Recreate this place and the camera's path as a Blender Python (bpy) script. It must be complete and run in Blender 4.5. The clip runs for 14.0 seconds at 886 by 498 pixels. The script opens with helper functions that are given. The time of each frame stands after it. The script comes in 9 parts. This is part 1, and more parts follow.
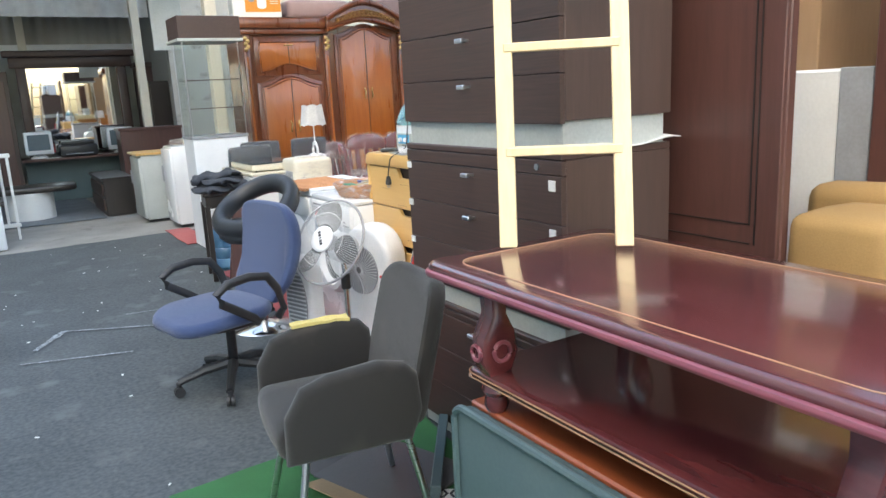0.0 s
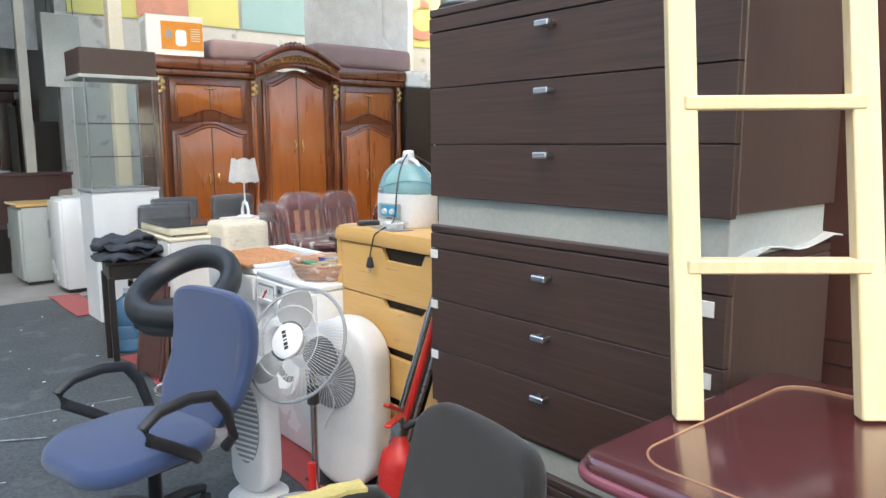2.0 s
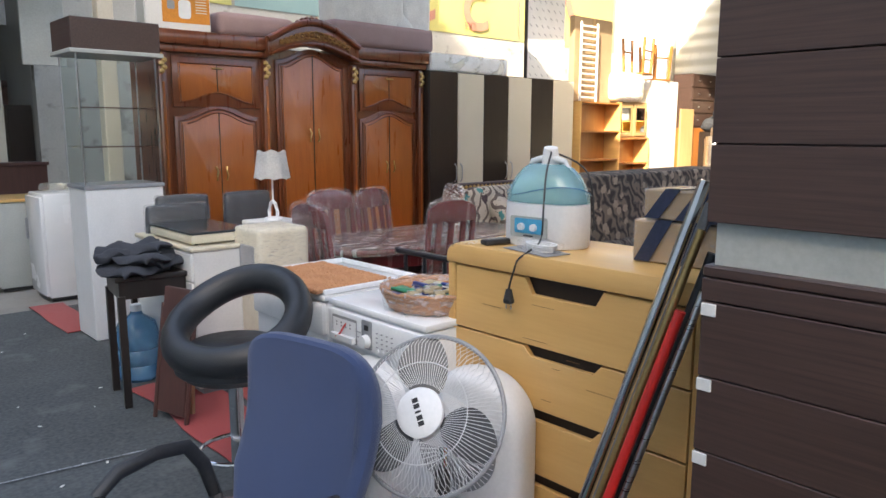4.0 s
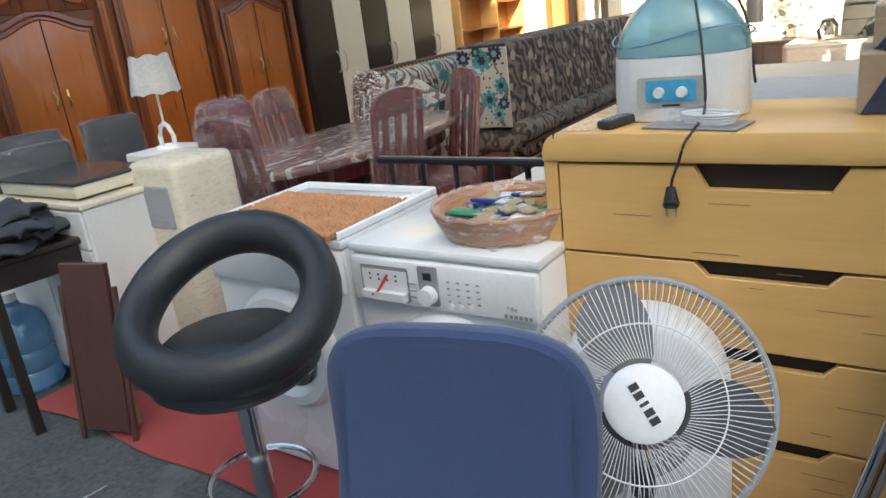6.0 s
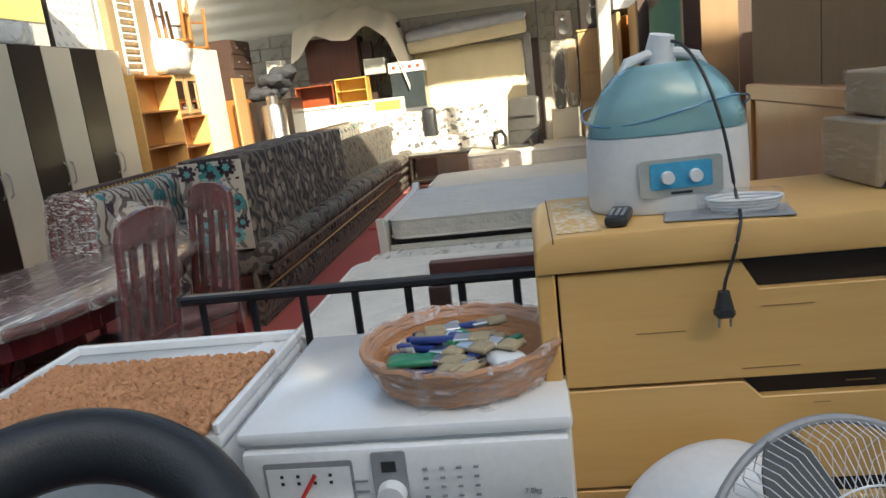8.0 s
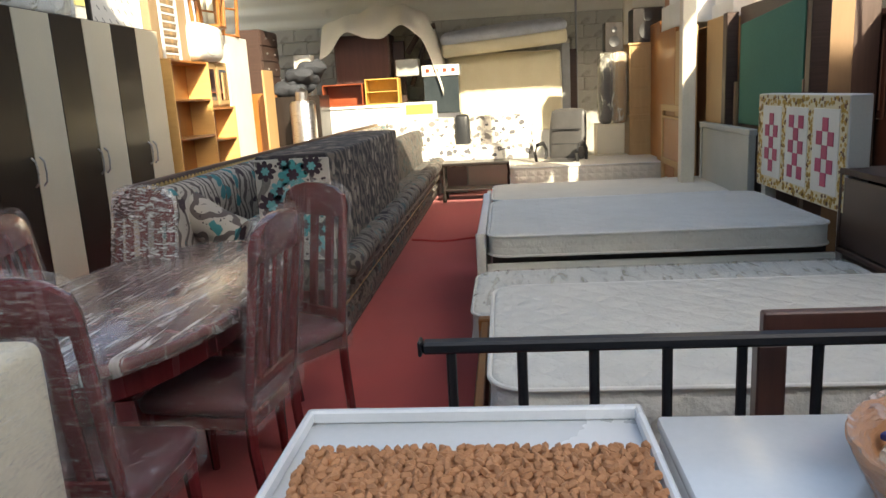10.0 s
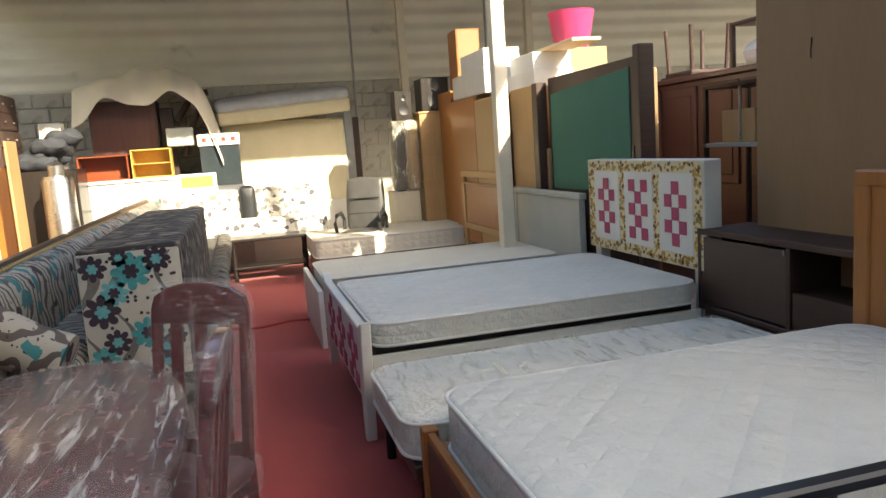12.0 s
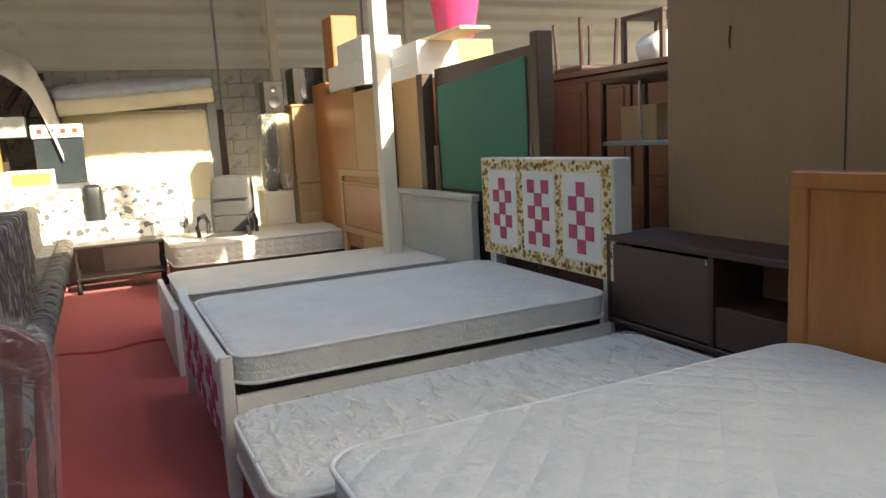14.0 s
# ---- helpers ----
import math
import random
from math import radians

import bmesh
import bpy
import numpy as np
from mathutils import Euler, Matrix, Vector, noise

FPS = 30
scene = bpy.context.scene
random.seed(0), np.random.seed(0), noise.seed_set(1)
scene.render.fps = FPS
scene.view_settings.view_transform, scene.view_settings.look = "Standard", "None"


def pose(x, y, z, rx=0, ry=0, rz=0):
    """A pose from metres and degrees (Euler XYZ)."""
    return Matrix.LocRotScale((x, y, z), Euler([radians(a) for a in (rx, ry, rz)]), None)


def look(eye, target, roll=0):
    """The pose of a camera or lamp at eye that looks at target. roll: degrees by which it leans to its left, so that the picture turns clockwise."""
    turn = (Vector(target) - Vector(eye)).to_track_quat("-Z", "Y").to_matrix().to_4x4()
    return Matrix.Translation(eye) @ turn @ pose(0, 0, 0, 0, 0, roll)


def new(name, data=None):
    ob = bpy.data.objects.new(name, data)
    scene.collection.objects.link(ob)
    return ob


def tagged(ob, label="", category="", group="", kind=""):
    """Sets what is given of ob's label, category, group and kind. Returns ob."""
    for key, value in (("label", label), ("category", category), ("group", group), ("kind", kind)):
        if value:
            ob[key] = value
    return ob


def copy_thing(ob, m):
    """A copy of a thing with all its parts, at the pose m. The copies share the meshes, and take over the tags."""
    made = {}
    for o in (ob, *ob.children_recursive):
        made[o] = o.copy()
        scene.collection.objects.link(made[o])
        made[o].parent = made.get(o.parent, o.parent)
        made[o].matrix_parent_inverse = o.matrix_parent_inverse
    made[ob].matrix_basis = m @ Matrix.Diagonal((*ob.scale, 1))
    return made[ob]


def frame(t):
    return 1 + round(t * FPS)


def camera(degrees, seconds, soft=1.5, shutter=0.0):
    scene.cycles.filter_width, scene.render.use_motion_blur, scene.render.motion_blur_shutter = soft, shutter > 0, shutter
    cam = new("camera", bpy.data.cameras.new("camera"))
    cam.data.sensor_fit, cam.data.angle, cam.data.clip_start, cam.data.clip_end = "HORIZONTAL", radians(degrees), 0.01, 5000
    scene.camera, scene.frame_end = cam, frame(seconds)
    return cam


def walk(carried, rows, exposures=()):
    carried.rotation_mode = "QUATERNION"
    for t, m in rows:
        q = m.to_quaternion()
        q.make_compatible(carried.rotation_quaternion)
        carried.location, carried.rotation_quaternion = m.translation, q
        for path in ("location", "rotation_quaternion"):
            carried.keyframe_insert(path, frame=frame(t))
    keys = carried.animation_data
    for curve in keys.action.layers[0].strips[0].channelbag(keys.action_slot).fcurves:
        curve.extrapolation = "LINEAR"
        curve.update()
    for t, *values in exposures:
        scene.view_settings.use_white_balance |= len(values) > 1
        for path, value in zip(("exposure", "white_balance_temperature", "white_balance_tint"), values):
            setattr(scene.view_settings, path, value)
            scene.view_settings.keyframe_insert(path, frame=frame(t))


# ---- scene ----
cam = camera(62.9, 14.0)
PATH = [
    (0, (0.038, 0.042, 1.483), (1.057, 1.709, 1.056), -2.9),
    (0.5, (0.051, 0.262, 1.481), (0.979, 1.988, 1.081), -2.9),
    (1, (0.159, 0.557, 1.459), (0.981, 2.334, 1.048), -3.1),
    (1.5, (0.164, 0.812, 1.441), (1.128, 2.51, 1.007), -0.1),
    (2, (0.136, 1.027, 1.523), (1.406, 2.545, 1.234), -0.3),
    (2.5, (0.17, 1.238, 1.54), (1.488, 2.727, 1.333), -0.2),
    (3, (0.242, 1.546, 1.562), (1.533, 3.07, 1.459), 1.5),
    (3.5, (0.215, 1.836, 1.555), (1.566, 3.302, 1.398), 1.1),
    (4, (0.173, 2.07, 1.543), (1.508, 3.525, 1.221), 0.1),
    (4.2, (0.184, 2.211, 1.529), (1.472, 3.707, 1.212), -1.1),
    (6.3, (0.413, 3.312, 1.443), (2.009, 4.309, 0.767), -7.8),
    (6.5, (0.52, 3.416, 1.412), (2.199, 4.285, 0.76), -6.9),
    (7, (0.568, 3.551, 1.436), (2.466, 3.913, 0.921), -5.2),
    (7.5, (0.532, 3.756, 1.46), (2.464, 3.98, 0.994), -3.0),
    (8, (0.633, 3.95, 1.437), (2.568, 4.206, 1.003), -6.8),
    (8.5, (0.749, 4.17, 1.445), (2.683, 4.428, 1.008), -5.0),
    (8.7, (0.728, 4.26, 1.442), (2.664, 4.526, 1.017), -3.4),
    (10.8, (1.242, 5.139, 1.466), (3.197, 5.134, 1.044), -5.1),
    (11, (1.219, 5.241, 1.484), (3.167, 5.077, 1.06), -5.4),
    (11.5, (1.409, 5.351, 1.503), (3.336, 4.941, 1.155), -2.8),
    (12, (1.615, 5.462, 1.513), (3.526, 4.941, 1.23), -4.0),
    (12.5, (1.701, 5.54, 1.517), (3.55, 4.846, 1.204), -3.2),
    (13, (1.76, 5.539, 1.509), (3.58, 4.763, 1.219), -4.1),
    (13.5, (1.996, 5.405, 1.499), (3.856, 4.711, 1.254), -4.3),
    (14, (2.198, 5.317, 1.49), (3.988, 4.478, 1.183), -3.2),
]
walk(cam, [(t, look(eye, target, roll)) for t, eye, target, roll in PATH],
     [(0, 3.17, 7450, 5), (1.5, 3.17, 7600, 5), (2.2, 2.9, 7400, 5), (3, 2.46, 7300, 10), (4.2, 2.42, 7300, 10), (6.3, 2.46, 7350, 3), (8, 1.84, 7200, 3), (11, 1.95, 7200, 6), (12, 2.06, 7200, 5), (14, 2.06, 7200, 5)])

# ---- world, sun, exposure ----
SUN_TO = Vector((-1.0, -0.5, 0.70)).normalized()
world = bpy.data.worlds.new("sky")
scene.world = world
world.use_nodes = True
wn = world.node_tree
sky = wn.nodes.new("ShaderNodeTexSky")
sky.sky_type = 'NISHITA'
sky.sun_disc = False
sky.sun_elevation = math.asin(SUN_TO.z)
sky.sun_rotation = math.atan2(SUN_TO.x, SUN_TO.y)
sky.dust_density = 4.0
wn.links.new(sky.outputs[0], wn.nodes["Background"].inputs[0])
wn.nodes["Background"].inputs[1].default_value = 0.15
sun_data = bpy.data.lights.new("sun", 'SUN')
sun_data.energy = 3.4
sun_data.angle = radians(0.6)
sun_data.color = (1.0, 0.9, 0.74)
sun = new("sun", sun_data)
sun.rotation_euler = (-SUN_TO).to_track_quat("-Z", "Y").to_euler()
sun.location = (0, 0, 12)


# ---- materials ----
def material(name, colour, rough=0.6, metal=0.0, second=None, scale=6.0, amount=0.5, stretch=(1, 1, 1), bump=0.1,
             fine=80.0, spots=None, spot_scale=20.0, spot_size=0.3, coat=0.0, sheen=0.0, contrast=0.35):
    """A surface with a large and a fine variation, relief, and where given spots of another colour."""
    m = bpy.data.materials.new(name)
    m.use_nodes = True
    nt = m.node_tree
    N, L = nt.nodes, nt.links
    b = N["Principled BSDF"]
    tc = N.new("ShaderNodeTexCoord")
    mp = N.new("ShaderNodeMapping")
    mp.inputs["Scale"].default_value = stretch
    L.new(tc.outputs["Object"], mp.inputs[0])
    big = N.new("ShaderNodeTexNoise")
    big.inputs["Scale"].default_value = scale
    big.inputs["Detail"].default_value = 6
    L.new(mp.outputs[0], big.inputs["Vector"])
    small = N.new("ShaderNodeTexNoise")
    small.inputs["Scale"].default_value = fine
    small.inputs["Detail"].default_value = 4
    L.new(mp.outputs[0], small.inputs["Vector"])
    second = second or tuple(c * 0.72 for c in colour)
    ramp = N.new("ShaderNodeValToRGB")
    ramp.color_ramp.elements[0].position = 0.5 - contrast / 2
    ramp.color_ramp.elements[1].position = 0.5 + contrast / 2
    ramp.color_ramp.elements[0].color = (*second, 1)
    ramp.color_ramp.elements[1].color = (*colour, 1)
    blend = N.new("ShaderNodeMix")
    blend.data_type = 'FLOAT'
    blend.inputs[0].default_value = amount
    L.new(big.outputs[0], blend.inputs[2])
    L.new(small.outputs[0], blend.inputs[3])
    L.new(blend.outputs[0], ramp.inputs[0])
    col = ramp.outputs[0]
    if spots:
        sp = N.new("ShaderNodeTexNoise")
        sp.inputs["Scale"].default_value = spot_scale
        sp.inputs["Detail"].default_value = 3
        L.new(tc.outputs["Object"], sp.inputs["Vector"])
        sr = N.new("ShaderNodeValToRGB")
        sr.color_ramp.elements[0].position = 1 - spot_size - 0.08
        sr.color_ramp.elements[1].position = 1 - spot_size + 0.08
        L.new(sp.outputs[0], sr.inputs[0])
        mx = N.new("ShaderNodeMix")
        mx.data_type = 'RGBA'
        mx.inputs[7].default_value = (*spots, 1)
        L.new(sr.outputs[0], mx.inputs[0])
        L.new(col, mx.inputs[6])
        col = mx.outputs[2]
    L.new(col, b.inputs["Base Color"])
    rr = N.new("ShaderNodeMapRange")
    rr.inputs[3].default_value = max(0.02, rough - 0.1)
    rr.inputs[4].default_value = min(1.0, rough + 0.1)
    L.new(big.outputs[0], rr.inputs[0])
    L.new(rr.outputs[0], b.inputs["Roughness"])
    b.inputs["Metallic"].default_value = metal
    b.inputs["Coat Weight"].default_value = coat
    b.inputs["Coat Roughness"].default_value = 0.12
    b.inputs["Sheen Weight"].default_value = sheen
    if bump:
        bp = N.new("ShaderNodeBump")
        bp.inputs["Strength"].default_value = min(1.0, bump * 2)
        bp.inputs["Distance"].default_value = 0.004
        L.new(blend.outputs[0], bp.inputs["Height"])
        L.new(bp.outputs[0], b.inputs["Normal"])
    return m


def wood(name, light, dark, rough=0.35, along=(1, 14, 14), scale=2.5, coat=0.2, contrast=0.5):
    return material(name, light, rough, 0, dark, scale, 0.35, along, 0.06, 9.0, coat=coat, contrast=contrast)


def clear_film(name, opacity=0.28, tint=(0.9, 0.92, 0.95), scale=18.0, stretch=(1, 1, 4)):
    """Stretch wrap: see-through wrinkled film whose paler, denser streaks imitate glossy reflections."""
    m = bpy.data.materials.new(name)
    m.use_nodes = True
    nt = m.node_tree
    N, L = nt.nodes, nt.links
    b = N["Principled BSDF"]
    b.inputs["Base Color"].default_value = (*tint, 1)
    b.inputs["Roughness"].default_value = 0.12
    b.inputs["Specular IOR Level"].default_value = 0.6
    tr = N.new("ShaderNodeBsdfTransparent")
    mix = N.new("ShaderNodeMixShader")
    tc = N.new("ShaderNodeTexCoord")
    mp = N.new("ShaderNodeMapping")
    mp.inputs["Scale"].default_value = stretch
    mp.inputs["Rotation"].default_value = (0.3, 0.5, 0.6)
    ns = N.new("ShaderNodeTexNoise")
    ns.inputs["Scale"].default_value = scale
    ns.inputs["Detail"].default_value = 5
    ns.inputs["Distortion"].default_value = 0.8
    L.new(tc.outputs["Object"], mp.inputs[0])
    L.new(mp.outputs[0], ns.inputs["Vector"])
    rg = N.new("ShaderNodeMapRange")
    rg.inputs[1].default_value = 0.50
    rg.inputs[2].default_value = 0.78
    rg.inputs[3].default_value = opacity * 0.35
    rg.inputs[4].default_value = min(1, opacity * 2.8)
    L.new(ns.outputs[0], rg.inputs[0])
    bp = N.new("ShaderNodeBump")
    bp.inputs["Strength"].default_value = 0.8
    bp.inputs["Distance"].default_value = 0.012
    L.new(ns.outputs[0], bp.inputs["Height"])
    L.new(bp.outputs[0], b.inputs["Normal"])
    L.new(rg.outputs[0], mix.inputs[0])
    L.new(tr.outputs[0], mix.inputs[1])
    L.new(b.outputs[0], mix.inputs[2])
    L.new(mix.outputs[0], N["Material Output"].inputs[0])
    return m


def glass(name, tint=(0.93, 0.97, 0.96), rough=0.02):
    m = bpy.data.materials.new(name)
    m.use_nodes = True
    b = m.node_tree.nodes["Principled BSDF"]
    b.inputs["Base Color"].default_value = (*tint, 1)
    b.inputs["Roughness"].default_value = rough
    b.inputs["Transmission Weight"].default_value = 1.0
    b.inputs["IOR"].default_value = 1.05 if rough < 0.05 else 1.2
    return m


def floral(name, base, flower, leaf, swirl, scale=5.0):
    """Printed upholstery: large round flowers, small ones and dark swirling stems."""
    m = bpy.data.materials.new(name)
    m.use_nodes = True
    nt = m.node_tree
    N, L = nt.nodes, nt.links
    b = N["Principled BSDF"]
    b.inputs["Roughness"].default_value = 0.85
    tc = N.new("ShaderNodeTexCoord")
    warp = N.new("ShaderNodeTexNoise")
    warp.inputs["Scale"].default_value = 6
    L.new(tc.outputs["Object"], warp.inputs["Vector"])
    add = N.new("ShaderNodeVectorMath")
    add.operation = 'MULTIPLY_ADD'
    add.inputs[1].default_value = (0.12, 0.12, 0.12)
    L.new(warp.outputs[1], add.inputs[0])
    L.new(tc.outputs["Object"], add.inputs[2])

    def layer(previous, colour, s, lo, hi, dark=None):
        v = N.new("ShaderNodeTexVoronoi")
        v.inputs["Scale"].default_value = s
        L.new(add.outputs[0], v.inputs["Vector"])
        petals = N.new("ShaderNodeTexVoronoi")
        petals.inputs["Scale"].default_value = s * 5
        L.new(add.outputs[0], petals.inputs["Vector"])
        pm = N.new("ShaderNodeMath")
        pm.operation = 'MULTIPLY_ADD'
        pm.inputs[1].default_value = 0.12
        L.new(petals.outputs[0], pm.inputs[0])
        L.new(v.outputs[0], pm.inputs[2])
        r = N.new("ShaderNodeValToRGB")
        r.color_ramp.interpolation = 'CONSTANT'
        r.color_ramp.elements[0].color = (0, 0, 0, 1)
        r.color_ramp.elements[0].position = 0
        r.color_ramp.elements[1].position = lo
        r.color_ramp.elements[1].color = (1, 1, 1, 1)
        e = r.color_ramp.elements.new(hi)
        e.color = (0, 0, 0, 1)
        L.new(pm.outputs[0], r.inputs[0])
        mx = N.new("ShaderNodeMix")
        mx.data_type = 'RGBA'
        if dark:
            tone = N.new("ShaderNodeMix")
            tone.data_type = 'RGBA'
            tone.inputs[6].default_value = (*colour, 1)
            tone.inputs[7].default_value = (*dark, 1)
            sep = N.new("ShaderNodeSeparateColor")
            L.new(v.outputs["Color"], sep.inputs[0])
            pick = N.new("ShaderNodeMath")
            pick.operation = 'GREATER_THAN'
            pick.inputs[1].default_value = 0.55
            L.new(sep.outputs[0], pick.inputs[0])
            L.new(pick.outputs[0], tone.inputs[0])
            L.new(tone.outputs[2], mx.inputs[7])
        else:
            mx.inputs[7].default_value = (*colour, 1)
        L.new(r.outputs[0], mx.inputs[0])
        L.new(previous, mx.inputs[6])
        return mx.outputs[2]

    w = N.new("ShaderNodeTexWave")
    w.inputs["Scale"].default_value = scale * 0.5
    w.inputs["Distortion"].default_value = 14
    w.inputs["Detail"].default_value = 1
    w.inputs["Detail Scale"].default_value = 1.2
    L.new(tc.outputs["Object"], w.inputs["Vector"])
    wr = N.new("ShaderNodeValToRGB")
    wr.color_ramp.interpolation = 'CONSTANT'
    wr.color_ramp.elements[0].color = (*base, 1)
    wr.color_ramp.elements[1].position = 0.72
    wr.color_ramp.elements[1].color = (*swirl, 1)
    L.new(w.outputs[1], wr.inputs[0])
    c = layer(wr.outputs[0], leaf, scale * 3.4, 0.10, 0.22)
    c = layer(c, flower, scale, 0.10, 0.40, leaf)
    L.new(c, b.inputs["Base Color"])
    fine = N.new("ShaderNodeTexNoise")
    fine.inputs["Scale"].default_value = 260
    bp = N.new("ShaderNodeBump")
    bp.inputs["Strength"].default_value = 0.25
    bp.inputs["Distance"].default_value = 0.002
    L.new(tc.outputs["Object"], fine.inputs["Vector"])
    L.new(fine.outputs[0], bp.inputs["Height"])
    L.new(bp.outputs[0], b.inputs["Normal"])
    return m


def wavy(name):
    """Woven upholstery: slanting dark and grey waves with pale tan blossoms between them."""
    m = bpy.data.materials.new(name)
    m.use_nodes = True
    N, L = m.node_tree.nodes, m.node_tree.links
    b = N["Principled BSDF"]
    b.inputs["Roughness"].default_value = 0.9
    tc = N.new("ShaderNodeTexCoord")
    mp = N.new("ShaderNodeMapping")
    mp.inputs["Rotation"].default_value = (0, 0.7, 0)
    L.new(tc.outputs["Object"], mp.inputs[0])
    w = N.new("ShaderNodeTexWave")
    w.inputs["Scale"].default_value = 3.4
    w.inputs["Distortion"].default_value = 9.0
    w.inputs["Detail"].default_value = 1
    w.inputs["Detail Scale"].default_value = 2.4
    L.new(mp.outputs[0], w.inputs["Vector"])
    r = N.new("ShaderNodeValToRGB")
    r.color_ramp.interpolation = 'CONSTANT'
    e = r.color_ramp.elements
    e[0].color = (0.030, 0.026, 0.028, 1)
    e[1].position = 0.30
    e[1].color = (0.085, 0.078, 0.070, 1)
    k = e.new(0.55)
    k.color = (0.055, 0.055, 0.055, 1)
    k = e.new(0.72)
    k.color = (0.15, 0.125, 0.105, 1)
    L.new(w.outputs[1], r.inputs[0])
    v = N.new("ShaderNodeTexVoronoi")
    v.inputs["Scale"].default_value = 7.5
    L.new(mp.outputs[0], v.inputs["Vector"])
    n = N.new("ShaderNodeTexNoise")
    n.inputs["Scale"].default_value = 55
    L.new(tc.outputs["Object"], n.inputs["Vector"])
    a = N.new("ShaderNodeMath")
    a.operation = 'MULTIPLY_ADD'
    a.inputs[1].default_value = 0.35
    L.new(n.outputs[0], a.inputs[0])
    L.new(v.outputs[0], a.inputs[2])
    g = N.new("ShaderNodeMath")
    g.operation = 'LESS_THAN'
    g.inputs[1].default_value = 0.46
    L.new(a.outputs[0], g.inputs[0])
    mx = N.new("ShaderNodeMix")
    mx.data_type = 'RGBA'
    mx.inputs[7].default_value = (0.27, 0.23, 0.19, 1)
    L.new(g.outputs[0], mx.inputs[0])
    L.new(r.outputs[0], mx.inputs[6])
    L.new(mx.outputs[2], b.inputs["Base Color"])
    bp = N.new("ShaderNodeBump")
    bp.inputs["Strength"].default_value = 0.25
    bp.inputs["Distance"].default_value = 0.003
    L.new(n.outputs[0], bp.inputs["Height"])
    L.new(bp.outputs[0], b.inputs["Normal"])
    return m


def quilted(name, colour, diamond=9.0, depth=0.035):
    """Mattress ticking with a stitched diamond relief and a faint woven print."""
    m = material(name, colour, 0.8, 0, tuple(c * 0.9 for c in colour), 5, 0.3, bump=0.0)
    N, L = m.node_tree.nodes, m.node_tree.links
    b = N["Principled BSDF"]
    tc = N.new("ShaderNodeTexCoord")
    mp = N.new("ShaderNodeMapping")
    mp.inputs["Rotation"].default_value = (0, 0, radians(45))
    L.new(tc.outputs["Object"], mp.inputs[0])
    v = N.new("ShaderNodeTexVoronoi")
    v.distance = 'CHEBYCHEV'
    v.inputs["Scale"].default_value = diamond
    v.inputs["Randomness"].default_value = 0.08
    L.new(mp.outputs[0], v.inputs["Vector"])
    fine = N.new("ShaderNodeTexNoise")
    fine.inputs["Scale"].default_value = 45
    fine.inputs["Detail"].default_value = 4
    L.new(tc.outputs["Object"], fine.inputs["Vector"])
    ad = N.new("ShaderNodeMath")
    ad.operation = 'MULTIPLY_ADD'
    ad.inputs[1].default_value = 0.4
    L.new(fine.outputs[0], ad.inputs[0])
    L.new(v.outputs[0], ad.inputs[2])
    bp = N.new("ShaderNodeBump")
    bp.inputs["Strength"].default_value = 0.5
    bp.inputs["Distance"].default_value = depth
    bp.invert = True
    L.new(ad.outputs[0], bp.inputs["Height"])
    L.new(bp.outputs[0], b.inputs["Normal"])
    return m


M_CARPET = material("charcoal_carpet", (0.108, 0.121, 0.126), 0.95, 0, (0.038, 0.045, 0.049), 1.6, 0.6, bump=0.9, fine=48,
                    spots=(0.135, 0.147, 0.150), spot_scale=3.5, spot_size=0.33, contrast=0.4)
M_CONCRETE = material("concrete", (0.36, 0.35, 0.33), 0.85, 0, (0.22, 0.215, 0.2), 2.2, 0.4, bump=0.2, spots=(0.14, 0.135, 0.13), spot_scale=3.5, spot_size=0.3)
M_RED_CARPET = material("red_carpet", (0.39, 0.043, 0.041), 0.95, 0, (0.28, 0.030, 0.030), 2.0, 0.5, bump=0.3, fine=200, sheen=0.2)
M_TURF = material("green_felt", (0.035, 0.16, 0.05), 0.95, 0, (0.02, 0.09, 0.03), 4, 0.6, bump=0.4, fine=220)
M_GREY_CARPET = material("grey_carpet", (0.21, 0.23, 0.25), 0.95, 0, (0.13, 0.145, 0.16), 5, 0.5, bump=0.3, fine=180)
M_CHALK = material("chalk", (0.42, 0.45, 0.47), 0.9, 0, (0.12, 0.13, 0.14), 14, 0.6, bump=0.0, fine=90, contrast=0.2)
M_WENGE = wood("dark_wenge_wood", (0.078, 0.044, 0.035), (0.036, 0.020, 0.016), 0.45, (30, 0.9, 46), 2.6, 0.05, 0.40)
M_WENGE_EDGE = wood("dark_edge_wood", (0.085, 0.052, 0.042), (0.055, 0.034, 0.028), 0.42, (14, 14, 1), 2.2, 0.08)
M_MAHOG = wood("glossy_mahogany", (0.13, 0.030, 0.032), (0.065, 0.015, 0.017), 0.2, (10, 1.2, 10), 2.2, 0.8)
M_MAHOG_EDGE = wood("red_mahogany_edge", (0.25, 0.062, 0.085), (0.17, 0.036, 0.052), 0.3, (10, 1, 10), 3, 0.7)
M_REDBROWN = wood("red_brown_wood", (0.100, 0.042, 0.034), (0.062, 0.026, 0.021), 0.4, (12, 12, 1), 2.2, 0.2)
M_INLAY = wood("honey_inlay", (0.42, 0.24, 0.13), (0.32, 0.17, 0.09), 0.4, (9, 9, 1), 2.0, 0.2)
M_CHERRY = wood("cherry_veneer", (0.36, 0.108, 0.020), (0.24, 0.062, 0.011), 0.3, (9, 9, 1), 1.8, 0.5)
M_CHERRY_DARK = wood("dark_cherry_frame", (0.19, 0.050, 0.016), (0.085, 0.022, 0.008), 0.3, (9, 9, 1.2), 2.0, 0.5)
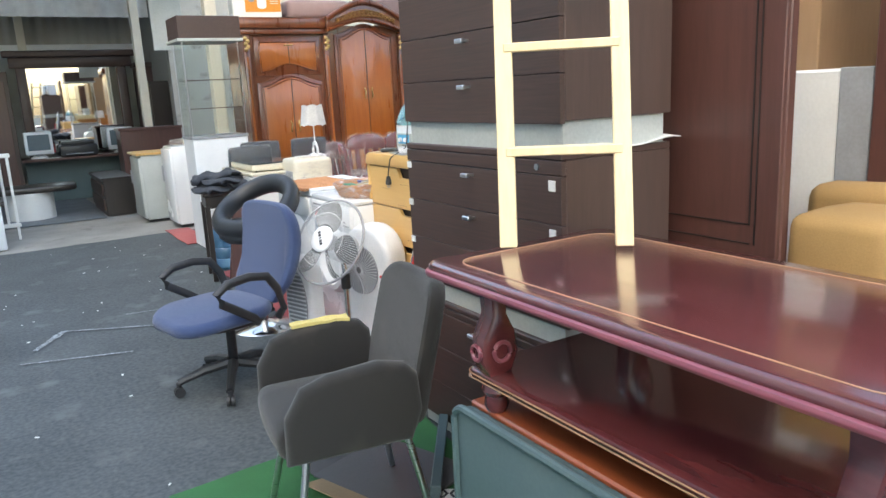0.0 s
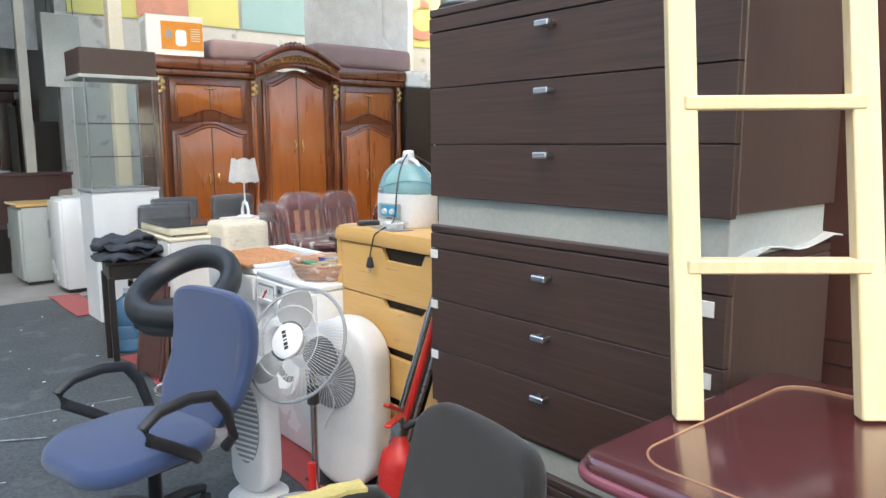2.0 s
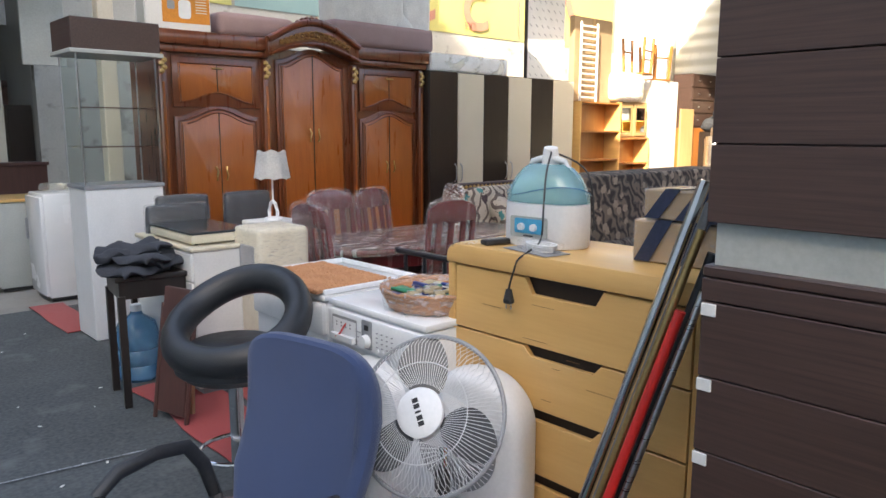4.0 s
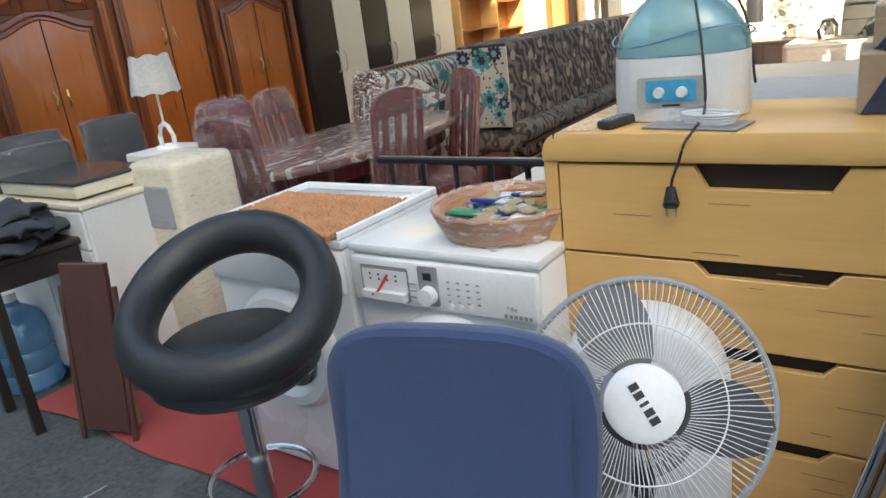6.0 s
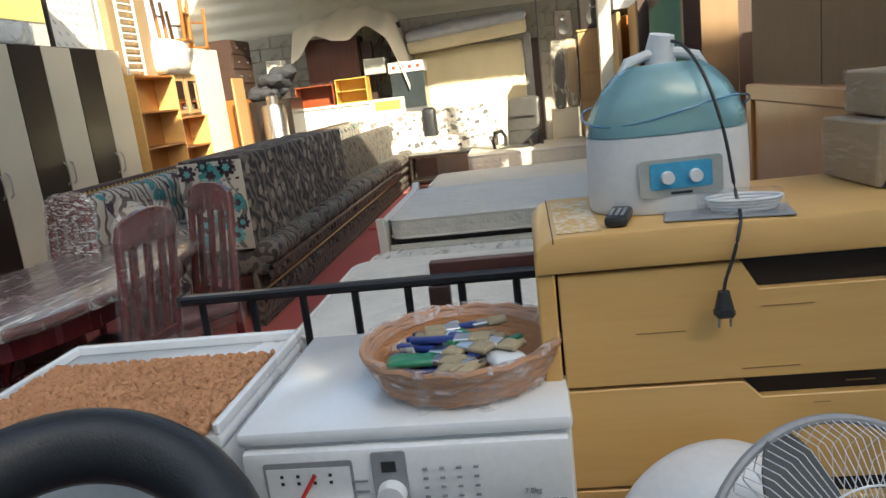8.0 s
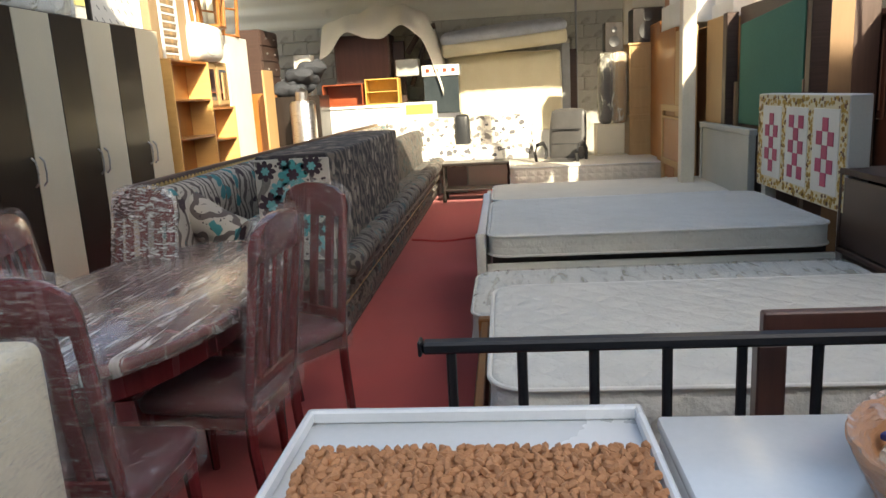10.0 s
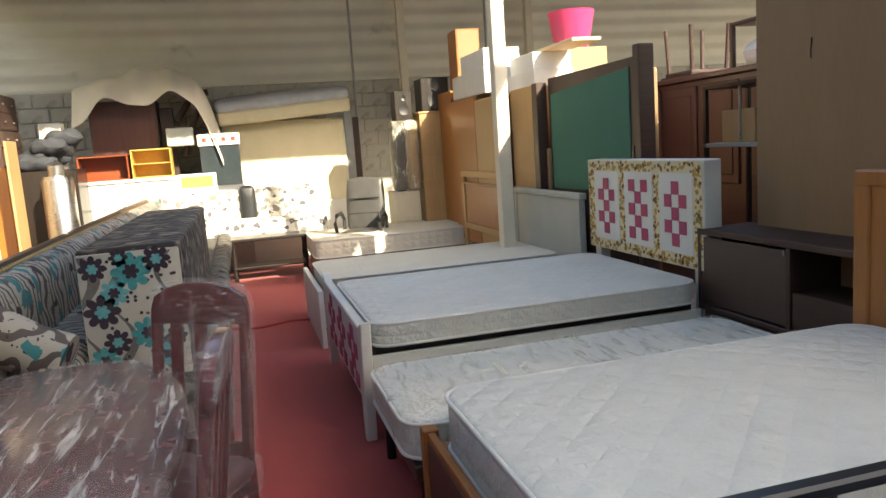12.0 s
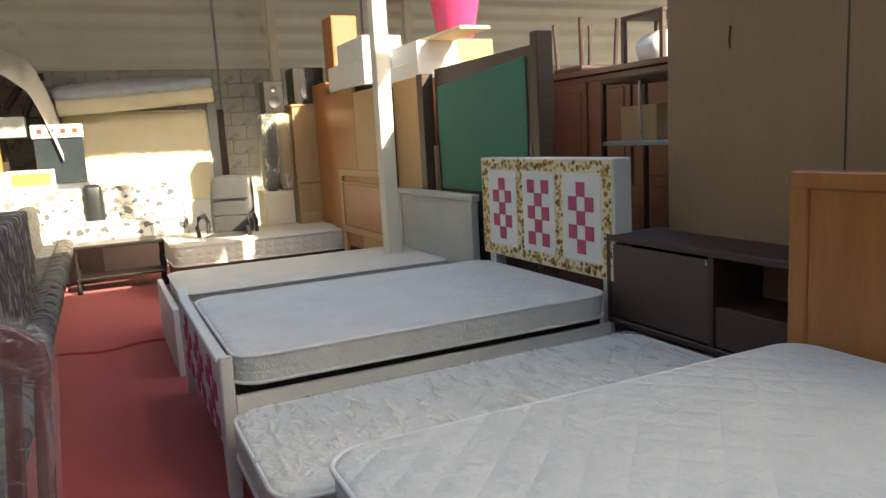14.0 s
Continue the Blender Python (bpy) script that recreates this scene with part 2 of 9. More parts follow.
M_GOLD = material("antique_brass", (0.55, 0.38, 0.16), 0.35, 0.9, bump=0.1)
M_BEECH = wood("light_beech_wood", (0.70, 0.44, 0.165), (0.60, 0.35, 0.12), 0.4, (14, 1, 12), 1.6, 0.15)
M_WOOD_CRACK = material("split_veneer", (0.22, 0.11, 0.04), 0.7, bump=0)
# near-black: painted shade behind the drawers, and the joint line on top
M_GAP_SHADE_JOINT = material("gap_shade_and_joint", (0.03, 0.018, 0.012), 0.7, bump=0)
M_PINE = wood("raw_pine", (0.78, 0.64, 0.40), (0.68, 0.52, 0.29), 0.6, (12, 12, 1), 3.0, 0.0)
M_ORANGE_WOOD = wood("orange_wood", (0.40, 0.16, 0.038), (0.28, 0.10, 0.022), 0.38, (8, 8, 1), 2.0, 0.25)
M_PLY = wood("plywood_back", (0.30, 0.19, 0.105), (0.24, 0.145, 0.075), 0.7, (5, 5, 1), 1.2, 0.0)
M_TAN_WOOD = wood("tan_wood", (0.50, 0.33, 0.16), (0.40, 0.25, 0.11), 0.5, (9, 9, 1), 1.6, 0.0)
M_BLACK_WOOD = wood("black_oak", (0.025, 0.019, 0.016), (0.012, 0.009, 0.008), 0.35, (10, 10, 1), 2.2, 0.2)
M_CREAM = material("cream_laminate", (0.70, 0.63, 0.48), 0.4, 0, (0.62, 0.55, 0.41), 2, 0.4, bump=0.02)
M_WHITE_PAINT = material("white_paint", (0.72, 0.72, 0.70), 0.5, 0, (0.62, 0.62, 0.6), 4, 0.4, bump=0.05)
M_ENAMEL = material("white_enamel", (0.78, 0.80, 0.82), 0.25, 0, (0.70, 0.73, 0.75), 3, 0.3, bump=0.0, coat=0.4)
M_WHITE_PLASTIC = material("white_plastic", (0.76, 0.77, 0.78), 0.4, 0, (0.66, 0.68, 0.69), 5, 0.4, bump=0.02)
M_AGED_PLASTIC = material("aged_cream_plastic", (0.68, 0.63, 0.50), 0.45, 0, (0.55, 0.50, 0.38), 5, 0.4, bump=0.02)
M_GREY_PLASTIC = material("grey_plastic", (0.30, 0.31, 0.33), 0.45, 0, (0.22, 0.23, 0.24), 6, 0.4, bump=0.02)
M_BLACK_PLASTIC = material("black_plastic", (0.018, 0.019, 0.021), 0.45, 0, (0.03, 0.03, 0.032), 10, 0.5, bump=0.05)
M_BLACK_METAL = material("black_metal", (0.015, 0.016, 0.02), 0.35, 0.3, bump=0.03)
M_CHROME = material("chrome", (0.75, 0.75, 0.75), 0.14, 1.0, (0.6, 0.6, 0.6), 10, 0.4, bump=0.0)
M_STEEL = material("brushed_steel", (0.62, 0.62, 0.63), 0.3, 1.0, (0.5, 0.5, 0.5), 10, 0.4, (1, 1, 20), bump=0.02)
M_GREY_METAL = material("pale_grey_board", (0.44, 0.46, 0.44), 0.45, 0.0, (0.33, 0.35, 0.33), 3, 0.4, bump=0.03)
M_BLUE_FABRIC = material("blue_fabric", (0.036, 0.064, 0.155), 0.9, 0, (0.026, 0.047, 0.115), 7, 0.6, bump=0.35, fine=420, sheen=0.25)
M_BLACK_FABRIC = material("worn_black_fabric", (0.020, 0.018, 0.016), 0.95, 0, (0.012, 0.011, 0.010), 6, 0.55, bump=0.3, fine=380,
                          spots=(0.036, 0.030, 0.025), spot_scale=5, spot_size=0.36, sheen=0.2)
M_LEATHER = material("black_leather", (0.013, 0.015, 0.018), 0.42, 0, (0.02, 0.022, 0.026), 14, 0.5, bump=0.25, fine=190)
M_YELLOW_FOAM = material("yellow_foam", (0.62, 0.50, 0.18), 0.9, bump=0.4)
M_TEAL_BOARD = material("grey_green_panel", (0.085, 0.13, 0.135), 0.5, 0, (0.065, 0.105, 0.11), 4, 0.4, bump=0.03)
M_RED_WOOD = wood("orange_red_wood", (0.30, 0.075, 0.028), (0.20, 0.045, 0.018), 0.35, (6, 1, 6), 2.5, 0.4)
M_RED = material("red_paint", (0.62, 0.03, 0.025), 0.35, 0, (0.48, 0.022, 0.02), 6, 0.4, bump=0.02)
M_BRICK_MAT = material("orange_chenille", (0.52, 0.27, 0.14), 0.95, 0, (0.40, 0.19, 0.09), 12, 0.5, bump=0.3, fine=150)
M_SHADE = material("white_lampshade", (0.84, 0.84, 0.82), 0.9, bump=0.1)
M_MATTRESS = quilted("grey_white_ticking", (0.62, 0.625, 0.60), 9.0, 0.045)
M_MATTRESS_WARM = quilted("ivory_ticking", (0.66, 0.62, 0.53), 14.0)
M_FOAM = material("cream_foam", (0.68, 0.62, 0.46), 0.9, 0, (0.62, 0.55, 0.38), 4, 0.4, bump=0.15)
M_SHEET = material("white_cloth", (0.74, 0.70, 0.62), 0.9, 0, (0.64, 0.60, 0.52), 3, 0.4, bump=0.2)
M_FLORAL = floral("floral_upholstery", (0.36, 0.335, 0.30), (0.035, 0.18, 0.20), (0.04, 0.026, 0.036), (0.09, 0.075, 0.07), 8.5)
M_FLORAL_DARK = floral("grey_floral_upholstery", (0.14, 0.125, 0.11), (0.06, 0.095, 0.10), (0.03, 0.024, 0.03), (0.05, 0.042, 0.038), 11.0)
M_WAVY = wavy("tan_and_grey_upholstery")
M_FILM = clear_film("stretch_film", 0.13, (0.9, 0.92, 0.95), 26, (1, 1, 4.5))
M_FILM_LIGHT = clear_film("dusty_film", 0.30, (0.90, 0.87, 0.74), 5, (1, 4, 1))
M_GLASS = glass("clear_glass")
M_TEAL_CLEAR = material("translucent_blue_tank", (0.48, 0.84, 0.90), 0.15, 0, (0.38, 0.76, 0.85), 3, 0.3, bump=0)
M_TEAL_CLEAR.node_tree.nodes["Principled BSDF"].inputs["Transmission Weight"].default_value = 0.68
M_BOTTLE = material("blue_bottle_plastic", (0.18, 0.42, 0.66), 0.12, 0, (0.14, 0.36, 0.58), 3, 0.3, bump=0)
M_BOTTLE.node_tree.nodes["Principled BSDF"].inputs["Transmission Weight"].default_value = 0.6
M_MIRROR = material("mirror", (0.9, 0.9, 0.9), 0.02, 1.0, (0.88, 0.88, 0.88), 2, 0.3, bump=0)
M_MIRROR.node_tree.nodes["Principled BSDF"].inputs["Roughness"].default_value = 0.02
for link in list(M_MIRROR.node_tree.links):
    if link.to_socket.name == "Roughness":
        M_MIRROR.node_tree.links.remove(link)
M_BLOCK = material("concrete_block", (0.48, 0.465, 0.42), 0.9, 0, (0.38, 0.365, 0.32), 3, 0.5, bump=0.3, spots=(0.17, 0.155, 0.13), spot_scale=4, spot_size=0.35)
M_CORRUGATED = material("dull_corrugated_steel", (0.33, 0.32, 0.285), 0.55, 0.25, (0.26, 0.25, 0.22), 1.5, 0.4, bump=0.05, spots=(0.22, 0.2, 0.16), spot_scale=2.2, spot_size=0.3)
M_CLADDING = material("beige_steel_sheet", (0.70, 0.68, 0.60), 0.55, 0.0, (0.60, 0.58, 0.50), 1.5, 0.4, bump=0.05, spots=(0.36, 0.34, 0.28), spot_scale=2.2, spot_size=0.25)
M_ROOF = wood("brown_roof_sheet", (0.20, 0.13, 0.075), (0.13, 0.08, 0.045), 0.8, (1, 6, 1), 2, 0.0)
M_POST = material("cream_painted_steel", (0.66, 0.61, 0.50), 0.5, 0, (0.55, 0.50, 0.40), 3, 0.4, bump=0.05)
M_GREEN_FELT = material("green_cloth", (0.075, 0.20, 0.135), 0.9, 0, (0.06, 0.165, 0.11), 3, 0.4, bump=0.2)
M_PINK = material("pink_plastic", (0.62, 0.05, 0.17), 0.35, 0, (0.5, 0.04, 0.14), 5, 0.4, bump=0.02)
M_CARD = material("brown_cardboard", (0.36, 0.255, 0.15), 0.85, 0, (0.30, 0.21, 0.12), 5, 0.5, bump=0.1)
M_BILL_YELLOW = material("yellow_print", (0.50, 0.46, 0.15), 0.7, 0, (0.44, 0.40, 0.13), 1, 0.4, bump=0.02)
M_BILL_TEAL = material("teal_print", (0.24, 0.36, 0.35), 0.7, 0, (0.20, 0.31, 0.30), 1, 0.4, bump=0.02)
M_BILL_RED = material("orange_print", (0.48, 0.21, 0.14), 0.7, bump=0.02)
M_BILL_WHITE = material("white_print", (0.78, 0.80, 0.78), 0.7, bump=0.02)
M_TAN_SOFA = material("tan_upholstery", (0.33, 0.20, 0.075), 0.9, 0, (0.27, 0.16, 0.06), 5, 0.5, bump=0.2, fine=200)
M_PINK_SOFA = material("mauve_upholstery", (0.36, 0.26, 0.26), 0.9, 0, (0.29, 0.20, 0.205), 5, 0.5, bump=0.2, fine=200)
M_ORANGE_PRINT = material("orange_carton_print", (0.72, 0.27, 0.03), 0.6, bump=0.02)
M_MAROON = wood("wine_red_wood", (0.13, 0.018, 0.02), (0.07, 0.01, 0.012), 0.25, (9, 9, 1), 2.2, 0.6)
M_TARP = material("brown_tarpaulin", (0.20, 0.155, 0.10), 0.8, 0, (0.15, 0.11, 0.07), 3, 0.5, bump=0.2)
M_SCREEN = material("dark_screen", (0.04, 0.05, 0.055), 0.12, bump=0)
M_GREY_FOAM_TOP = material("pale_blue_ticking", (0.50, 0.53, 0.60), 0.85, bump=0.15)
M_YELLOW_WOOD = wood("yellow_pine", (0.62, 0.40, 0.10), (0.5, 0.30, 0.07), 0.5, (1, 8, 8))


# ---- mesh helpers ----
def gather(first, c, k):
    """Brings the goods made since a count of objects nearer to a point by a factor; what stands on the floor stays on it."""
    bpy.context.view_layer.update()
    for ob in [o for o in list(scene.objects)[first:] if o.parent is None]:
        pieces = [o for o in [ob, *ob.children_recursive] if o.type == 'MESH']
        zs = [(o.matrix_world @ Vector(q)).z for o in pieces for q in o.bound_box]
        flat = Matrix.Diagonal((k, k, 1, 1))
        if min(zs) < 0.05:
            lift = Matrix.Diagonal((1, 1, (c[2] + (max(zs) - c[2]) * k) / max(zs), 1))
        else:
            lift = Matrix.Translation((0, 0, c[2] * (1 - k))) @ Matrix.Diagonal((1, 1, k, 1))
        ob.matrix_world = Matrix.Translation((c[0], c[1], 0)) @ flat @ lift @ Matrix.Translation((-c[0], -c[1], 0)) @ ob.matrix_world


def thing(name, at, label, category, turn=0, group="", kind=""):
    e = new(name)
    e.empty_display_size = 0.1
    e.matrix_world = pose(*at, 0, 0, turn)
    return tagged(e, label, category, group, kind)


def finish(bm, smooth=35):
    bmesh.ops.recalc_face_normals(bm, faces=bm.faces)
    me = bpy.data.meshes.new("mesh")
    lim = radians(smooth)
    for f in bm.faces:
        f.smooth = True
    for e in bm.edges:
        if len(e.link_faces) == 2 and e.calc_face_angle(0.0) > lim:
            e.smooth = False
    bm.to_mesh(me)
    bm.free()
    return me


def part(name, bm, mat, parent, label=""):
    me = finish(bm)
    me.name = name
    me.materials.append(mat)
    ob = new(name, me)
    ob.parent = parent
    return tagged(ob, label)


def single(name, bm, mat, label, category, at=(0, 0, 0), turn=0, group="", kind=""):
    me = finish(bm)
    me.name = name
    me.materials.append(mat)
    ob = new(name, me)
    ob.matrix_world = pose(*at, 0, 0, turn)
    return tagged(ob, label, category, group, kind)


def box(x0, x1, y0, y1, z0, z1, bevel=0.004, seg=1, bm=None, m=None):
    bm2 = bmesh.new()
    bmesh.ops.create_cube(bm2, size=1)
    for v in bm2.verts:
        v.co = Vector(((x0 + x1) / 2 + v.co.x * (x1 - x0), (y0 + y1) / 2 + v.co.y * (y1 - y0), (z0 + z1) / 2 + v.co.z * (z1 - z0)))
    if bevel:
        b = min(bevel, 0.45 * min(abs(x1 - x0), abs(y1 - y0), abs(z1 - z0)))
        bmesh.ops.bevel(bm2, geom=list(bm2.edges), offset=b, segments=seg, profile=0.5, affect='EDGES')
    if m is not None:
        bmesh.ops.transform(bm2, matrix=m, verts=bm2.verts)
    return merge(bm, bm2)


def merge(bm, other):
    if bm is None:
        return other
    me = bpy.data.meshes.new("tmp")
    other.to_mesh(me)
    other.free()
    bm.from_mesh(me)
    bpy.data.meshes.remove(me)
    return bm


def rod(a, b, r, r2=None, seg=12, bm=None):
    """A round bar from a to b."""
    a, b = Vector(a), Vector(b)
    d = b - a
    bm2 = bmesh.new()
    bmesh.ops.create_cone(bm2, cap_ends=True, segments=seg, radius1=r, radius2=r if r2 is None else r2, depth=d.length)
    bmesh.ops.transform(bm2, matrix=Matrix.Translation((a + b) / 2) @ d.to_track_quat("Z", "Y").to_matrix().to_4x4(), verts=bm2.verts)
    return merge(bm, bm2)


def tube(points, r, seg=10, closed=False, bm=None, squash=1.0):
    """A round bar bent along points."""
    pts = [Vector(p) for p in points]
    bm2 = bmesh.new()
    rings, n = [], len(pts)
    up = Vector((0, 0, 1))
    for i, p in enumerate(pts):
        if closed:
            t = (pts[(i + 1) % n] - pts[i - 1]).normalized()
        else:
            t = (pts[min(i + 1, n - 1)] - pts[max(i - 1, 0)]).normalized()
        u = up if abs(t.dot(up)) < 0.95 else Vector((1, 0, 0))
        s = t.cross(u).normalized()
        w = s.cross(t).normalized()
        rr = r(i / max(1, n - 1)) if callable(r) else r
        rings.append([bm2.verts.new(p + s * math.cos(a) * rr + w * math.sin(a) * rr * squash)
                      for a in [2 * math.pi * k / seg for k in range(seg)]])
    for i in range(n if closed else n - 1):
        A, B = rings[i], rings[(i + 1) % n]
        for k in range(seg):
            bm2.faces.new((A[k], A[(k + 1) % seg], B[(k + 1) % seg], B[k]))
    if not closed:
        bm2.faces.new(rings[0][::-1])
        bm2.faces.new(rings[-1])
    return merge(bm, bm2)


def lathe(profile, seg=32, bm=None, at=(0, 0, 0)):
    """A body turned about the upright axis; profile of (radius, z)."""
    bm2 = bmesh.new()
    rings = []
    for r, z in profile:
        if r < 1e-5:
            rings.append([bm2.verts.new((at[0], at[1], at[2] + z))])
        else:
            rings.append([bm2.verts.new((at[0] + r * math.cos(2 * math.pi * k / seg), at[1] + r * math.sin(2 * math.pi * k / seg), at[2] + z)) for k in range(seg)])
    for A, B in zip(rings, rings[1:]):
        for k in range(seg):
            q = [A[k % len(A)], A[(k + 1) % len(A)], B[(k + 1) % len(B)], B[k % len(B)]]
            q = list(dict.fromkeys(q))
            if len(q) > 2:
                bm2.faces.new(q)
    return merge(bm, bm2)


def slab(outline, thick, m=None, bevel=0.0, bm=None, seg=2):
    """A flat plate with an outline in x, y, from z = 0 up to its thickness, then moved by m."""
    bm2 = bmesh.new()
    low = [bm2.verts.new((x, y, 0)) for x, y in outline]
    f = bm2.faces.new(low)
    ret = bmesh.ops.extrude_face_region(bm2, geom=[f])
    for v in ret["geom"]:
        if isinstance(v, bmesh.types.BMVert):
            v.co.z += thick
    bmesh.ops.recalc_face_normals(bm2, faces=bm2.faces)
    if bevel:
        edges = [e for e in bm2.edges if abs(e.verts[0].co.z - e.verts[1].co.z) < 1e-6]
        bmesh.ops.bevel(bm2, geom=edges, offset=bevel, segments=seg, profile=0.5, affect='EDGES')
    if m is not None:
        bmesh.ops.transform(bm2, matrix=m, verts=bm2.verts)
    return merge(bm, bm2)


def rounded(w, h, r, seg=6, x0=0.0, y0=0.0):
    """The outline of a rectangle with round corners."""
    out = []
    for cx, cy, a0 in ((w - r, h - r, 0), (r, h - r, 90), (r, r, 180), (w - r, r, 270)):
        for k in range(seg + 1):
            a = radians(a0 + 90 * k / seg)
            out.append((x0 + cx + r * math.cos(a), y0 + cy + r * math.sin(a)))
    return out


# maps a plate's (x, y, thickness) onto an upright plate that faces -x: x runs to -y, y runs up
def facing_minus_x(x, y, z):
    return Matrix(((0, 0, -1, x), (-1, 0, 0, y), (0, 1, 0, z), (0, 0, 0, 1)))


# upright plate that faces -y: x runs to +x, y runs up
def facing_minus_y(x, y, z):
    return Matrix(((1, 0, 0, x), (0, 0, -1, y), (0, 1, 0, z), (0, 0, 0, 1)))


def cushion(x0, x1, y0, y1, z0, z1, r=0.05, puff=0.02, bm=None, m=None, cuts=4):
    """A soft block with round edges and slightly bulging faces."""
    bm2 = box(x0, x1, y0, y1, z0, z1, r, 3)
    bmesh.ops.subdivide_edges(bm2, edges=[e for e in bm2.edges if e.calc_length() > 3 * r], cuts=cuts, use_grid_fill=True)
    cx, cy, cz = (x0 + x1) / 2, (y0 + y1) / 2, (z0 + z1) / 2
    hx, hy, hz = (x1 - x0) / 2, (y1 - y0) / 2, (z1 - z0) / 2
    for v in bm2.verts:
        a, b, c = (v.co.x - cx) / hx, (v.co.y - cy) / hy, (v.co.z - cz) / hz
        v.co += puff * Vector((a * (1 - b * b) * (1 - c * c), b * (1 - a * a) * (1 - c * c), c * (1 - a * a) * (1 - b * b)))
        v.co += 0.12 * puff * noise.noise_vector(v.co * 6)
    if m is not None:
        bmesh.ops.transform(bm2, matrix=m, verts=bm2.verts)
    return merge(bm, bm2)


def crumple(bm, amount, scale, cuts=0):
    if cuts:
        bmesh.ops.subdivide_edges(bm, edges=bm.edges[:], cuts=cuts, use_grid_fill=True)
    for v in bm.verts:
        v.co += amount * noise.noise_vector(v.co * scale)
    return bm


def sheet(x0, x1, y0, y1, z, nx, ny, fn=None, thick=0.006):
    """A thin cloth or carpet as a grid, with heights from fn."""
    bm = bmesh.new()
    g = [[bm.verts.new((x0 + (x1 - x0) * i / nx, y0 + (y1 - y0) * j / ny, z)) for j in range(ny + 1)] for i in range(nx + 1)]
    for i in range(nx):
        for j in range(ny):
            bm.faces.new((g[i][j], g[i + 1][j], g[i + 1][j + 1], g[i][j + 1]))
    if fn:
        for v in bm.verts:
            v.co = Vector(fn(v.co.x, v.co.y, v.co.z))
    ret = bmesh.ops.extrude_face_region(bm, geom=bm.faces[:])
    for v in ret["geom"]:
        if isinstance(v, bmesh.types.BMVert):
            v.co.z += thick
    return bm


# ---- large structure ----
single("ground", box(-40, 60, -40, 60, -0.3, -0.012, 0), M_CONCRETE, "worn grey concrete yard floor", "floor", kind="structure")


def carpet(name, x0, x1, y0, y1, z, mat, label, nx=30, ny=30, wave=0.004, thick=0.006, ragged=0.05):
    def fn(x, y, zz):
        e = 0.0
        if abs(y - y1) < 1e-4 or abs(y - y0) < 1e-4:
            e = ragged * noise.noise(Vector((x * 1.7, y, 3)))
        f = ragged * noise.noise(Vector((7, y * 1.7, x))) if (abs(x - x0) < 1e-4 or abs(x - x1) < 1e-4) else 0.0
        return (x + f, y + e, zz + wave * (noise.noise(Vector((x * 0.9, y * 0.9, 1))) + 0.5 * noise.noise(Vector((x * 3, y * 3, 5)))))
    return single(name, sheet(x0, x1, y0, y1, z, nx, ny, fn, thick), mat, label, "carpet", kind="structure")


carpet("carpet_charcoal", -5.5, 2.6, -5.5, 9.0, -0.010, M_CARPET, "dusty charcoal needle-felt carpet with chalk scuffs", 40, 60, 0.003)
carpet("carpet_red_aisle", 2.05, 13.6, 4.4, 8.0, 0.006, M_RED_CARPET, "bright red aisle carpet between the beds and sofas", 90, 40, 0.004)
carpet("carpet_red_strip", 1.60, 2.0, 3.3, 6.4, 0.004, M_RED_CARPET, "red carpet strip under the appliances", 6, 40, 0.003)
carpet("carpet_red_patch", 1.68, 1.95, 8.0, 9.1, 0.004, M_RED_CARPET, "small red carpet patch by the cabinets", 6, 14, 0.003)
carpet("carpet_green", 0.42, 1.55, 0.6, 2.78, 0.004, M_TURF, "green felt carpet piece beside the table", 14, 24, 0.003)
carpet("carpet_grey_far", -0.6, 1.3, 10.9, 13.6, 0.002, M_GREY_CARPET, "dark grey mat in front of the vanity", 10, 14, 0.003)
carpet("carpet_grey_offcut", 3.82, 4.2, 5.2, 5.56, 0.016, M_GREY_CARPET, "grey carpet offcut lying on the red carpet", 6, 6, 0.004)
single("carpet_seam", tube([(8.2 + 0.06 * math.sin(i), 4.95 + i * 0.1, 0.02) for i in range(9)], 0.012), M_RED_CARPET, "raised fold across the red carpet", "carpet", kind="structure")


def scuff(pts, w):
    bm = bmesh.new()
    prev = None
    for i, (x, y) in enumerate(pts):
        a, b = pts[max(0, i - 1)], pts[min(len(pts) - 1, i + 1)]
        d = Vector((b[0] - a[0], b[1] - a[1], 0)).normalized()
        s = Vector((-d.y, d.x, 0)) * w * (0.6 + 0.5 * noise.noise(Vector((x * 9, y * 9, 0))))
        cur = [bm.verts.new(Vector((x, y, 0.004)) + s), bm.verts.new(Vector((x, y, 0.004)) - s)]
        if prev:
            bm.faces.new((prev[0], prev[1], cur[1], cur[0]))
        prev = cur
    return bm


def line(a, b, n=12):
    return [(a[0] + (b[0] - a[0]) * i / n + 0.012 * noise.noise(Vector((i * 0.7, a[0], 0))), a[1] + (b[1] - a[1]) * i / n) for i in range(n + 1)]


for a, b, w in (((0.09, 5.13), (0.28, 5.46), 0.035), ((0.28, 5.46), (0.86, 5.15), 0.014), ((0.0, 4.9), (0.6, 4.7), 0.016), ((0.7, 5.6), (1.4, 5.5), 0.01)):
    single("chalk_scuff", scuff(line(a, b), w), M_CHALK, "pale chalky scuff on the dark carpet", "scuff", kind="structure")

bm = bmesh.new()
rs = random.Random(4)
for i in range(110):
    x, y = rs.uniform(-3, 1.5), rs.uniform(1.2, 8.8)
    s = rs.uniform(0.003, 0.011)
    box(-s, s, -s * 0.5, s * 0.5, 0, 0.003, 0, 1, bm, pose(x, y, 0.001, 0, 0, rs.uniform(0, 180)))
single("paper_scraps", bm, M_WHITE_PAINT, "small pale paper scraps and dust on the carpet", "litter", kind="stuff")


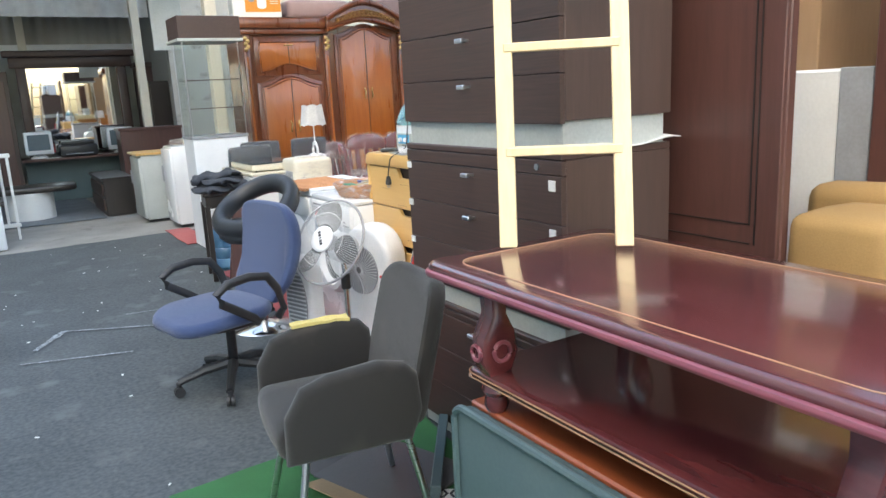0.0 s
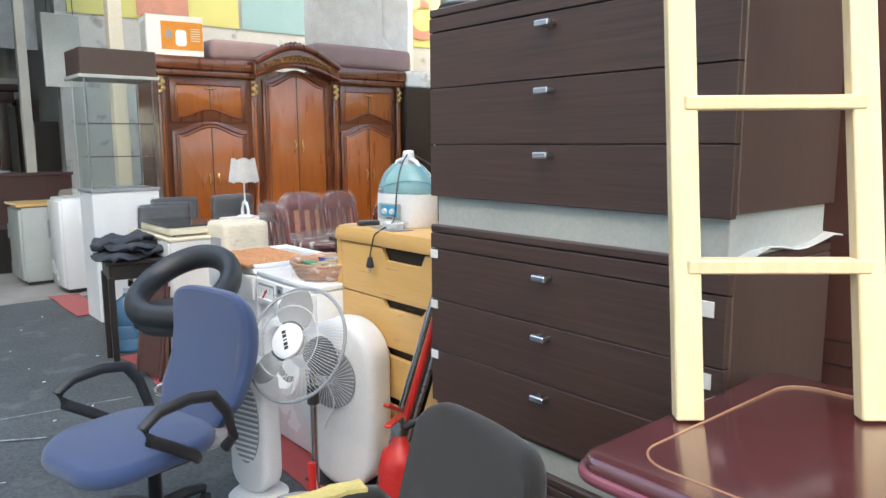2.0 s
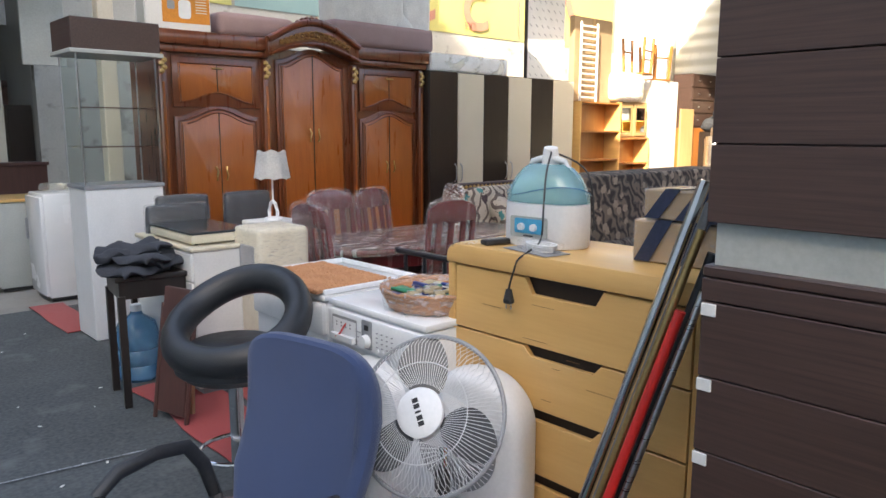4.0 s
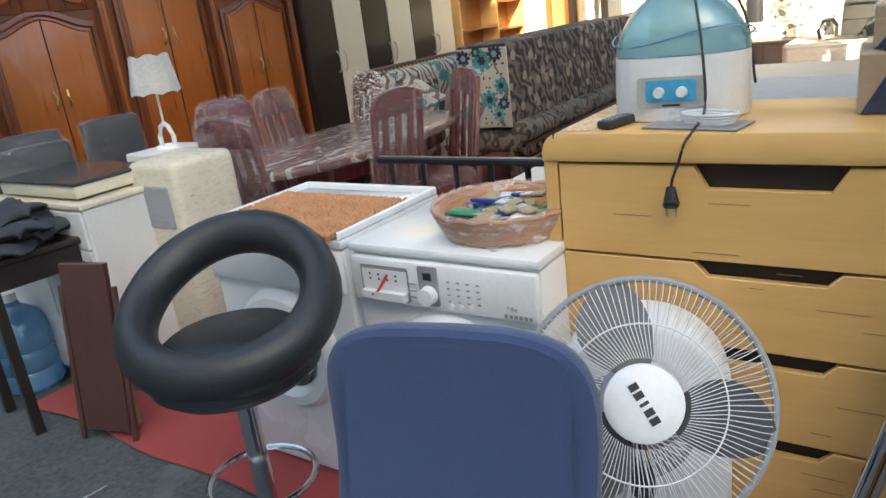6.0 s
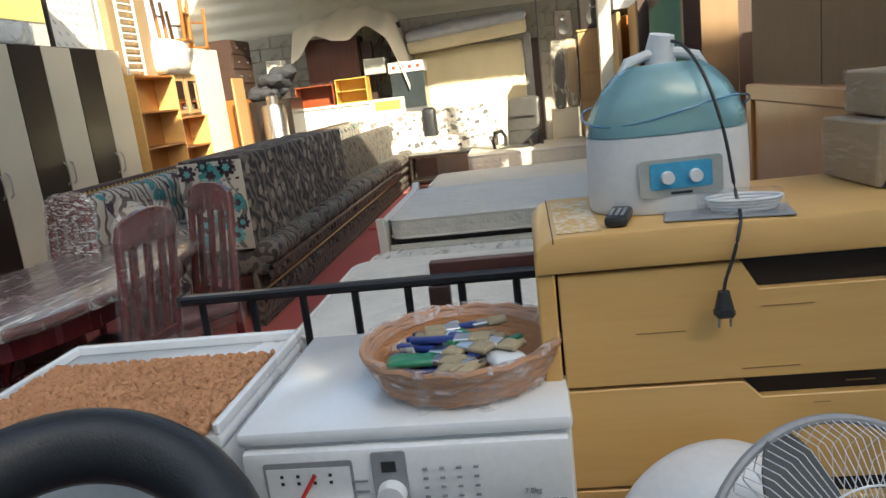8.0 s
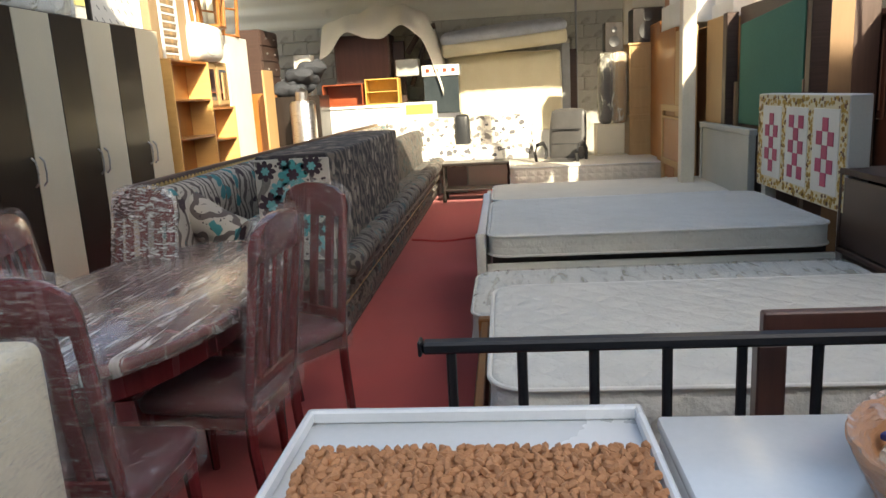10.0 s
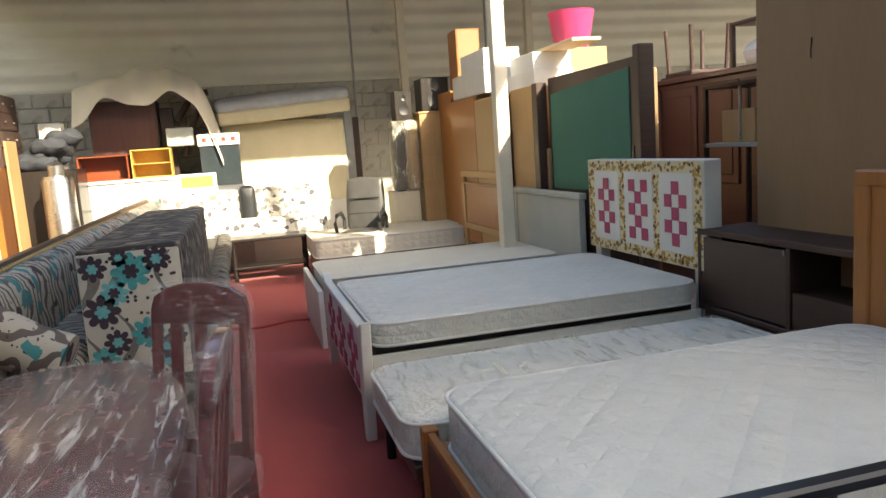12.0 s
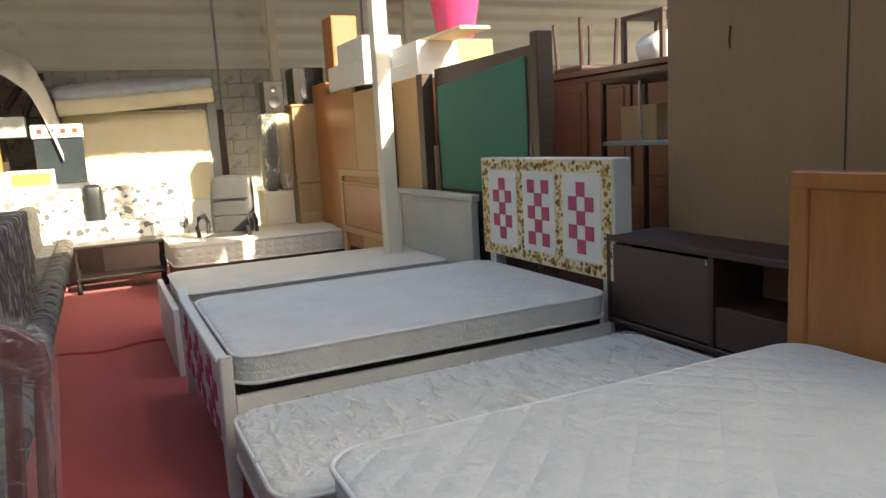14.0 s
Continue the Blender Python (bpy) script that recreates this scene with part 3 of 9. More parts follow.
def ribbed(length, height, pitch=0.09, depth=0.018, across=True):
    """A ribbed sheet in x (length) and y (height)."""
    bm = bmesh.new()
    n = int((height if across else length) / pitch) * 4
    rows = []
    for i in range(n + 1):
        s = (height if across else length) * i / n
        d = depth if i % 4 in (1, 2) else 0.0
        rows.append((s, d))
    prev = None
    for s, d in rows:
        cur = [bm.verts.new((0, s, d)), bm.verts.new((length, s, d))] if across else [bm.verts.new((s, 0, d)), bm.verts.new((s, height, d))]
        if prev:
            bm.faces.new((prev[0], prev[1], cur[1], cur[0]))
        prev = cur
    ret = bmesh.ops.extrude_face_region(bm, geom=bm.faces[:])
    for v in ret["geom"]:
        if isinstance(v, bmesh.types.BMVert):
            v.co.z -= 0.004
    return bm


# far wall behind the sofas: block below, ribbed steel above
wall_east = single("wall_east", box(13.0, 13.18, -8, 9.7, 0, 2.6, 0), M_BLOCK, "grey concrete block wall with mortar joints", "wall", kind="structure")
bm = ribbed(17.7, 3.0, 0.22, 0.03)
bmesh.ops.transform(bm, matrix=facing_minus_x(13.04, 9.7, 2.55), verts=bm.verts)
single("wall_east_cladding", bm, M_CLADDING, "dull beige ribbed steel sheet above the blocks", "wall", kind="structure")
single("wall_corner", box(13.18, 14.62, 9.6, 9.7, 0, 2.6, 0), M_BLOCK, "grey concrete block wall", "wall", kind="structure")
# wall behind the wardrobes
single("wall_north", box(2.6, 14.62, 12.02, 12.2, 0, 3.3, 0), M_BLOCK, "grey concrete block wall", "wall", kind="structure")
single("wall_north_fence", box(2.6, 14.62, 12.02, 12.08, 3.3, 5.65, 0), M_CORRUGATED, "steel sheet fence that carries the banners", "wall", kind="structure")
# wall behind the vanity
single("wall_far", box(-6.2, 2.7, 14.2, 14.4, 0, 2.5, 0), M_GREY_METAL, "grey painted wall behind the vanity", "wall", kind="structure")
bm = ribbed(9.0, 2.0, 0.16, 0.02, False)
bmesh.ops.transform(bm, matrix=facing_minus_y(-6.2, 14.25, 2.55), verts=bm.verts)
single("wall_far_cladding", bm, M_CORRUGATED, "dark olive ribbed steel sheet under the eaves", "wall", kind="structure")
single("beam_far", box(-6.2, 2.7, 14.06, 14.16, 2.46, 2.55, 0.005), M_WHITE_PAINT, "white painted steel beam under ribbed sheets", "beam", kind="structure")
single("beam_upper", box(-6.2, 3.0, 14.05, 14.17, 3.25, 3.34, 0.005), M_WHITE_PAINT, "white painted steel beam", "beam", kind="structure")
# added to shut out the sky between the far and north walls
single("wall_return", box(2.6, 2.7, 12.2, 14.2, 0, 4.6, 0), M_CORRUGATED, "dull steel sheet wall, added to close off a bright sky gap", "wall", kind="structure")
# unseen walls that close the yard; the tall west one also blocks sun
# height set for its shadow, white to bounce light into the lane
single("wall_west", box(-7.2, -7.0, -16, 15, 0, 11.2, 0), M_WHITE_PAINT, "unseen tall white wall, added to block sun and bounce light", "wall", kind="structure")
single("wall_south", box(-7, 14.8, -8.2, -8.0, 0, 1.3, 0), M_BLOCK, "low block wall of the yard", "wall", kind="structure")
# added out of view to keep the sun off the north wall
single("wall_west_upper", box(-9.0, -7.2, 1.5, 15, 0, 15.0, 0), M_WHITE_PAINT, "unseen higher white wall, added to shade the north side", "wall", kind="structure")
# roof over the beds, with an open strip; unseen sheets added to shape sunlight
for x0, x1, y0, y1 in ((2.4, 5.0, 1.6, 7.9), (5.0, 13.0, 7.2, 8.7), (8.6, 13.0, -8, 7.2), (5.0, 8.6, -8, -1.6)):
    bm = ribbed(x1 - x0, y1 - y0, 0.16, 0.03)
    bmesh.ops.transform(bm, matrix=pose(x0, y0, 4.12), verts=bm.verts)
    single("roof_sheet", bm, M_ROOF, "brown weathered roof sheet, in part unseen and laid out to shape the sun", "roof", kind="structure")
# unseen sheet added only to darken the vanity area
bm = ribbed(8.6, 4.7, 0.16, 0.03)
bmesh.ops.transform(bm, matrix=pose(-6.2, 9.7, 4.55), verts=bm.verts)
single("roof_sheet", bm, M_CORRUGATED, "unseen ribbed steel roof sheet, added to shade the vanities", "roof", kind="structure")
for y in (7.25, 7.75, 8.25):
    single("roof_batten", box(4.6, 13.0, y, y + 0.05, 4.02, 4.11, 0.004), M_PLY, "rough timber roof batten", "batten", kind="structure", group="roof battens")
single("roof_beam", box(4.5, 13.0, 8.6, 8.72, 3.96, 4.1, 0.006), M_POST, "beige steel edge beam of the shed roof", "beam", kind="structure")


def post(x, y, h, r=0.05, label="cream painted square steel post"):
    single("post", box(x - r, x + r, y - r, y + r, 0, h, 0.006), M_POST, label, "post", kind="structure", group="roof posts")


post(7.84, 3.14, 4.1, 0.06, "cream painted square steel roof post")
post(12.78, 2.85, 4.1, 0.06)
post(12.78, 0.75, 4.1, 0.06)
post(2.55, 9.3, 4.6, 0.07, "pale grey painted steel post")
post(2.2, 12.2, 4.6, 0.06)
post(8.2, 11.6, 4.6, 0.06)
post(0.75, 14.0, 3.3, 0.06)
post(12.8, 9.5, 4.1, 0.06)
single("cable_conduit", rod((12.86, 3.62, 0), (12.86, 3.62, 4.4), 0.018), M_GREY_PLASTIC, "dark grey conduit on the block wall", "conduit", kind="structure")
single("cable_conduit", rod((12.86, 1.45, 0), (12.86, 1.45, 4.4), 0.018), M_GREY_PLASTIC, "dark grey conduit on the block wall", "conduit", kind="structure")


def letters(text, size, mat, parent, m, name="lettering"):
    """Built-in lettering made into a mesh and laid on a surface by m."""
    cu = bpy.data.curves.new("text", 'FONT')
    cu.body = text
    cu.size = size
    cu.extrude = 0.001
    tmp = bpy.data.objects.new("text", cu)
    scene.collection.objects.link(tmp)
    me = bpy.data.meshes.new_from_object(tmp.evaluated_get(bpy.context.evaluated_depsgraph_get()))
    bpy.data.objects.remove(tmp)
    bpy.data.curves.remove(cu)
    me.transform(m)
    me.materials.clear()
    me.materials.append(mat)
    ob = new(name, me)
    ob.parent = parent
    return ob


# printed banners on the north wall, seen from the back so their print is reversed
def banner(x0, x1, z0, z1, mat, label):
    t = thing("banner", (x0, 12.005, z0), label, "banner")
    bm = sheet(0, x1 - x0, 0, z1 - z0, 0, 12, 8, lambda x, y, z: (x, y, 0.012 * math.sin(x * 3.1) * (y / (z1 - z0))), 0.003)
    bmesh.ops.transform(bm, matrix=facing_minus_y(0, 0, 0), verts=bm.verts)
    part("cloth", bm, mat, t)
    return t


MIRRORED = Matrix(((-1, 0, 0, 0), (0, 1, 0, 0), (0, 0, 1, 0), (0, 0, 0, 1)))
b1 = banner(2.75, 5.2, 3.3, 5.6, M_BILL_YELLOW, "yellow printed vinyl banner with reversed orange print")
part("print_band", slab([(0.05, 0), (2.0, 0), (2.0, 0.9), (0.05, 0.9)], 0.002, facing_minus_y(0.0, -0.03, 1.15)), M_BILL_TEAL, b1, "teal printed band")
part("print_block", slab([(0, 0), (0.75, 0), (0.75, 0.42), (0, 0.42)], 0.002, facing_minus_y(0.9, -0.03, 0.05)), M_BILL_RED, b1, "orange printed block")
letters("s!", 1.3, M_BILL_RED, b1, facing_minus_y(2.42, -0.035, 0.55) @ MIRRORED)
b2 = banner(5.25, 7.5, 3.3, 5.6, M_BILL_TEAL, "teal printed vinyl banner with reversed white print")
DOWN = pose(0, 0, 0, 0, 0, -90) @ Matrix(((1, 0, 0, 0), (0, -1, 0, 0), (0, 0, 1, 0), (0, 0, 0, 1)))
letters("SUMMER", 0.42, M_BILL_WHITE, b2, facing_minus_y(0.85, -0.035, 2.2) @ DOWN)
letters("SALE", 1.15, M_BILL_WHITE, b2, facing_minus_y(2.1, -0.035, 2.9) @ DOWN)
b3 = banner(7.55, 11.3, 3.3, 5.6, M_BILL_YELLOW, "yellow printed vinyl banner with reversed orange numbers")
letters("2", 1.7, M_BILL_RED, b3, facing_minus_y(1.35, -0.035, 1.25) @ MIRRORED)
letters("5", 1.7, M_BILL_RED, b3, facing_minus_y(1.6, -0.035, 0.15) @ MIRRORED)
letters("2", 1.7, M_BILL_RED, b3, facing_minus_y(2.75, -0.035, 1.2) @ MIRRORED)
letters("5", 1.7, M_BILL_RED, b3, facing_minus_y(2.95, -0.035, 0.1) @ MIRRORED)
letters("OFF", 0.2, M_BILL_RED, b3, facing_minus_y(2.55, -0.035, 0.08) @ MIRRORED)
b4 = banner(11.35, 14.5, 3.3, 5.6, M_BILL_YELLOW, "yellow printed vinyl banner with a reversed orange number")
letters("7", 2.2, M_BILL_RED, b4, facing_minus_y(1.9, -0.035, 0.6) @ MIRRORED)
bm = ribbed(3.0, 1.2, 0.22, 0.03, False)
bmesh.ops.transform(bm, matrix=facing_minus_y(0.2, 13.2, 2.9), verts=bm.verts)
single("wall_translucent", bm, M_SHADE, "white translucent ribbed sheet in the upper wall", "wall", kind="structure")


# ---- front row ----
def dresser(z0, heights, top, depth=0.50, lock=False):
    """A dark chest of three drawers on a pale recessed plinth; it faces -x."""
    t = thing("chest_of_drawers", (1.56, 1.79, z0), "", "dresser", group="stacked dark chests")
    w, h = 1.0, top - z0
    part("plinth", box(0.02, depth - 0.02, 0.015, w - 0.015, 0, 0.1, 0.002), M_GREY_METAL, t, "pale grey recessed plinth")
    part("carcass", box(0.02, depth, 0, w, 0.1, h - 0.025, 0.003), M_WENGE_EDGE, t)
    part("top", box(0, depth, 0, w, h - 0.025, h, 0.004), M_WENGE, t)
    part("fascia", box(0, 0.02, 0, w, heights[0] - z0 + 0.002, h - 0.027, 0.002), M_WENGE, t)
    for a, b in zip(heights, heights[1:]):
        d = part("drawer", box(0.0, 0.021, 0.003, w - 0.003, b - z0 + 0.0014, a - z0 - 0.0014, 0.0015), M_WENGE, t)
        zc = (a + b) / 2 - z0 + 0.052
        hb = box(-0.036, -0.022, 0.490, 0.538, zc - 0.008, zc + 0.008, 0.003)
        box(-0.023, 0.001, 0.494, 0.502, zc - 0.005, zc + 0.005, 0.001, 1, hb)
        box(-0.023, 0.001, 0.526, 0.534, zc - 0.005, zc + 0.005, 0.001, 1, hb)
        part("handle", hb, M_STEEL, d, "brushed steel bar handle")
        if lock:
            part("price_tag", box(-0.004, 0.001, w - 0.035, w - 0.003, a - z0 - 0.03, a - z0 - 0.004, 0.001), M_WHITE_PAINT, d, "white number tag")
            part("price_tag", box(-0.004, 0.001, 0.03, 0.062, a - z0 - 0.05, a - z0 - 0.015, 0.001), M_WHITE_PAINT, d, "white number tag")
    if lock:
        part("lock", rod((-0.006, 0.12, h - 0.05), (0.002, 0.12, h - 0.05), 0.011), M_STEEL, t, "round steel lock")
    return t


tagged(dresser(0.0, (0.56, 0.40, 0.23, 0.06), 0.615), "dark wenge chest of three drawers standing on the floor under others")
tagged(dresser(0.58, (1.197, 1.036, 0.872, 0.70), 1.272, lock=True), "dark wenge chest of three drawers with white number tags")
tagged(dresser(1.27, (1.85, 1.686, 1.518, 1.36), 1.92), "dark wenge chest of three drawers stacked on top")


M_PEELED = material("peeled_paper", (0.66, 0.60, 0.48), 0.8, 0, (0.62, 0.38, 0.14), 22, 0.6, bump=0.1, contrast=0.14)


def beech_chest():
    t = thing("chest_of_drawers", (1.93, 2.957, 0), "light beech chest of drawers with cut-out grips and rounded top", "dresser")
    w, d, h = 1.0, 0.41, 1.15
    part("side_panel", box(0, d, w - 0.035, w, 0.0, h - 0.07, 0.004), M_BEECH, t)
    part("side_panel", box(0, d, 0, 0.035, 0.0, h - 0.07, 0.004), M_BEECH, t)
    part("back", box(d - 0.02, d, 0.035, w - 0.035, 0.02, h - 0.07, 0), M_BEECH, t)
    # top with rounded shoulders
    prof = [(0, 0), (0, 0.02)] + [(0.05 - 0.05 * math.cos(radians(a)), 0.02 + 0.05 * math.sin(radians(a))) for a in (15, 30, 45, 60, 75, 90)]
    prof += [(w - 0.05 + 0.05 * math.sin(radians(a)), 0.02 + 0.05 * math.cos(radians(a))) for a in (0, 15, 30, 45, 60, 75, 90)] + [(w, 0)]
    bm = slab([(w - x, y) for x, y in prof], d + 0.01, Matrix(((0, 0, 1, -0.01), (1, 0, 0, 0), (0, 1, 0, h - 0.07), (0, 0, 0, 1))), 0.008)
    part("top", bm, M_BEECH, t)
    # solid dark filling paints the shade seen through gaps and grips
    part("shadow_gap", box(0.03, d - 0.03, 0.036, w - 0.036, 0.03, h - 0.075, 0), M_GAP_SHADE_JOINT, t, "dark block that stands for the shade behind the drawers")
    edges = (1.076, 0.847, 0.635, 0.41, 0.17)
    for a, b in zip(edges, edges[1:]):
        W = w - 0.08
        c0, c1 = 0.355, 0.60
        out = [(0, b + 0.004), (W, b + 0.004), (W, a - 0.003), (c1 + 0.03, a - 0.003), (c1, a - 0.055 if a > 1 else a - 0.035), (c0, a - 0.055 if a > 1 else a - 0.035), (c0 - 0.03, a - 0.003), (0, a - 0.003)]
        part("drawer", slab(out, 0.022, facing_minus_x(0.024, w - 0.04, 0), 0.002, None, 1), M_BEECH, t)
    part("plinth", box(0.02, 0.04, 0.036, w - 0.036, 0, 0.16, 0.002), M_BEECH, t)
    part("seam", box(-0.0115, d - 0.002, w - 0.0375, w - 0.0355, h - 0.012, h - 0.0008, 0), M_GAP_SHADE_JOINT, t, "dark joint line across the top")
    rs = random.Random(5)
    for k in range(22):
        z, y, n = edges[0] - 0.09 - 0.038 * k, rs.uniform(0.08, 0.78), rs.uniform(0.03, 0.11)
        part("crack", box(0.0006, 0.004, y, y + n, z, z + 0.0009, 0, 1, None, pose(0, 0, 0, rs.uniform(-0.25, 0.25), 0, 0)), M_WOOD_CRACK, t, "fine split in the veneer")
    part("worn_label", sheet(0.01, 0.34, w - 0.125, w - 0.045, h + 0.0012, 6, 4, None, 0.001), M_PEELED, t, "pale peeled sticker on the top edge")
    return t


beech_chest()


def washing_machine(y0, top_open=False):
    t = thing("washing_machine", (1.795, y0, 0), "", "washing machine", group="washing machines")
    w, d, h = 0.6, 0.5, 0.87
    part("body", box(0, d, 0, w, 0.02, h - 0.03, 0.012, 2), M_ENAMEL, t)
    part("worktop", box(-0.012, d + 0.005, -0.003, w + 0.003, h - 0.028, h, 0.009, 2), M_ENAMEL, t)
    fascia = box(-0.022, 0.01, 0.004, w - 0.004, h - 0.17, h - 0.035, 0.012, 2)
    f = part("control_panel", fascia, M_WHITE_PLASTIC, t)
    return t, f


wm, fascia = washing_machine(3.918)
tagged(wm, "white front-loading washing machine with its detergent drawer missing")


def on_front(x, y, w, h, mat, parent, name, thick=0.003, r=0.0, label="", back=0.0):
    m = facing_minus_x(-0.022 + back, 0.6, 0)
    o = rounded(w, h, r, 5, x, y) if r else [(x, y), (x + w, y), (x + w, y + h), (x, y + h)]
    return part(name, slab(o, thick, m), mat, parent, label)


on_front(0.045, 0.715, 0.165, 0.1, M_GREY_PLASTIC, fascia, "drawer_opening", 0.002, 0.006, "empty detergent drawer opening")
on_front(0.052, 0.72, 0.15, 0.022, M_WHITE_PLASTIC, fascia, "drawer_lip", 0.02)
on_front(0.05, 0.742, 0.155, 0.062, M_WHITE_PLASTIC, fascia, "drawer_back", 0.003)
for i in range(4):
    for j in range(2):
        on_front(0.075 + 0.03 * i, 0.772 + 0.014 * j, 0.006, 0.006, M_BLACK_PLASTIC, fascia, "hole", 0.004)
part("red_wire", tube([(-0.03, 0.6 - 0.075, 0.73), (-0.04, 0.6 - 0.09, 0.732), (-0.035, 0.6 - 0.11, 0.745), (-0.03, 0.6 - 0.13, 0.775), (-0.025, 0.6 - 0.14, 0.79)], 0.004, 6), M_RED, fascia, "loose red wire")
on_front(0.245, 0.716, 0.062, 0.112, M_GREY_PLASTIC, fascia, "display_panel", 0.004, 0.006, "grey display surround")
on_front(0.263, 0.79, 0.026, 0.02, M_BLACK_PLASTIC, fascia, "display", 0.006)
part("knob", rod((-0.05, 0.6 - 0.277, 0.748), (-0.022, 0.6 - 0.277, 0.748), 0.024, 0.027, 24), M_WHITE_PLASTIC, fascia, "round programme knob")
for i in range(4):
    for j in range(4):
        on_front(0.335 + 0.03 * i, 0.735 + 0.018 * j, 0.009, 0.004, M_GREY_PLASTIC, fascia, "marking", 0.004)
for i in range(3):
    on_front(0.205, 0.732 + 0.02 * i, 0.03, 0.003, M_GREY_PLASTIC, fascia, "marking", 0.004)
    part("button", rod((-0.028, 0.6 - 0.345 - 0.03 * i, 0.722), (-0.02, 0.6 - 0.345 - 0.03 * i, 0.722), 0.007), M_WHITE_PLASTIC, fascia)
letters("7.0kg", 0.014, M_GREY_PLASTIC, fascia, facing_minus_x(-0.024, 0.09, 0.735))
for k in range(6):
    part("logo_bar", box(-0.0255, -0.023, 0.098 - 0.014 * k - 0.009, 0.098 - 0.014 * k, 0.713, 0.723, 0), M_GREY_PLASTIC, fascia)


def wm_door(parent, w, zc, r):
    c = (0, w / 2, zc)
    m = Matrix.Translation((0.0, w / 2, zc)) @ pose(0, 0, 0, 0, -90, 0)
    bm = lathe([(r * 0.6, 0.0), (r * 0.62, 0.012), (r * 0.75, 0.05), (r * 0.9, 0.045), (r, 0.02), (r * 1.02, 0.0)], 40)
    bmesh.ops.transform(bm, matrix=m, verts=bm.verts)
    ring = part("door", bm, M_WHITE_PLASTIC, parent, "round white porthole door ring")
    bm = lathe([(0, -0.02), (r * 0.4, -0.012), (r * 0.6, 0.012), (r * 0.62, 0.02)], 40)
    bmesh.ops.transform(bm, matrix=m, verts=bm.verts)
    part("door_glass", bm, M_SCREEN, ring, "dark porthole glass")


wm_door(wm, 0.6, 0.475, 0.21)
wm2, f2 = washing_machine(4.55)
tagged(wm2, "white front-loading washing machine with a raised rim, under an orange mat")
wm_door(wm2, 0.6, 0.475, 0.21)
for a in (box(-0.01, 0.5, -0.002, 0.012, 0.87, 0.895, 0.004), box(-0.01, 0.5, 0.588, 0.602, 0.87, 0.895, 0.004), box(0.485, 0.502, 0, 0.6, 0.87, 0.895, 0.004)):
    part("rim", a, M_ENAMEL, wm2)

# chenille mat: hundreds of little loops
bm = box(1.755, 2.145, 4.57, 5.11, 0.876, 0.888, 0.003)
rs = random.Random(7)
for i in range(27):
    for j in range(36):
        x = 1.76 + 0.0145 * i + rs.uniform(-0.004, 0.004)
        y = 4.575 + 0.015 * j + rs.uniform(-0.004, 0.004)
        box(-0.011, 0.011, -0.0055, 0.0055, 0, 0.016, 0.005, 1, bm, pose(x, y, 0.885, rs.uniform(-25, 25), rs.uniform(-25, 25), rs.uniform(0, 180)))
single("bath_mat", bm, M_BRICK_MAT, "orange-brown chenille bath mat lying on the washing machine", "mat")

M_LABEL_BLUE = material("bright_blue_label", (0.06, 0.40, 0.66), 0.4, bump=0)
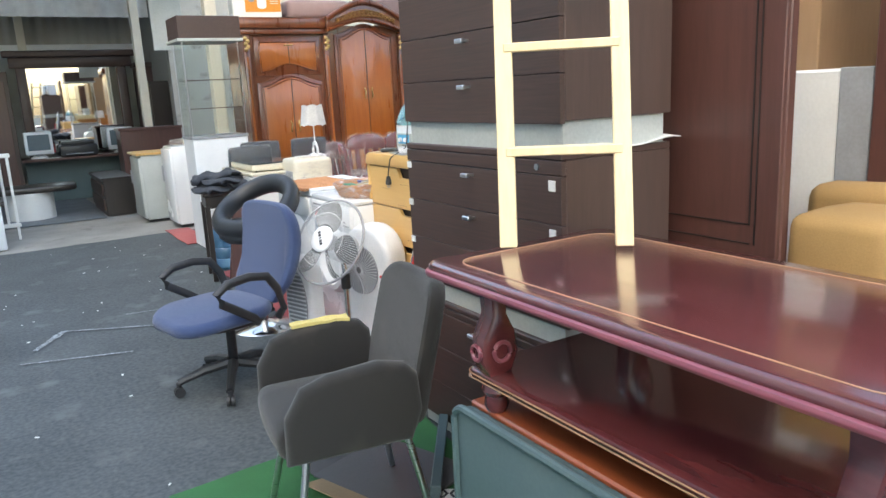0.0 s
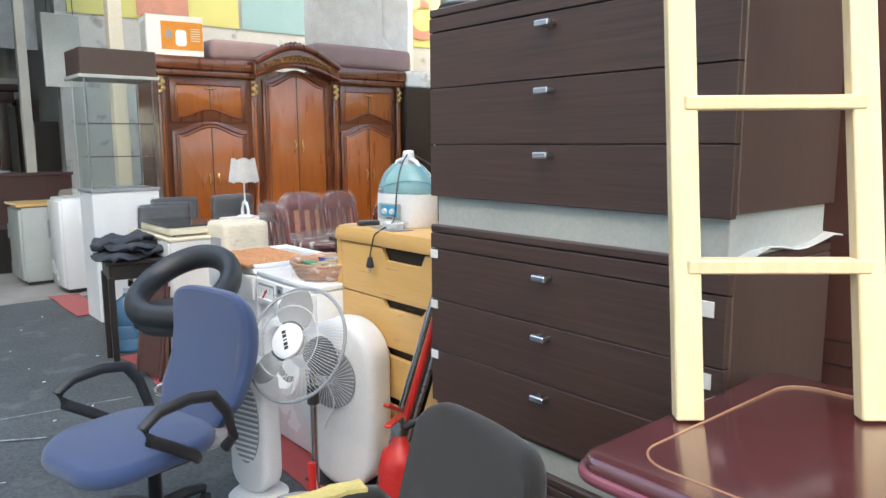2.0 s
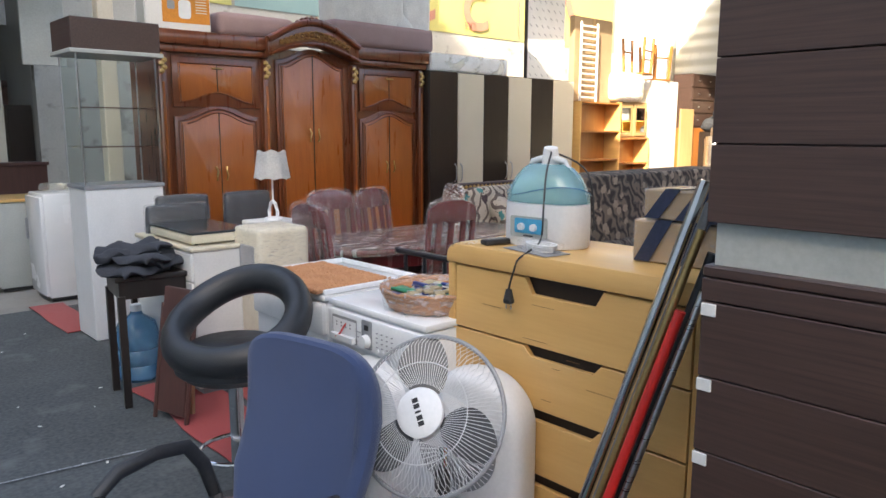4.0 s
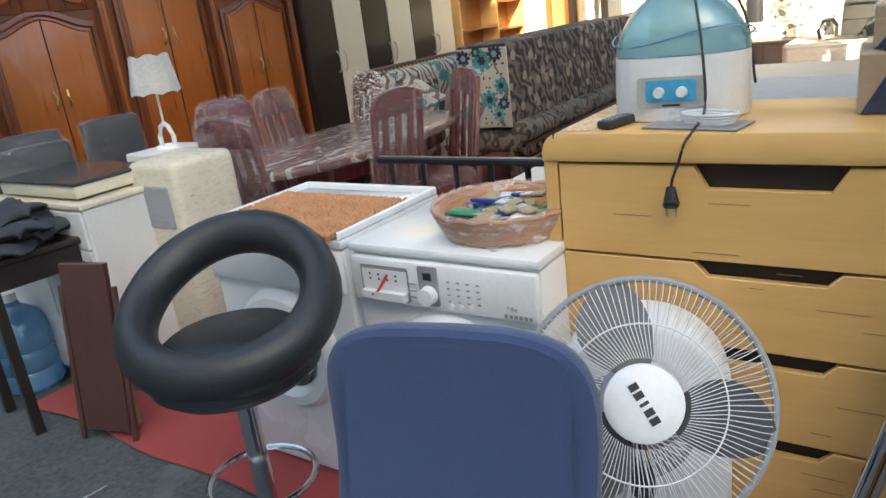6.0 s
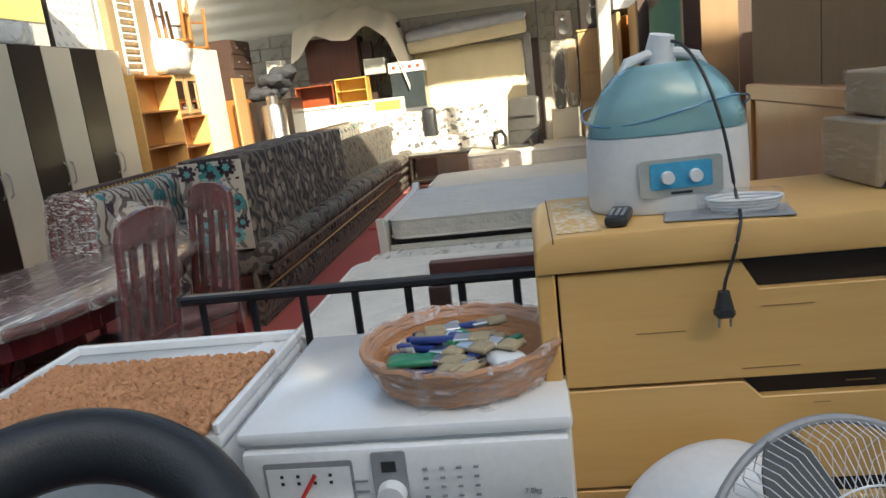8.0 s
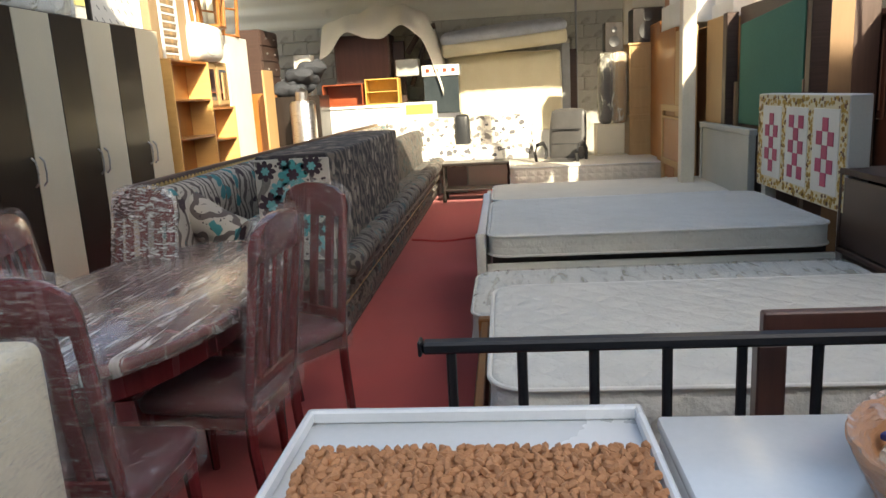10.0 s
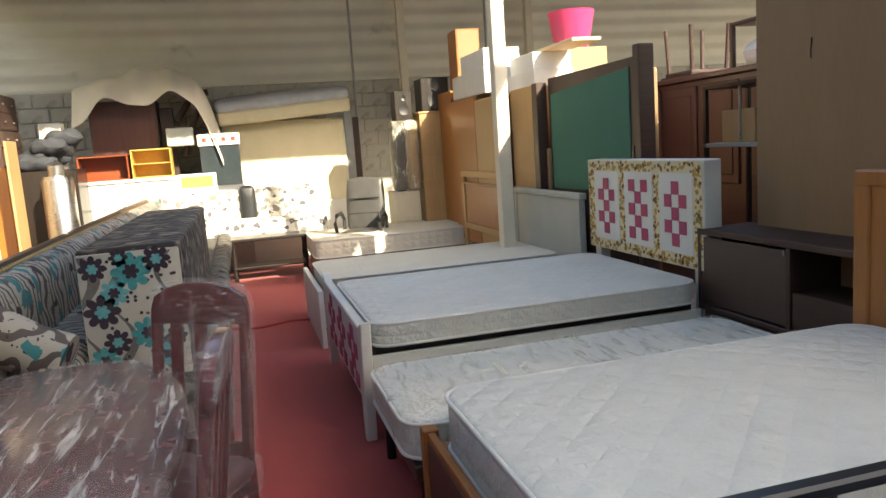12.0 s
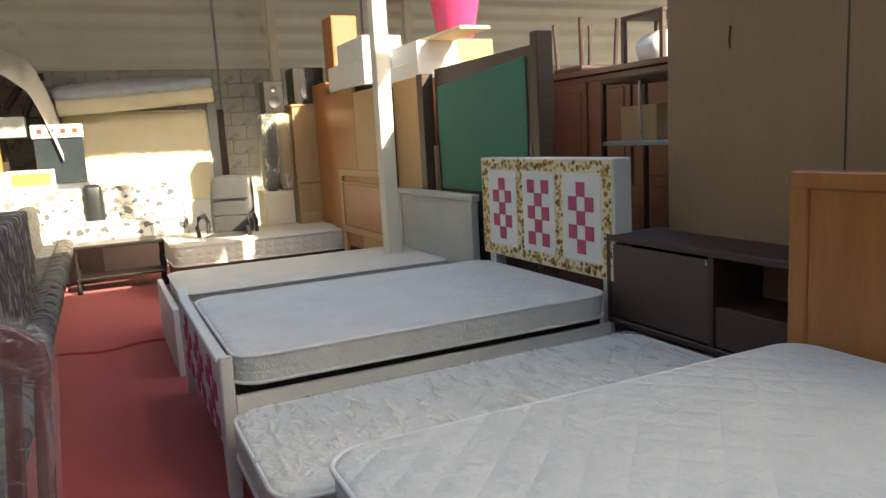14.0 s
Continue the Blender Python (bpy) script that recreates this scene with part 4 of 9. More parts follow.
# humidifier
def humidifier():
    t = thing("humidifier", (2.14, 3.675, 1.152), "white humidifier with a translucent blue tank and a black cord", "humidifier", turn=3)
    def oval(rows, sx, sy):
        bm = lathe(rows, 40)
        for v in bm.verts:
            n = max(abs(v.co.x), abs(v.co.y), 1e-6)
            r = math.hypot(v.co.x, v.co.y)
            k = 1 + 0.12 * (r / n - 1)
            v.co.x *= sx * k
            v.co.y *= sy * k
        return bm
    body = part("base", oval([(0, 0), (0.97, 0), (1, 0.01), (1, 0.09), (0.985, 0.148), (0.9, 0.148)], 0.108, 0.159), M_WHITE_PLASTIC, t)
    part("tank", oval([(0.93, 0.149), (0.985, 0.151), (0.965, 0.175), (0.89, 0.205), (0.77, 0.237), (0.62, 0.262), (0.46, 0.28), (0.3, 0.275)], 0.108, 0.159), M_TEAL_CLEAR, t, "translucent blue water tank")
    # duct's yellowish colour imitates light glowing through the tank
    part("inner_tank", oval([(0.5, 0.15), (0.5, 0.2), (0.2, 0.22), (0.2, 0.262), (0, 0.262)], 0.09, 0.12), M_AGED_PLASTIC, t, "pale inner duct, yellowed for the glow in the tank")
    part("tank_band", tube([(0.107 * math.cos(a) * 0.97, 0.168 * math.sin(a) * 0.97, 0.19 + 0.018 * math.sin(a * 2)) for a in [2 * math.pi * k / 40 for k in range(40)]], 0.0022, 6, True), M_BOTTLE, t, "blue wavy moulding line")
    hb = tube([(0, 0.08, 0.262), (0, 0.066, 0.288), (0, 0.03, 0.298), (0, -0.03, 0.298), (0, -0.066, 0.288), (0, -0.08, 0.262)], 0.011, 10)
    part("handle", hb, M_WHITE_PLASTIC, t, "white carrying handle")
    part("nozzle", tube([(0.01, 0, 0.26), (0.01, 0, 0.31), (0.005, -0.004, 0.335)], lambda s: 0.032 - 0.008 * s, 16), M_WHITE_PLASTIC, t, "white mist nozzle")
    p = part("control_plate", slab(rounded(0.155, 0.072, 0.008, 4, -0.0775, 0.033), 0.004, facing_minus_x(-0.104, 0, 0)), M_GREY_METAL, t, "grey control plate")
    part("blue_label", slab(rounded(0.115, 0.05, 0.006, 4, -0.0575, 0.048), 0.002, facing_minus_x(-0.108, 0, 0)), M_LABEL_BLUE, p, "bright blue label")
    for y in (0.026, -0.026):
        part("dial", rod((-0.122, y, 0.07), (-0.108, y, 0.07), 0.0115, 0.013, 18), M_WHITE_PLASTIC, p, "white dial")
    part("code_bar", slab([(-0.02, 0.037), (0.02, 0.037), (0.02, 0.042), (-0.02, 0.042)], 0.001, facing_minus_x(-0.108, 0, 0)), M_BLACK_PLASTIC, p)
    pts = [(0.05, -0.16, 0.06), (0.06, -0.12, 0.25), (0.03, 0.0, 0.318), (-0.03, -0.03, 0.312), (-0.088, -0.055, 0.25), (-0.125, -0.075, 0.15), (-0.15, -0.085, 0.04),
           (-0.205, -0.075, 0.004), (-0.238, -0.06, -0.02), (-0.243, -0.048, -0.06), (-0.243, -0.034, -0.10), (-0.243, -0.03, -0.125)]
    smooth = []
    for i in range(len(pts) - 1):
        p0, p1, p2, p3 = [Vector(pts[max(0, min(len(pts) - 1, k))]) for k in (i - 1, i, i + 1, i + 2)]
        for s in range(6):
            u = s / 6
            smooth.append(0.5 * ((2 * p1) + (p2 - p0) * u + (2 * p0 - 5 * p1 + 4 * p2 - p3) * u * u + (3 * p1 - p0 - 3 * p2 + p3) * u ** 3))
    smooth.append(Vector(pts[-1]))
    c = part("power_cord", tube(smooth, 0.0033, 8), M_BLACK_PLASTIC, t, "black power cord hanging over the edge")
    pl = rod((-0.243, -0.03, -0.12), (-0.243, -0.03, -0.152), 0.010, 0.017, 12)
    box(-0.256, -0.230, -0.047, -0.013, -0.168, -0.150, 0.005, 1, pl)
    pg = part("plug", pl, M_BLACK_PLASTIC, c, "black two-pin plug")
    for y in (-0.04, -0.02):
        part("pin", rod((-0.243, y, -0.168), (-0.243, y, -0.186), 0.0024), M_STEEL, c, "steel plug pin")
    return t


humidifier()

# remote and blister pack
t = thing("remote_control", (2.01, 3.79, 1.152), "black remote control on the beech chest", "remote control", turn=-14)
part("case", box(-0.06, 0.06, -0.021, 0.021, 0, 0.02, 0.007, 2), M_BLACK_PLASTIC, t)
for i in range(4):
    for j in range(3):
        part("button", box(-0.045 + 0.018 * i, -0.035 + 0.018 * i, -0.014 + 0.011 * j, -0.007 + 0.011 * j, 0.0195, 0.022, 0.001), M_GREY_PLASTIC, t)
t = thing("cable_pack", (1.99, 3.60, 1.152), "blister pack with a coiled white cable on a dark card", "cable pack", turn=80)
part("card", box(-0.11, 0.11, -0.055, 0.05, 0, 0.003, 0.001), M_GREY_PLASTIC, t)
for k in range(4):
    part("cable", tube([(-0.03 + (0.055 + 0.003 * k) * math.cos(a), (0.03 + 0.002 * k) * math.sin(a), 0.01 + 0.006 * k) for a in [2 * math.pi * i / 24 for i in range(24)]], 0.0034, 6, True), M_WHITE_PLASTIC, t, "white coiled cable")
part("blister", crumple(box(-0.1, 0.05, -0.045, 0.045, 0.003, 0.04, 0.012, 2), 0.004, 20), M_FILM, t, "clear plastic blister")

M_NAVY_TAPE = material("navy_tape", (0.035, 0.045, 0.085), 0.25, bump=0.05)
# wrapped cartons on the chest
def carton(at, size, turn, label):
    t = thing("carton", at, label, "box", turn=turn)
    part("body", box(0, size[0], -size[1], 0, 0, size[2], 0.004), M_CARD, t)
    part("wrap", crumple(box(-0.004, size[0] + 0.004, -size[1] - 0.004, 0.004, -0.0, size[2] + 0.004, 0.006), 0.003, 14), M_FILM, t, "clear stretch film")
    for k in range(3):
        y = -size[1] * (0.02 + 0.36 * k)
        o = [(-y, 0.002), (-y + 0.05, 0.002), (min(size[1], -y + 0.12), size[2] + 0.005), (min(size[1], -y + 0.07), size[2] + 0.005)]
        part("tape", slab(o, 0.003, facing_minus_x(-0.004, 0, 0)), M_NAVY_TAPE, t, "dark blue tape band")
        q = max(-size[1], y - 0.12)
        part("tape", slab([(0, q), (size[0], q - 0.03), (size[0], q + 0.03), (0, q + 0.05)], 0.003, pose(0, 0, size[2] + 0.003)), M_NAVY_TAPE, t, "dark blue tape band")
    return t


carton((2.09, 3.295, 1.152), (0.22, 0.32, 0.125), 4, "brown carton wrapped in film lying on the beech chest")
carton((2.11, 3.275, 1.283), (0.20, 0.29, 0.088), -3, "brown carton wrapped in film stacked on another")

# basket of brushes
def basket():
    t = thing("basket", (1.995, 4.115, 0.872), "round orange wicker basket wrapped in torn film, full of paint brushes", "basket")
    base = lathe([(0, 0.004), (0.15, 0.004), (0.165, 0.02), (0.186, 0.062), (0.198, 0.078), (0.192, 0.064), (0.17, 0.016), (0, 0.012)], 40)
    part("bowl", base, M_BRICK_MAT, t)
    for k in range(8):
        z = 0.011 + 0.0095 * k
        r = 0.166 + 0.0046 * k
        part("wicker_strand", tube([(r * math.cos(a), r * math.sin(a), z + 0.003 * math.sin(a * 16 + k * math.pi)) for a in [2 * math.pi * i / 64 for i in range(64)]], 0.0062, 6, True), M_BRICK_MAT, t)
    w = lathe([(0.171, 0.0), (0.186, 0.035), (0.205, 0.074), (0.203, 0.088), (0.188, 0.084), (0.172, 0.066)], 48)
    part("film", crumple(w, 0.006, 24), M_BASKET_FILM, t, "torn clear film")
    for k in range(5):
        a = 0.9 * k + 0.4
        pk = crumple(cushion(-0.045, 0.045, -0.03, 0.03, 0, 0.018, 0.007, 0.004, cuts=3), 0.006, 30)
        bmesh.ops.transform(pk, matrix=pose(0.115 * math.cos(a), 0.115 * math.sin(a), 0.042 + 0.004 * (k % 3), 8 * (k % 3 - 1), 10 * (k % 2), 50 * k), verts=pk.verts)
        part("blister_pack", pk, (M_WHITE_PLASTIC, M_FILM_LIGHT, M_GREEN_HANDLE, M_BRISTLE)[k % 4], t, "small plastic pack")
    fl = sheet(-0.06, 0.09, -0.26, -0.18, 0.0, 10, 6, lambda x, y, z: (-0.16 - 0.05 * (y + 0.26) / 0.08 * 0.3 + 0.02 * math.sin(x * 50), x - 0.02, 0.05 - (0.0 - y - 0.18) * 0.7 + 0.01 * noise.noise(Vector((x * 30, y * 30, 0)))), 0.001)
    part("film_flap", fl, M_FILM, t, "loose torn film edge")
    rs = random.Random(11)
    for k in range(27):
        an, r = rs.uniform(-35, 35) + 90 * (k % 2 == 0) * 0.3, rs.uniform(0, 0.10)
        cx, cy = r * math.cos(k * 2.4), r * math.sin(k * 2.4)
        m = pose(cx * 0.85, cy * 0.85, 0.036 + 0.0048 * (k % 9), rs.uniform(-6, 6), rs.uniform(-6, 6), an + (80 if k % 4 == 0 else 245))
        bm = box(-0.1, -0.01, -0.009, 0.009, 0, 0.012, 0.004, 2, None, m)
        br = part("brush_handle", bm, M_BLUE_HANDLE if k % 5 else M_GREEN_HANDLE, t, "blue plastic brush handle" if k % 5 else "green brush handle")
        part("ferrule", box(-0.012, 0.02, -0.018, 0.018, 0, 0.01, 0.002, 1, None, m), M_STEEL, br, "metal ferrule")
        part("bristles", box(0.02, 0.06, -0.019, 0.019, 0.0, 0.011, 0.003, 1, None, m), M_BRISTLE, br, "pale bristles")


M_BASKET_FILM = clear_film("pinkish_film", 0.5, (0.84, 0.70, 0.66), 22, (1, 1, 2))
M_BLUE_HANDLE = material("blue_handle", (0.025, 0.05, 0.25), 0.35, bump=0)
M_GREEN_HANDLE = material("green_handle", (0.03, 0.25, 0.13), 0.4, bump=0)
M_BRISTLE = material("bristle", (0.50, 0.42, 0.28), 0.9, 0, (0.36, 0.29, 0.18), 30, 0.5, (1, 30, 1), bump=0.3)
basket()


# ---- chairs and fans by the lane ----
def office_chair():
    t = thing("office_chair", (0.97, 3.76, 0), "blue fabric swivel office chair with black loop armrests", "chair", turn=13)
    # it faces -x; the back leans to +x
    bm = slab(rounded(0.53, 0.54, 0.18, 8, -0.29, -0.27), 0.07, pose(-0.06, 0, 0.395), 0.03, None, 3)
    for v in bm.verts:
        v.co.z -= 0.25 * max(0, -0.12 - v.co.x) ** 1.5
    part("seat", bm, M_BLUE_FABRIC, t)
    part("seat_pan", slab(rounded(0.40, 0.42, 0.14, 6, -0.2, -0.21), 0.03, pose(-0.04, 0, 0.366), 0.008), M_BLACK_PLASTIC, t)
    out = []
    for k in range(25):
        a = math.pi * k / 24
        out.append((0.225 * math.copysign(abs(math.cos(a)) ** 0.5, math.cos(a)), 0.34 + 0.20 * abs(math.sin(a)) ** 0.6))
    out += [(-0.215, 0.12), (-0.17, 0.02), (-0.1, 0), (0.1, 0), (0.17, 0.02), (0.215, 0.12)]
    back = slab(out, 0.075, None, 0.032, None, 3)
    bmesh.ops.subdivide_edges(back, edges=[e for e in back.edges if e.calc_length() > 0.12], cuts=3, use_grid_fill=True)
    for v in back.verts:
        v.co.z += 0.55 * v.co.x ** 2 - 0.10 * math.sin(v.co.y * 5.0)
    for v in back.verts:
        v.co.x *= 1.14
    bmesh.ops.transform(back, matrix=facing_minus_x(0.21, 0, 0.42) @ pose(0, 0, 0, -9, 0, 0), verts=back.verts)
    part("backrest", back, M_BLUE_FABRIC, t)
    part("back_bracket", box(0.06, 0.26, -0.035, 0.035, 0.35, 0.372, 0.004), M_BLACK_PLASTIC, t)
    part("back_bracket", box(0.225, 0.255, -0.03, 0.03, 0.355, 0.62, 0.006), M_BLACK_PLASTIC, t)
    for s in (-1, 1):
        y = 0.265 * s
        pts = [(0.14, y * 0.85, 0.42), (0.15, y, 0.47), (0.12, y * 1.03, 0.58), (0.07, y * 1.03, 0.655), (-0.02, y * 1.03, 0.672), (-0.13, y * 1.03, 0.66), (-0.185, y * 1.03, 0.62),
               (-0.165, y * 1.03, 0.57), (-0.08, y, 0.51), (0.0, y * 0.97, 0.45), (0.03, y * 0.85, 0.42)]
        pts = [(x * 1.08, yy * 1.08, z - 0.03) for x, yy, z in pts]
        part("armrest", tube(pts, 0.018, 10, squash=1.25), M_BLACK_PLASTIC, t, "black plastic loop armrest")
    part("gas_lift", rod((0, 0, 0.12), (0, 0, 0.34), 0.026), M_BLACK_METAL, t)
    part("mechanism", box(-0.1, 0.12, -0.08, 0.08, 0.325, 0.37, 0.01), M_BLACK_METAL, t)
    for k in range(5):
        a = radians(72 * k + 20)
        c, s = math.cos(a), math.sin(a)
        leg = tube([(0.03 * c, 0.03 * s, 0.13), (0.15 * c, 0.15 * s, 0.115), (0.29 * c, 0.29 * s, 0.078)], lambda u: 0.03 - 0.010 * u, 8)
        l = part("base_leg", leg, M_BLACK_PLASTIC, t)
        w = rod((0.29 * c + 0.02 * s, 0.29 * s - 0.02 * c, 0.028), (0.29 * c + 0.004 * s, 0.29 * s - 0.004 * c, 0.028), 0.027, None, 14)
        rod((0.29 * c - 0.02 * s, 0.29 * s + 0.02 * c, 0.028), (0.29 * c - 0.004 * s, 0.29 * s + 0.004 * c, 0.028), 0.027, None, 14, w)
        rod((0.29 * c, 0.29 * s, 0.03), (0.29 * c, 0.29 * s, 0.08), 0.012, None, 8, w)
        part("castor", w, M_BLACK_PLASTIC, l, "twin black castor")
    return t


office_chair()


def visitor_chair():
    t = thing("armchair", (0.96, 2.26, 0), "worn black fabric tub chair on pale metal legs, foam torn", "chair", turn=-9)
    # it faces -x, back at +x
    seat = cushion(-0.27, 0.2, -0.22, 0.22, 0.36, 0.475, 0.04, 0.015)
    part("seat", seat, M_BLACK_FABRIC, t)
    out = rounded(0.52, 0.5, 0.10, 6, -0.26, 0)
    back = slab(out, 0.07, None, 0.03, None, 3)
    bmesh.ops.subdivide_edges(back, edges=[e for e in back.edges if e.calc_length() > 0.12], cuts=3, use_grid_fill=True)
    for v in back.verts:
        v.co.z += 0.7 * v.co.x ** 2
        v.co.x *= 1 - 0.12 * v.co.y
    bmesh.ops.transform(back, matrix=facing_minus_x(0.24, 0, 0.37) @ pose(0, 0, 0, -14, 0, 0), verts=back.verts)
    part("backrest", back, M_BLACK_FABRIC, t)
    for s in (-1, 1):
        arm = slab([(-0.25, 0.0), (0.16, 0.0), (0.2, 0.1), (0.19, 0.22), (0.15, 0.265), (0.06, 0.285), (-0.1, 0.27), (-0.19, 0.24), (-0.245, 0.15)], 0.065, None, 0.028, None, 3)
        bmesh.ops.transform(arm, matrix=Matrix(((1, 0, 0, -0.01), (0, 0, -1, 0.29 if s > 0 else -0.225), (0, 1, 0, 0.38), (0, 0, 0, 1))), verts=arm.verts)
        part("armrest", arm, M_BLACK_FABRIC, t)
    part("torn_foam", crumple(sheet(-0.12, 0.10, 0.235, 0.285, 0.655, 8, 4, lambda x, y, z: (x, y, z - 0.25 * (x + 0.01) ** 2), 0.012), 0.006, 30), M_YELLOW_FOAM, t, "exposed yellow foam on the arm")
    for x, y in ((-0.22, -0.2), (-0.22, 0.2), (0.2, -0.2), (0.2, 0.2)):
        part("leg", tube([(x * 0.8, y * 0.8, 0.37), (x * 1.15, y * 1.15, 0.0)], 0.0125, 10), M_STEEL, t, "pale metal tube leg")
    part("underframe", box(-0.2, 0.18, -0.19, 0.19, 0.34, 0.37, 0.005), M_BLACK_PLASTIC, t)


visitor_chair()


def ring_stool():
    t = thing("bar_stool", (1.425, 4.65, 0), "black leather bar stool with a round ring backrest", "stool", turn=28)
    part("seat", lathe([(0, 0.60), (0.19, 0.60), (0.225, 0.63), (0.225, 0.685), (0.17, 0.725), (0, 0.73)], 40), M_LEATHER, t)
    pts = []
    for k in range(56):
        a = 2 * math.pi * k / 56
        x = 0.245 * math.cos(a)
        pts.append((0.03 + x * 0.86, 0.25 * math.sin(a), 0.812 + 0.12 * math.cos(a) - 0.02 * math.sin(a) ** 2))
    part("ring_back", tube(pts, 0.055, 16, True, squash=1.15), M_LEATHER, t, "padded ring backrest")
    part("pole", rod((0, 0, 0.03), (0, 0, 0.60), 0.028, None, 20), M_CHROME, t, "chrome pole")
    part("base", lathe([(0, 0.045), (0.03, 0.045), (0.08, 0.028), (0.2, 0.012), (0.215, 0.0), (0, 0)], 40), M_CHROME, t, "chrome trumpet base")
    part("footrest", tube([(0.15 * math.cos(a) - 0.0, 0.15 * math.sin(a), 0.28) for a in [2 * math.pi * k / 32 for k in range(32)]], 0.009, 8, True), M_CHROME, t)


ring_stool()


M_BLADE = material("grey_blade", (0.10, 0.105, 0.11), 0.35, 0, (0.08, 0.085, 0.09), 6, 0.4, bump=0.02)


def fan(at, turn, tilt, radius, height, face_lettering=True, label="white pedestal fan with grey blades and a wire guard"):
    t = thing("pedestal_fan", at, label, "fan", turn=turn)
    hz = height
    part("base", lathe([(0, 0.03), (0.04, 0.05), (0.14, 0.03), (0.2, 0.012), (0.21, 0), (0, 0)], 40), M_WHITE_PLASTIC, t)
    part("pole", rod((0.12, 0, 0.03), (0.12, 0, hz - 0.06), 0.016, None, 16), M_CHROME, t, "chrome pole")
    part("height_collar", rod((0.12, 0, hz - 0.28), (0.12, 0, hz - 0.2), 0.025, None, 16), M_BLACK_PLASTIC, t, "black height collar")
    m = Matrix.Translation((0.02, 0, hz)) @ pose(0, 0, 0, 0, -90 + tilt, 0)
    r = radius

    def put(bm):
        bmesh.ops.transform(bm, matrix=m, verts=bm.verts)
        return bm
    part("motor", put(lathe([(0, -0.2), (0.05, -0.195), (0.075, -0.16), (0.08, -0.08), (0.05, -0.05), (0, -0.05)], 28)), M_WHITE_PLASTIC, t)
    part("neck", rod((0.12, 0, hz - 0.1), (0.12, 0, hz - 0.02), 0.03, 0.04, 14), M_WHITE_PLASTIC, t)
    g = bmesh.new()
    n = 110
    for k in range(n):
        a = 2 * math.pi * k / n
        c, s = math.cos(a), math.sin(a)
        c2, s2 = math.cos(a + 0.12), math.sin(a + 0.12)
        tube([(0.07 * r / 0.2 * c, 0.07 * r / 0.2 * s, 0.055), (0.6 * r * c2, 0.6 * r * s2, 0.056), (0.88 * r * c2, 0.88 * r * s2, 0.04), (r * c2, r * s2, 0.0)], 0.0009, 4, bm=g)
        if k % 2 == 0:
            tube([(r * c2, r * s2, 0), (0.85 * r * c2, 0.85 * r * s2, -0.05), (0.35 * r * c, 0.35 * r * s, -0.065)], 0.0009, 4, bm=g)
    tagged(part("guard", put(g), M_WHITE_PLASTIC, t, "white wire guard"), kind="stuff")
    part("guard_rim", put(tube([(r * math.cos(a), r * math.sin(a), 0) for a in [2 * math.pi * k / 64 for k in range(64)]], 0.007, 8, True)), M_GREY_PLASTIC, t, "grey guard rim")
    part("guard_ring", put(tube([(0.62 * r * math.cos(a), 0.62 * r * math.sin(a), 0.057) for a in [2 * math.pi * k / 64 for k in range(64)]], 0.0016, 6, True)), M_WHITE_PLASTIC, t)
    badge = part("badge", put(lathe([(0, 0.07), (0.058, 0.068), (0.071, 0.06), (0.072, 0.05), (0, 0.05)], 40)), M_WHITE_PLASTIC, t, "round white badge")
    if face_lettering:
        for k in range(5):
            part("logo_bar", box(-0.0065 if k != 2 else -0.003, 0.0065 if k != 2 else 0.003, -0.009, 0.009, 0, 0.0015, 0, 1, None, m @ pose(0, 0, 0.0695, 0, 0, -150) @ pose(-0.034 + 0.017 * k, 0, 0)), M_BLACK_PLASTIC, badge)
    for k in range(3):
        a = 120 * k + 15
        o = []
        for i in range(13):
            u = math.pi * i / 12
            o.append((0.05 + 0.8 * r * (0.5 - 0.5 * math.cos(u)), 0.045 * math.sin(u) + 0.04 * math.sin(u) ** 2))
        for i in range(11, 0, -1):
            u = math.pi * i / 12
            o.append((0.05 + 0.8 * r * (0.5 - 0.5 * math.cos(u)), -0.055 * math.sin(u) - 0.01))
        part("blade", put(slab(o, 0.003, pose(0, 0, 0, 0, 0, a) @ pose(0, 0, 0, 20, 0, 0))), M_BLADE, t, "grey translucent blade")
    part("hub", put(lathe([(0, 0.03), (0.04, 0.028), (0.045, -0.02), (0, -0.03)], 24)), M_GREY_PLASTIC, t)
    return t


fan((1.47, 3.56, 0), 22, 28, 0.232, 0.73)


def tower_cooler():
    t = thing("box_fan", (1.76, 3.66, 0), "tall white rounded fan housing with a round grille", "fan", turn=18)
    out = rounded(0.38, 0.765, 0.185, 12, -0.19, 0)
    b = slab(out, 0.16, facing_minus_x(0.12, 0, 0.01), 0.04, None, 3)
    part("housing", b, M_WHITE_PLASTIC, t)
    part("base", box(-0.06, 0.14, -0.19, 0.19, 0, 0.02, 0.006), M_BLACK_PLASTIC, t)
    m = facing_minus_x(-0.045, 0.03, 0.52)
    part("grille_dish", slab([(0.14 * math.cos(2 * math.pi * k / 40), 0.14 * math.sin(2 * math.pi * k / 40)) for k in range(40)], 0.006, m), M_GREY_PLASTIC, t, "grey round grille")
    g = bmesh.new()
    for k in range(44):
        a = 2 * math.pi * k / 44
        tube([(0.02 * math.cos(a), 0.02 * math.sin(a), 0.016), (0.138 * math.cos(a + 0.3), 0.138 * math.sin(a + 0.3), 0.008)], 0.0016, 4, bm=g)
    bmesh.ops.transform(g, matrix=m, verts=g.verts)
    part("grille", g, M_WHITE_PLASTIC, t)
    part("cord", tube([(-0.07, 0.02 + 0.03 * math.sin(k * 0.7), 0.62 - 0.03 * k) for k in range(12)], 0.004, 6), M_WHITE_PLASTIC, t, "tangled white cord")


tower_cooler()


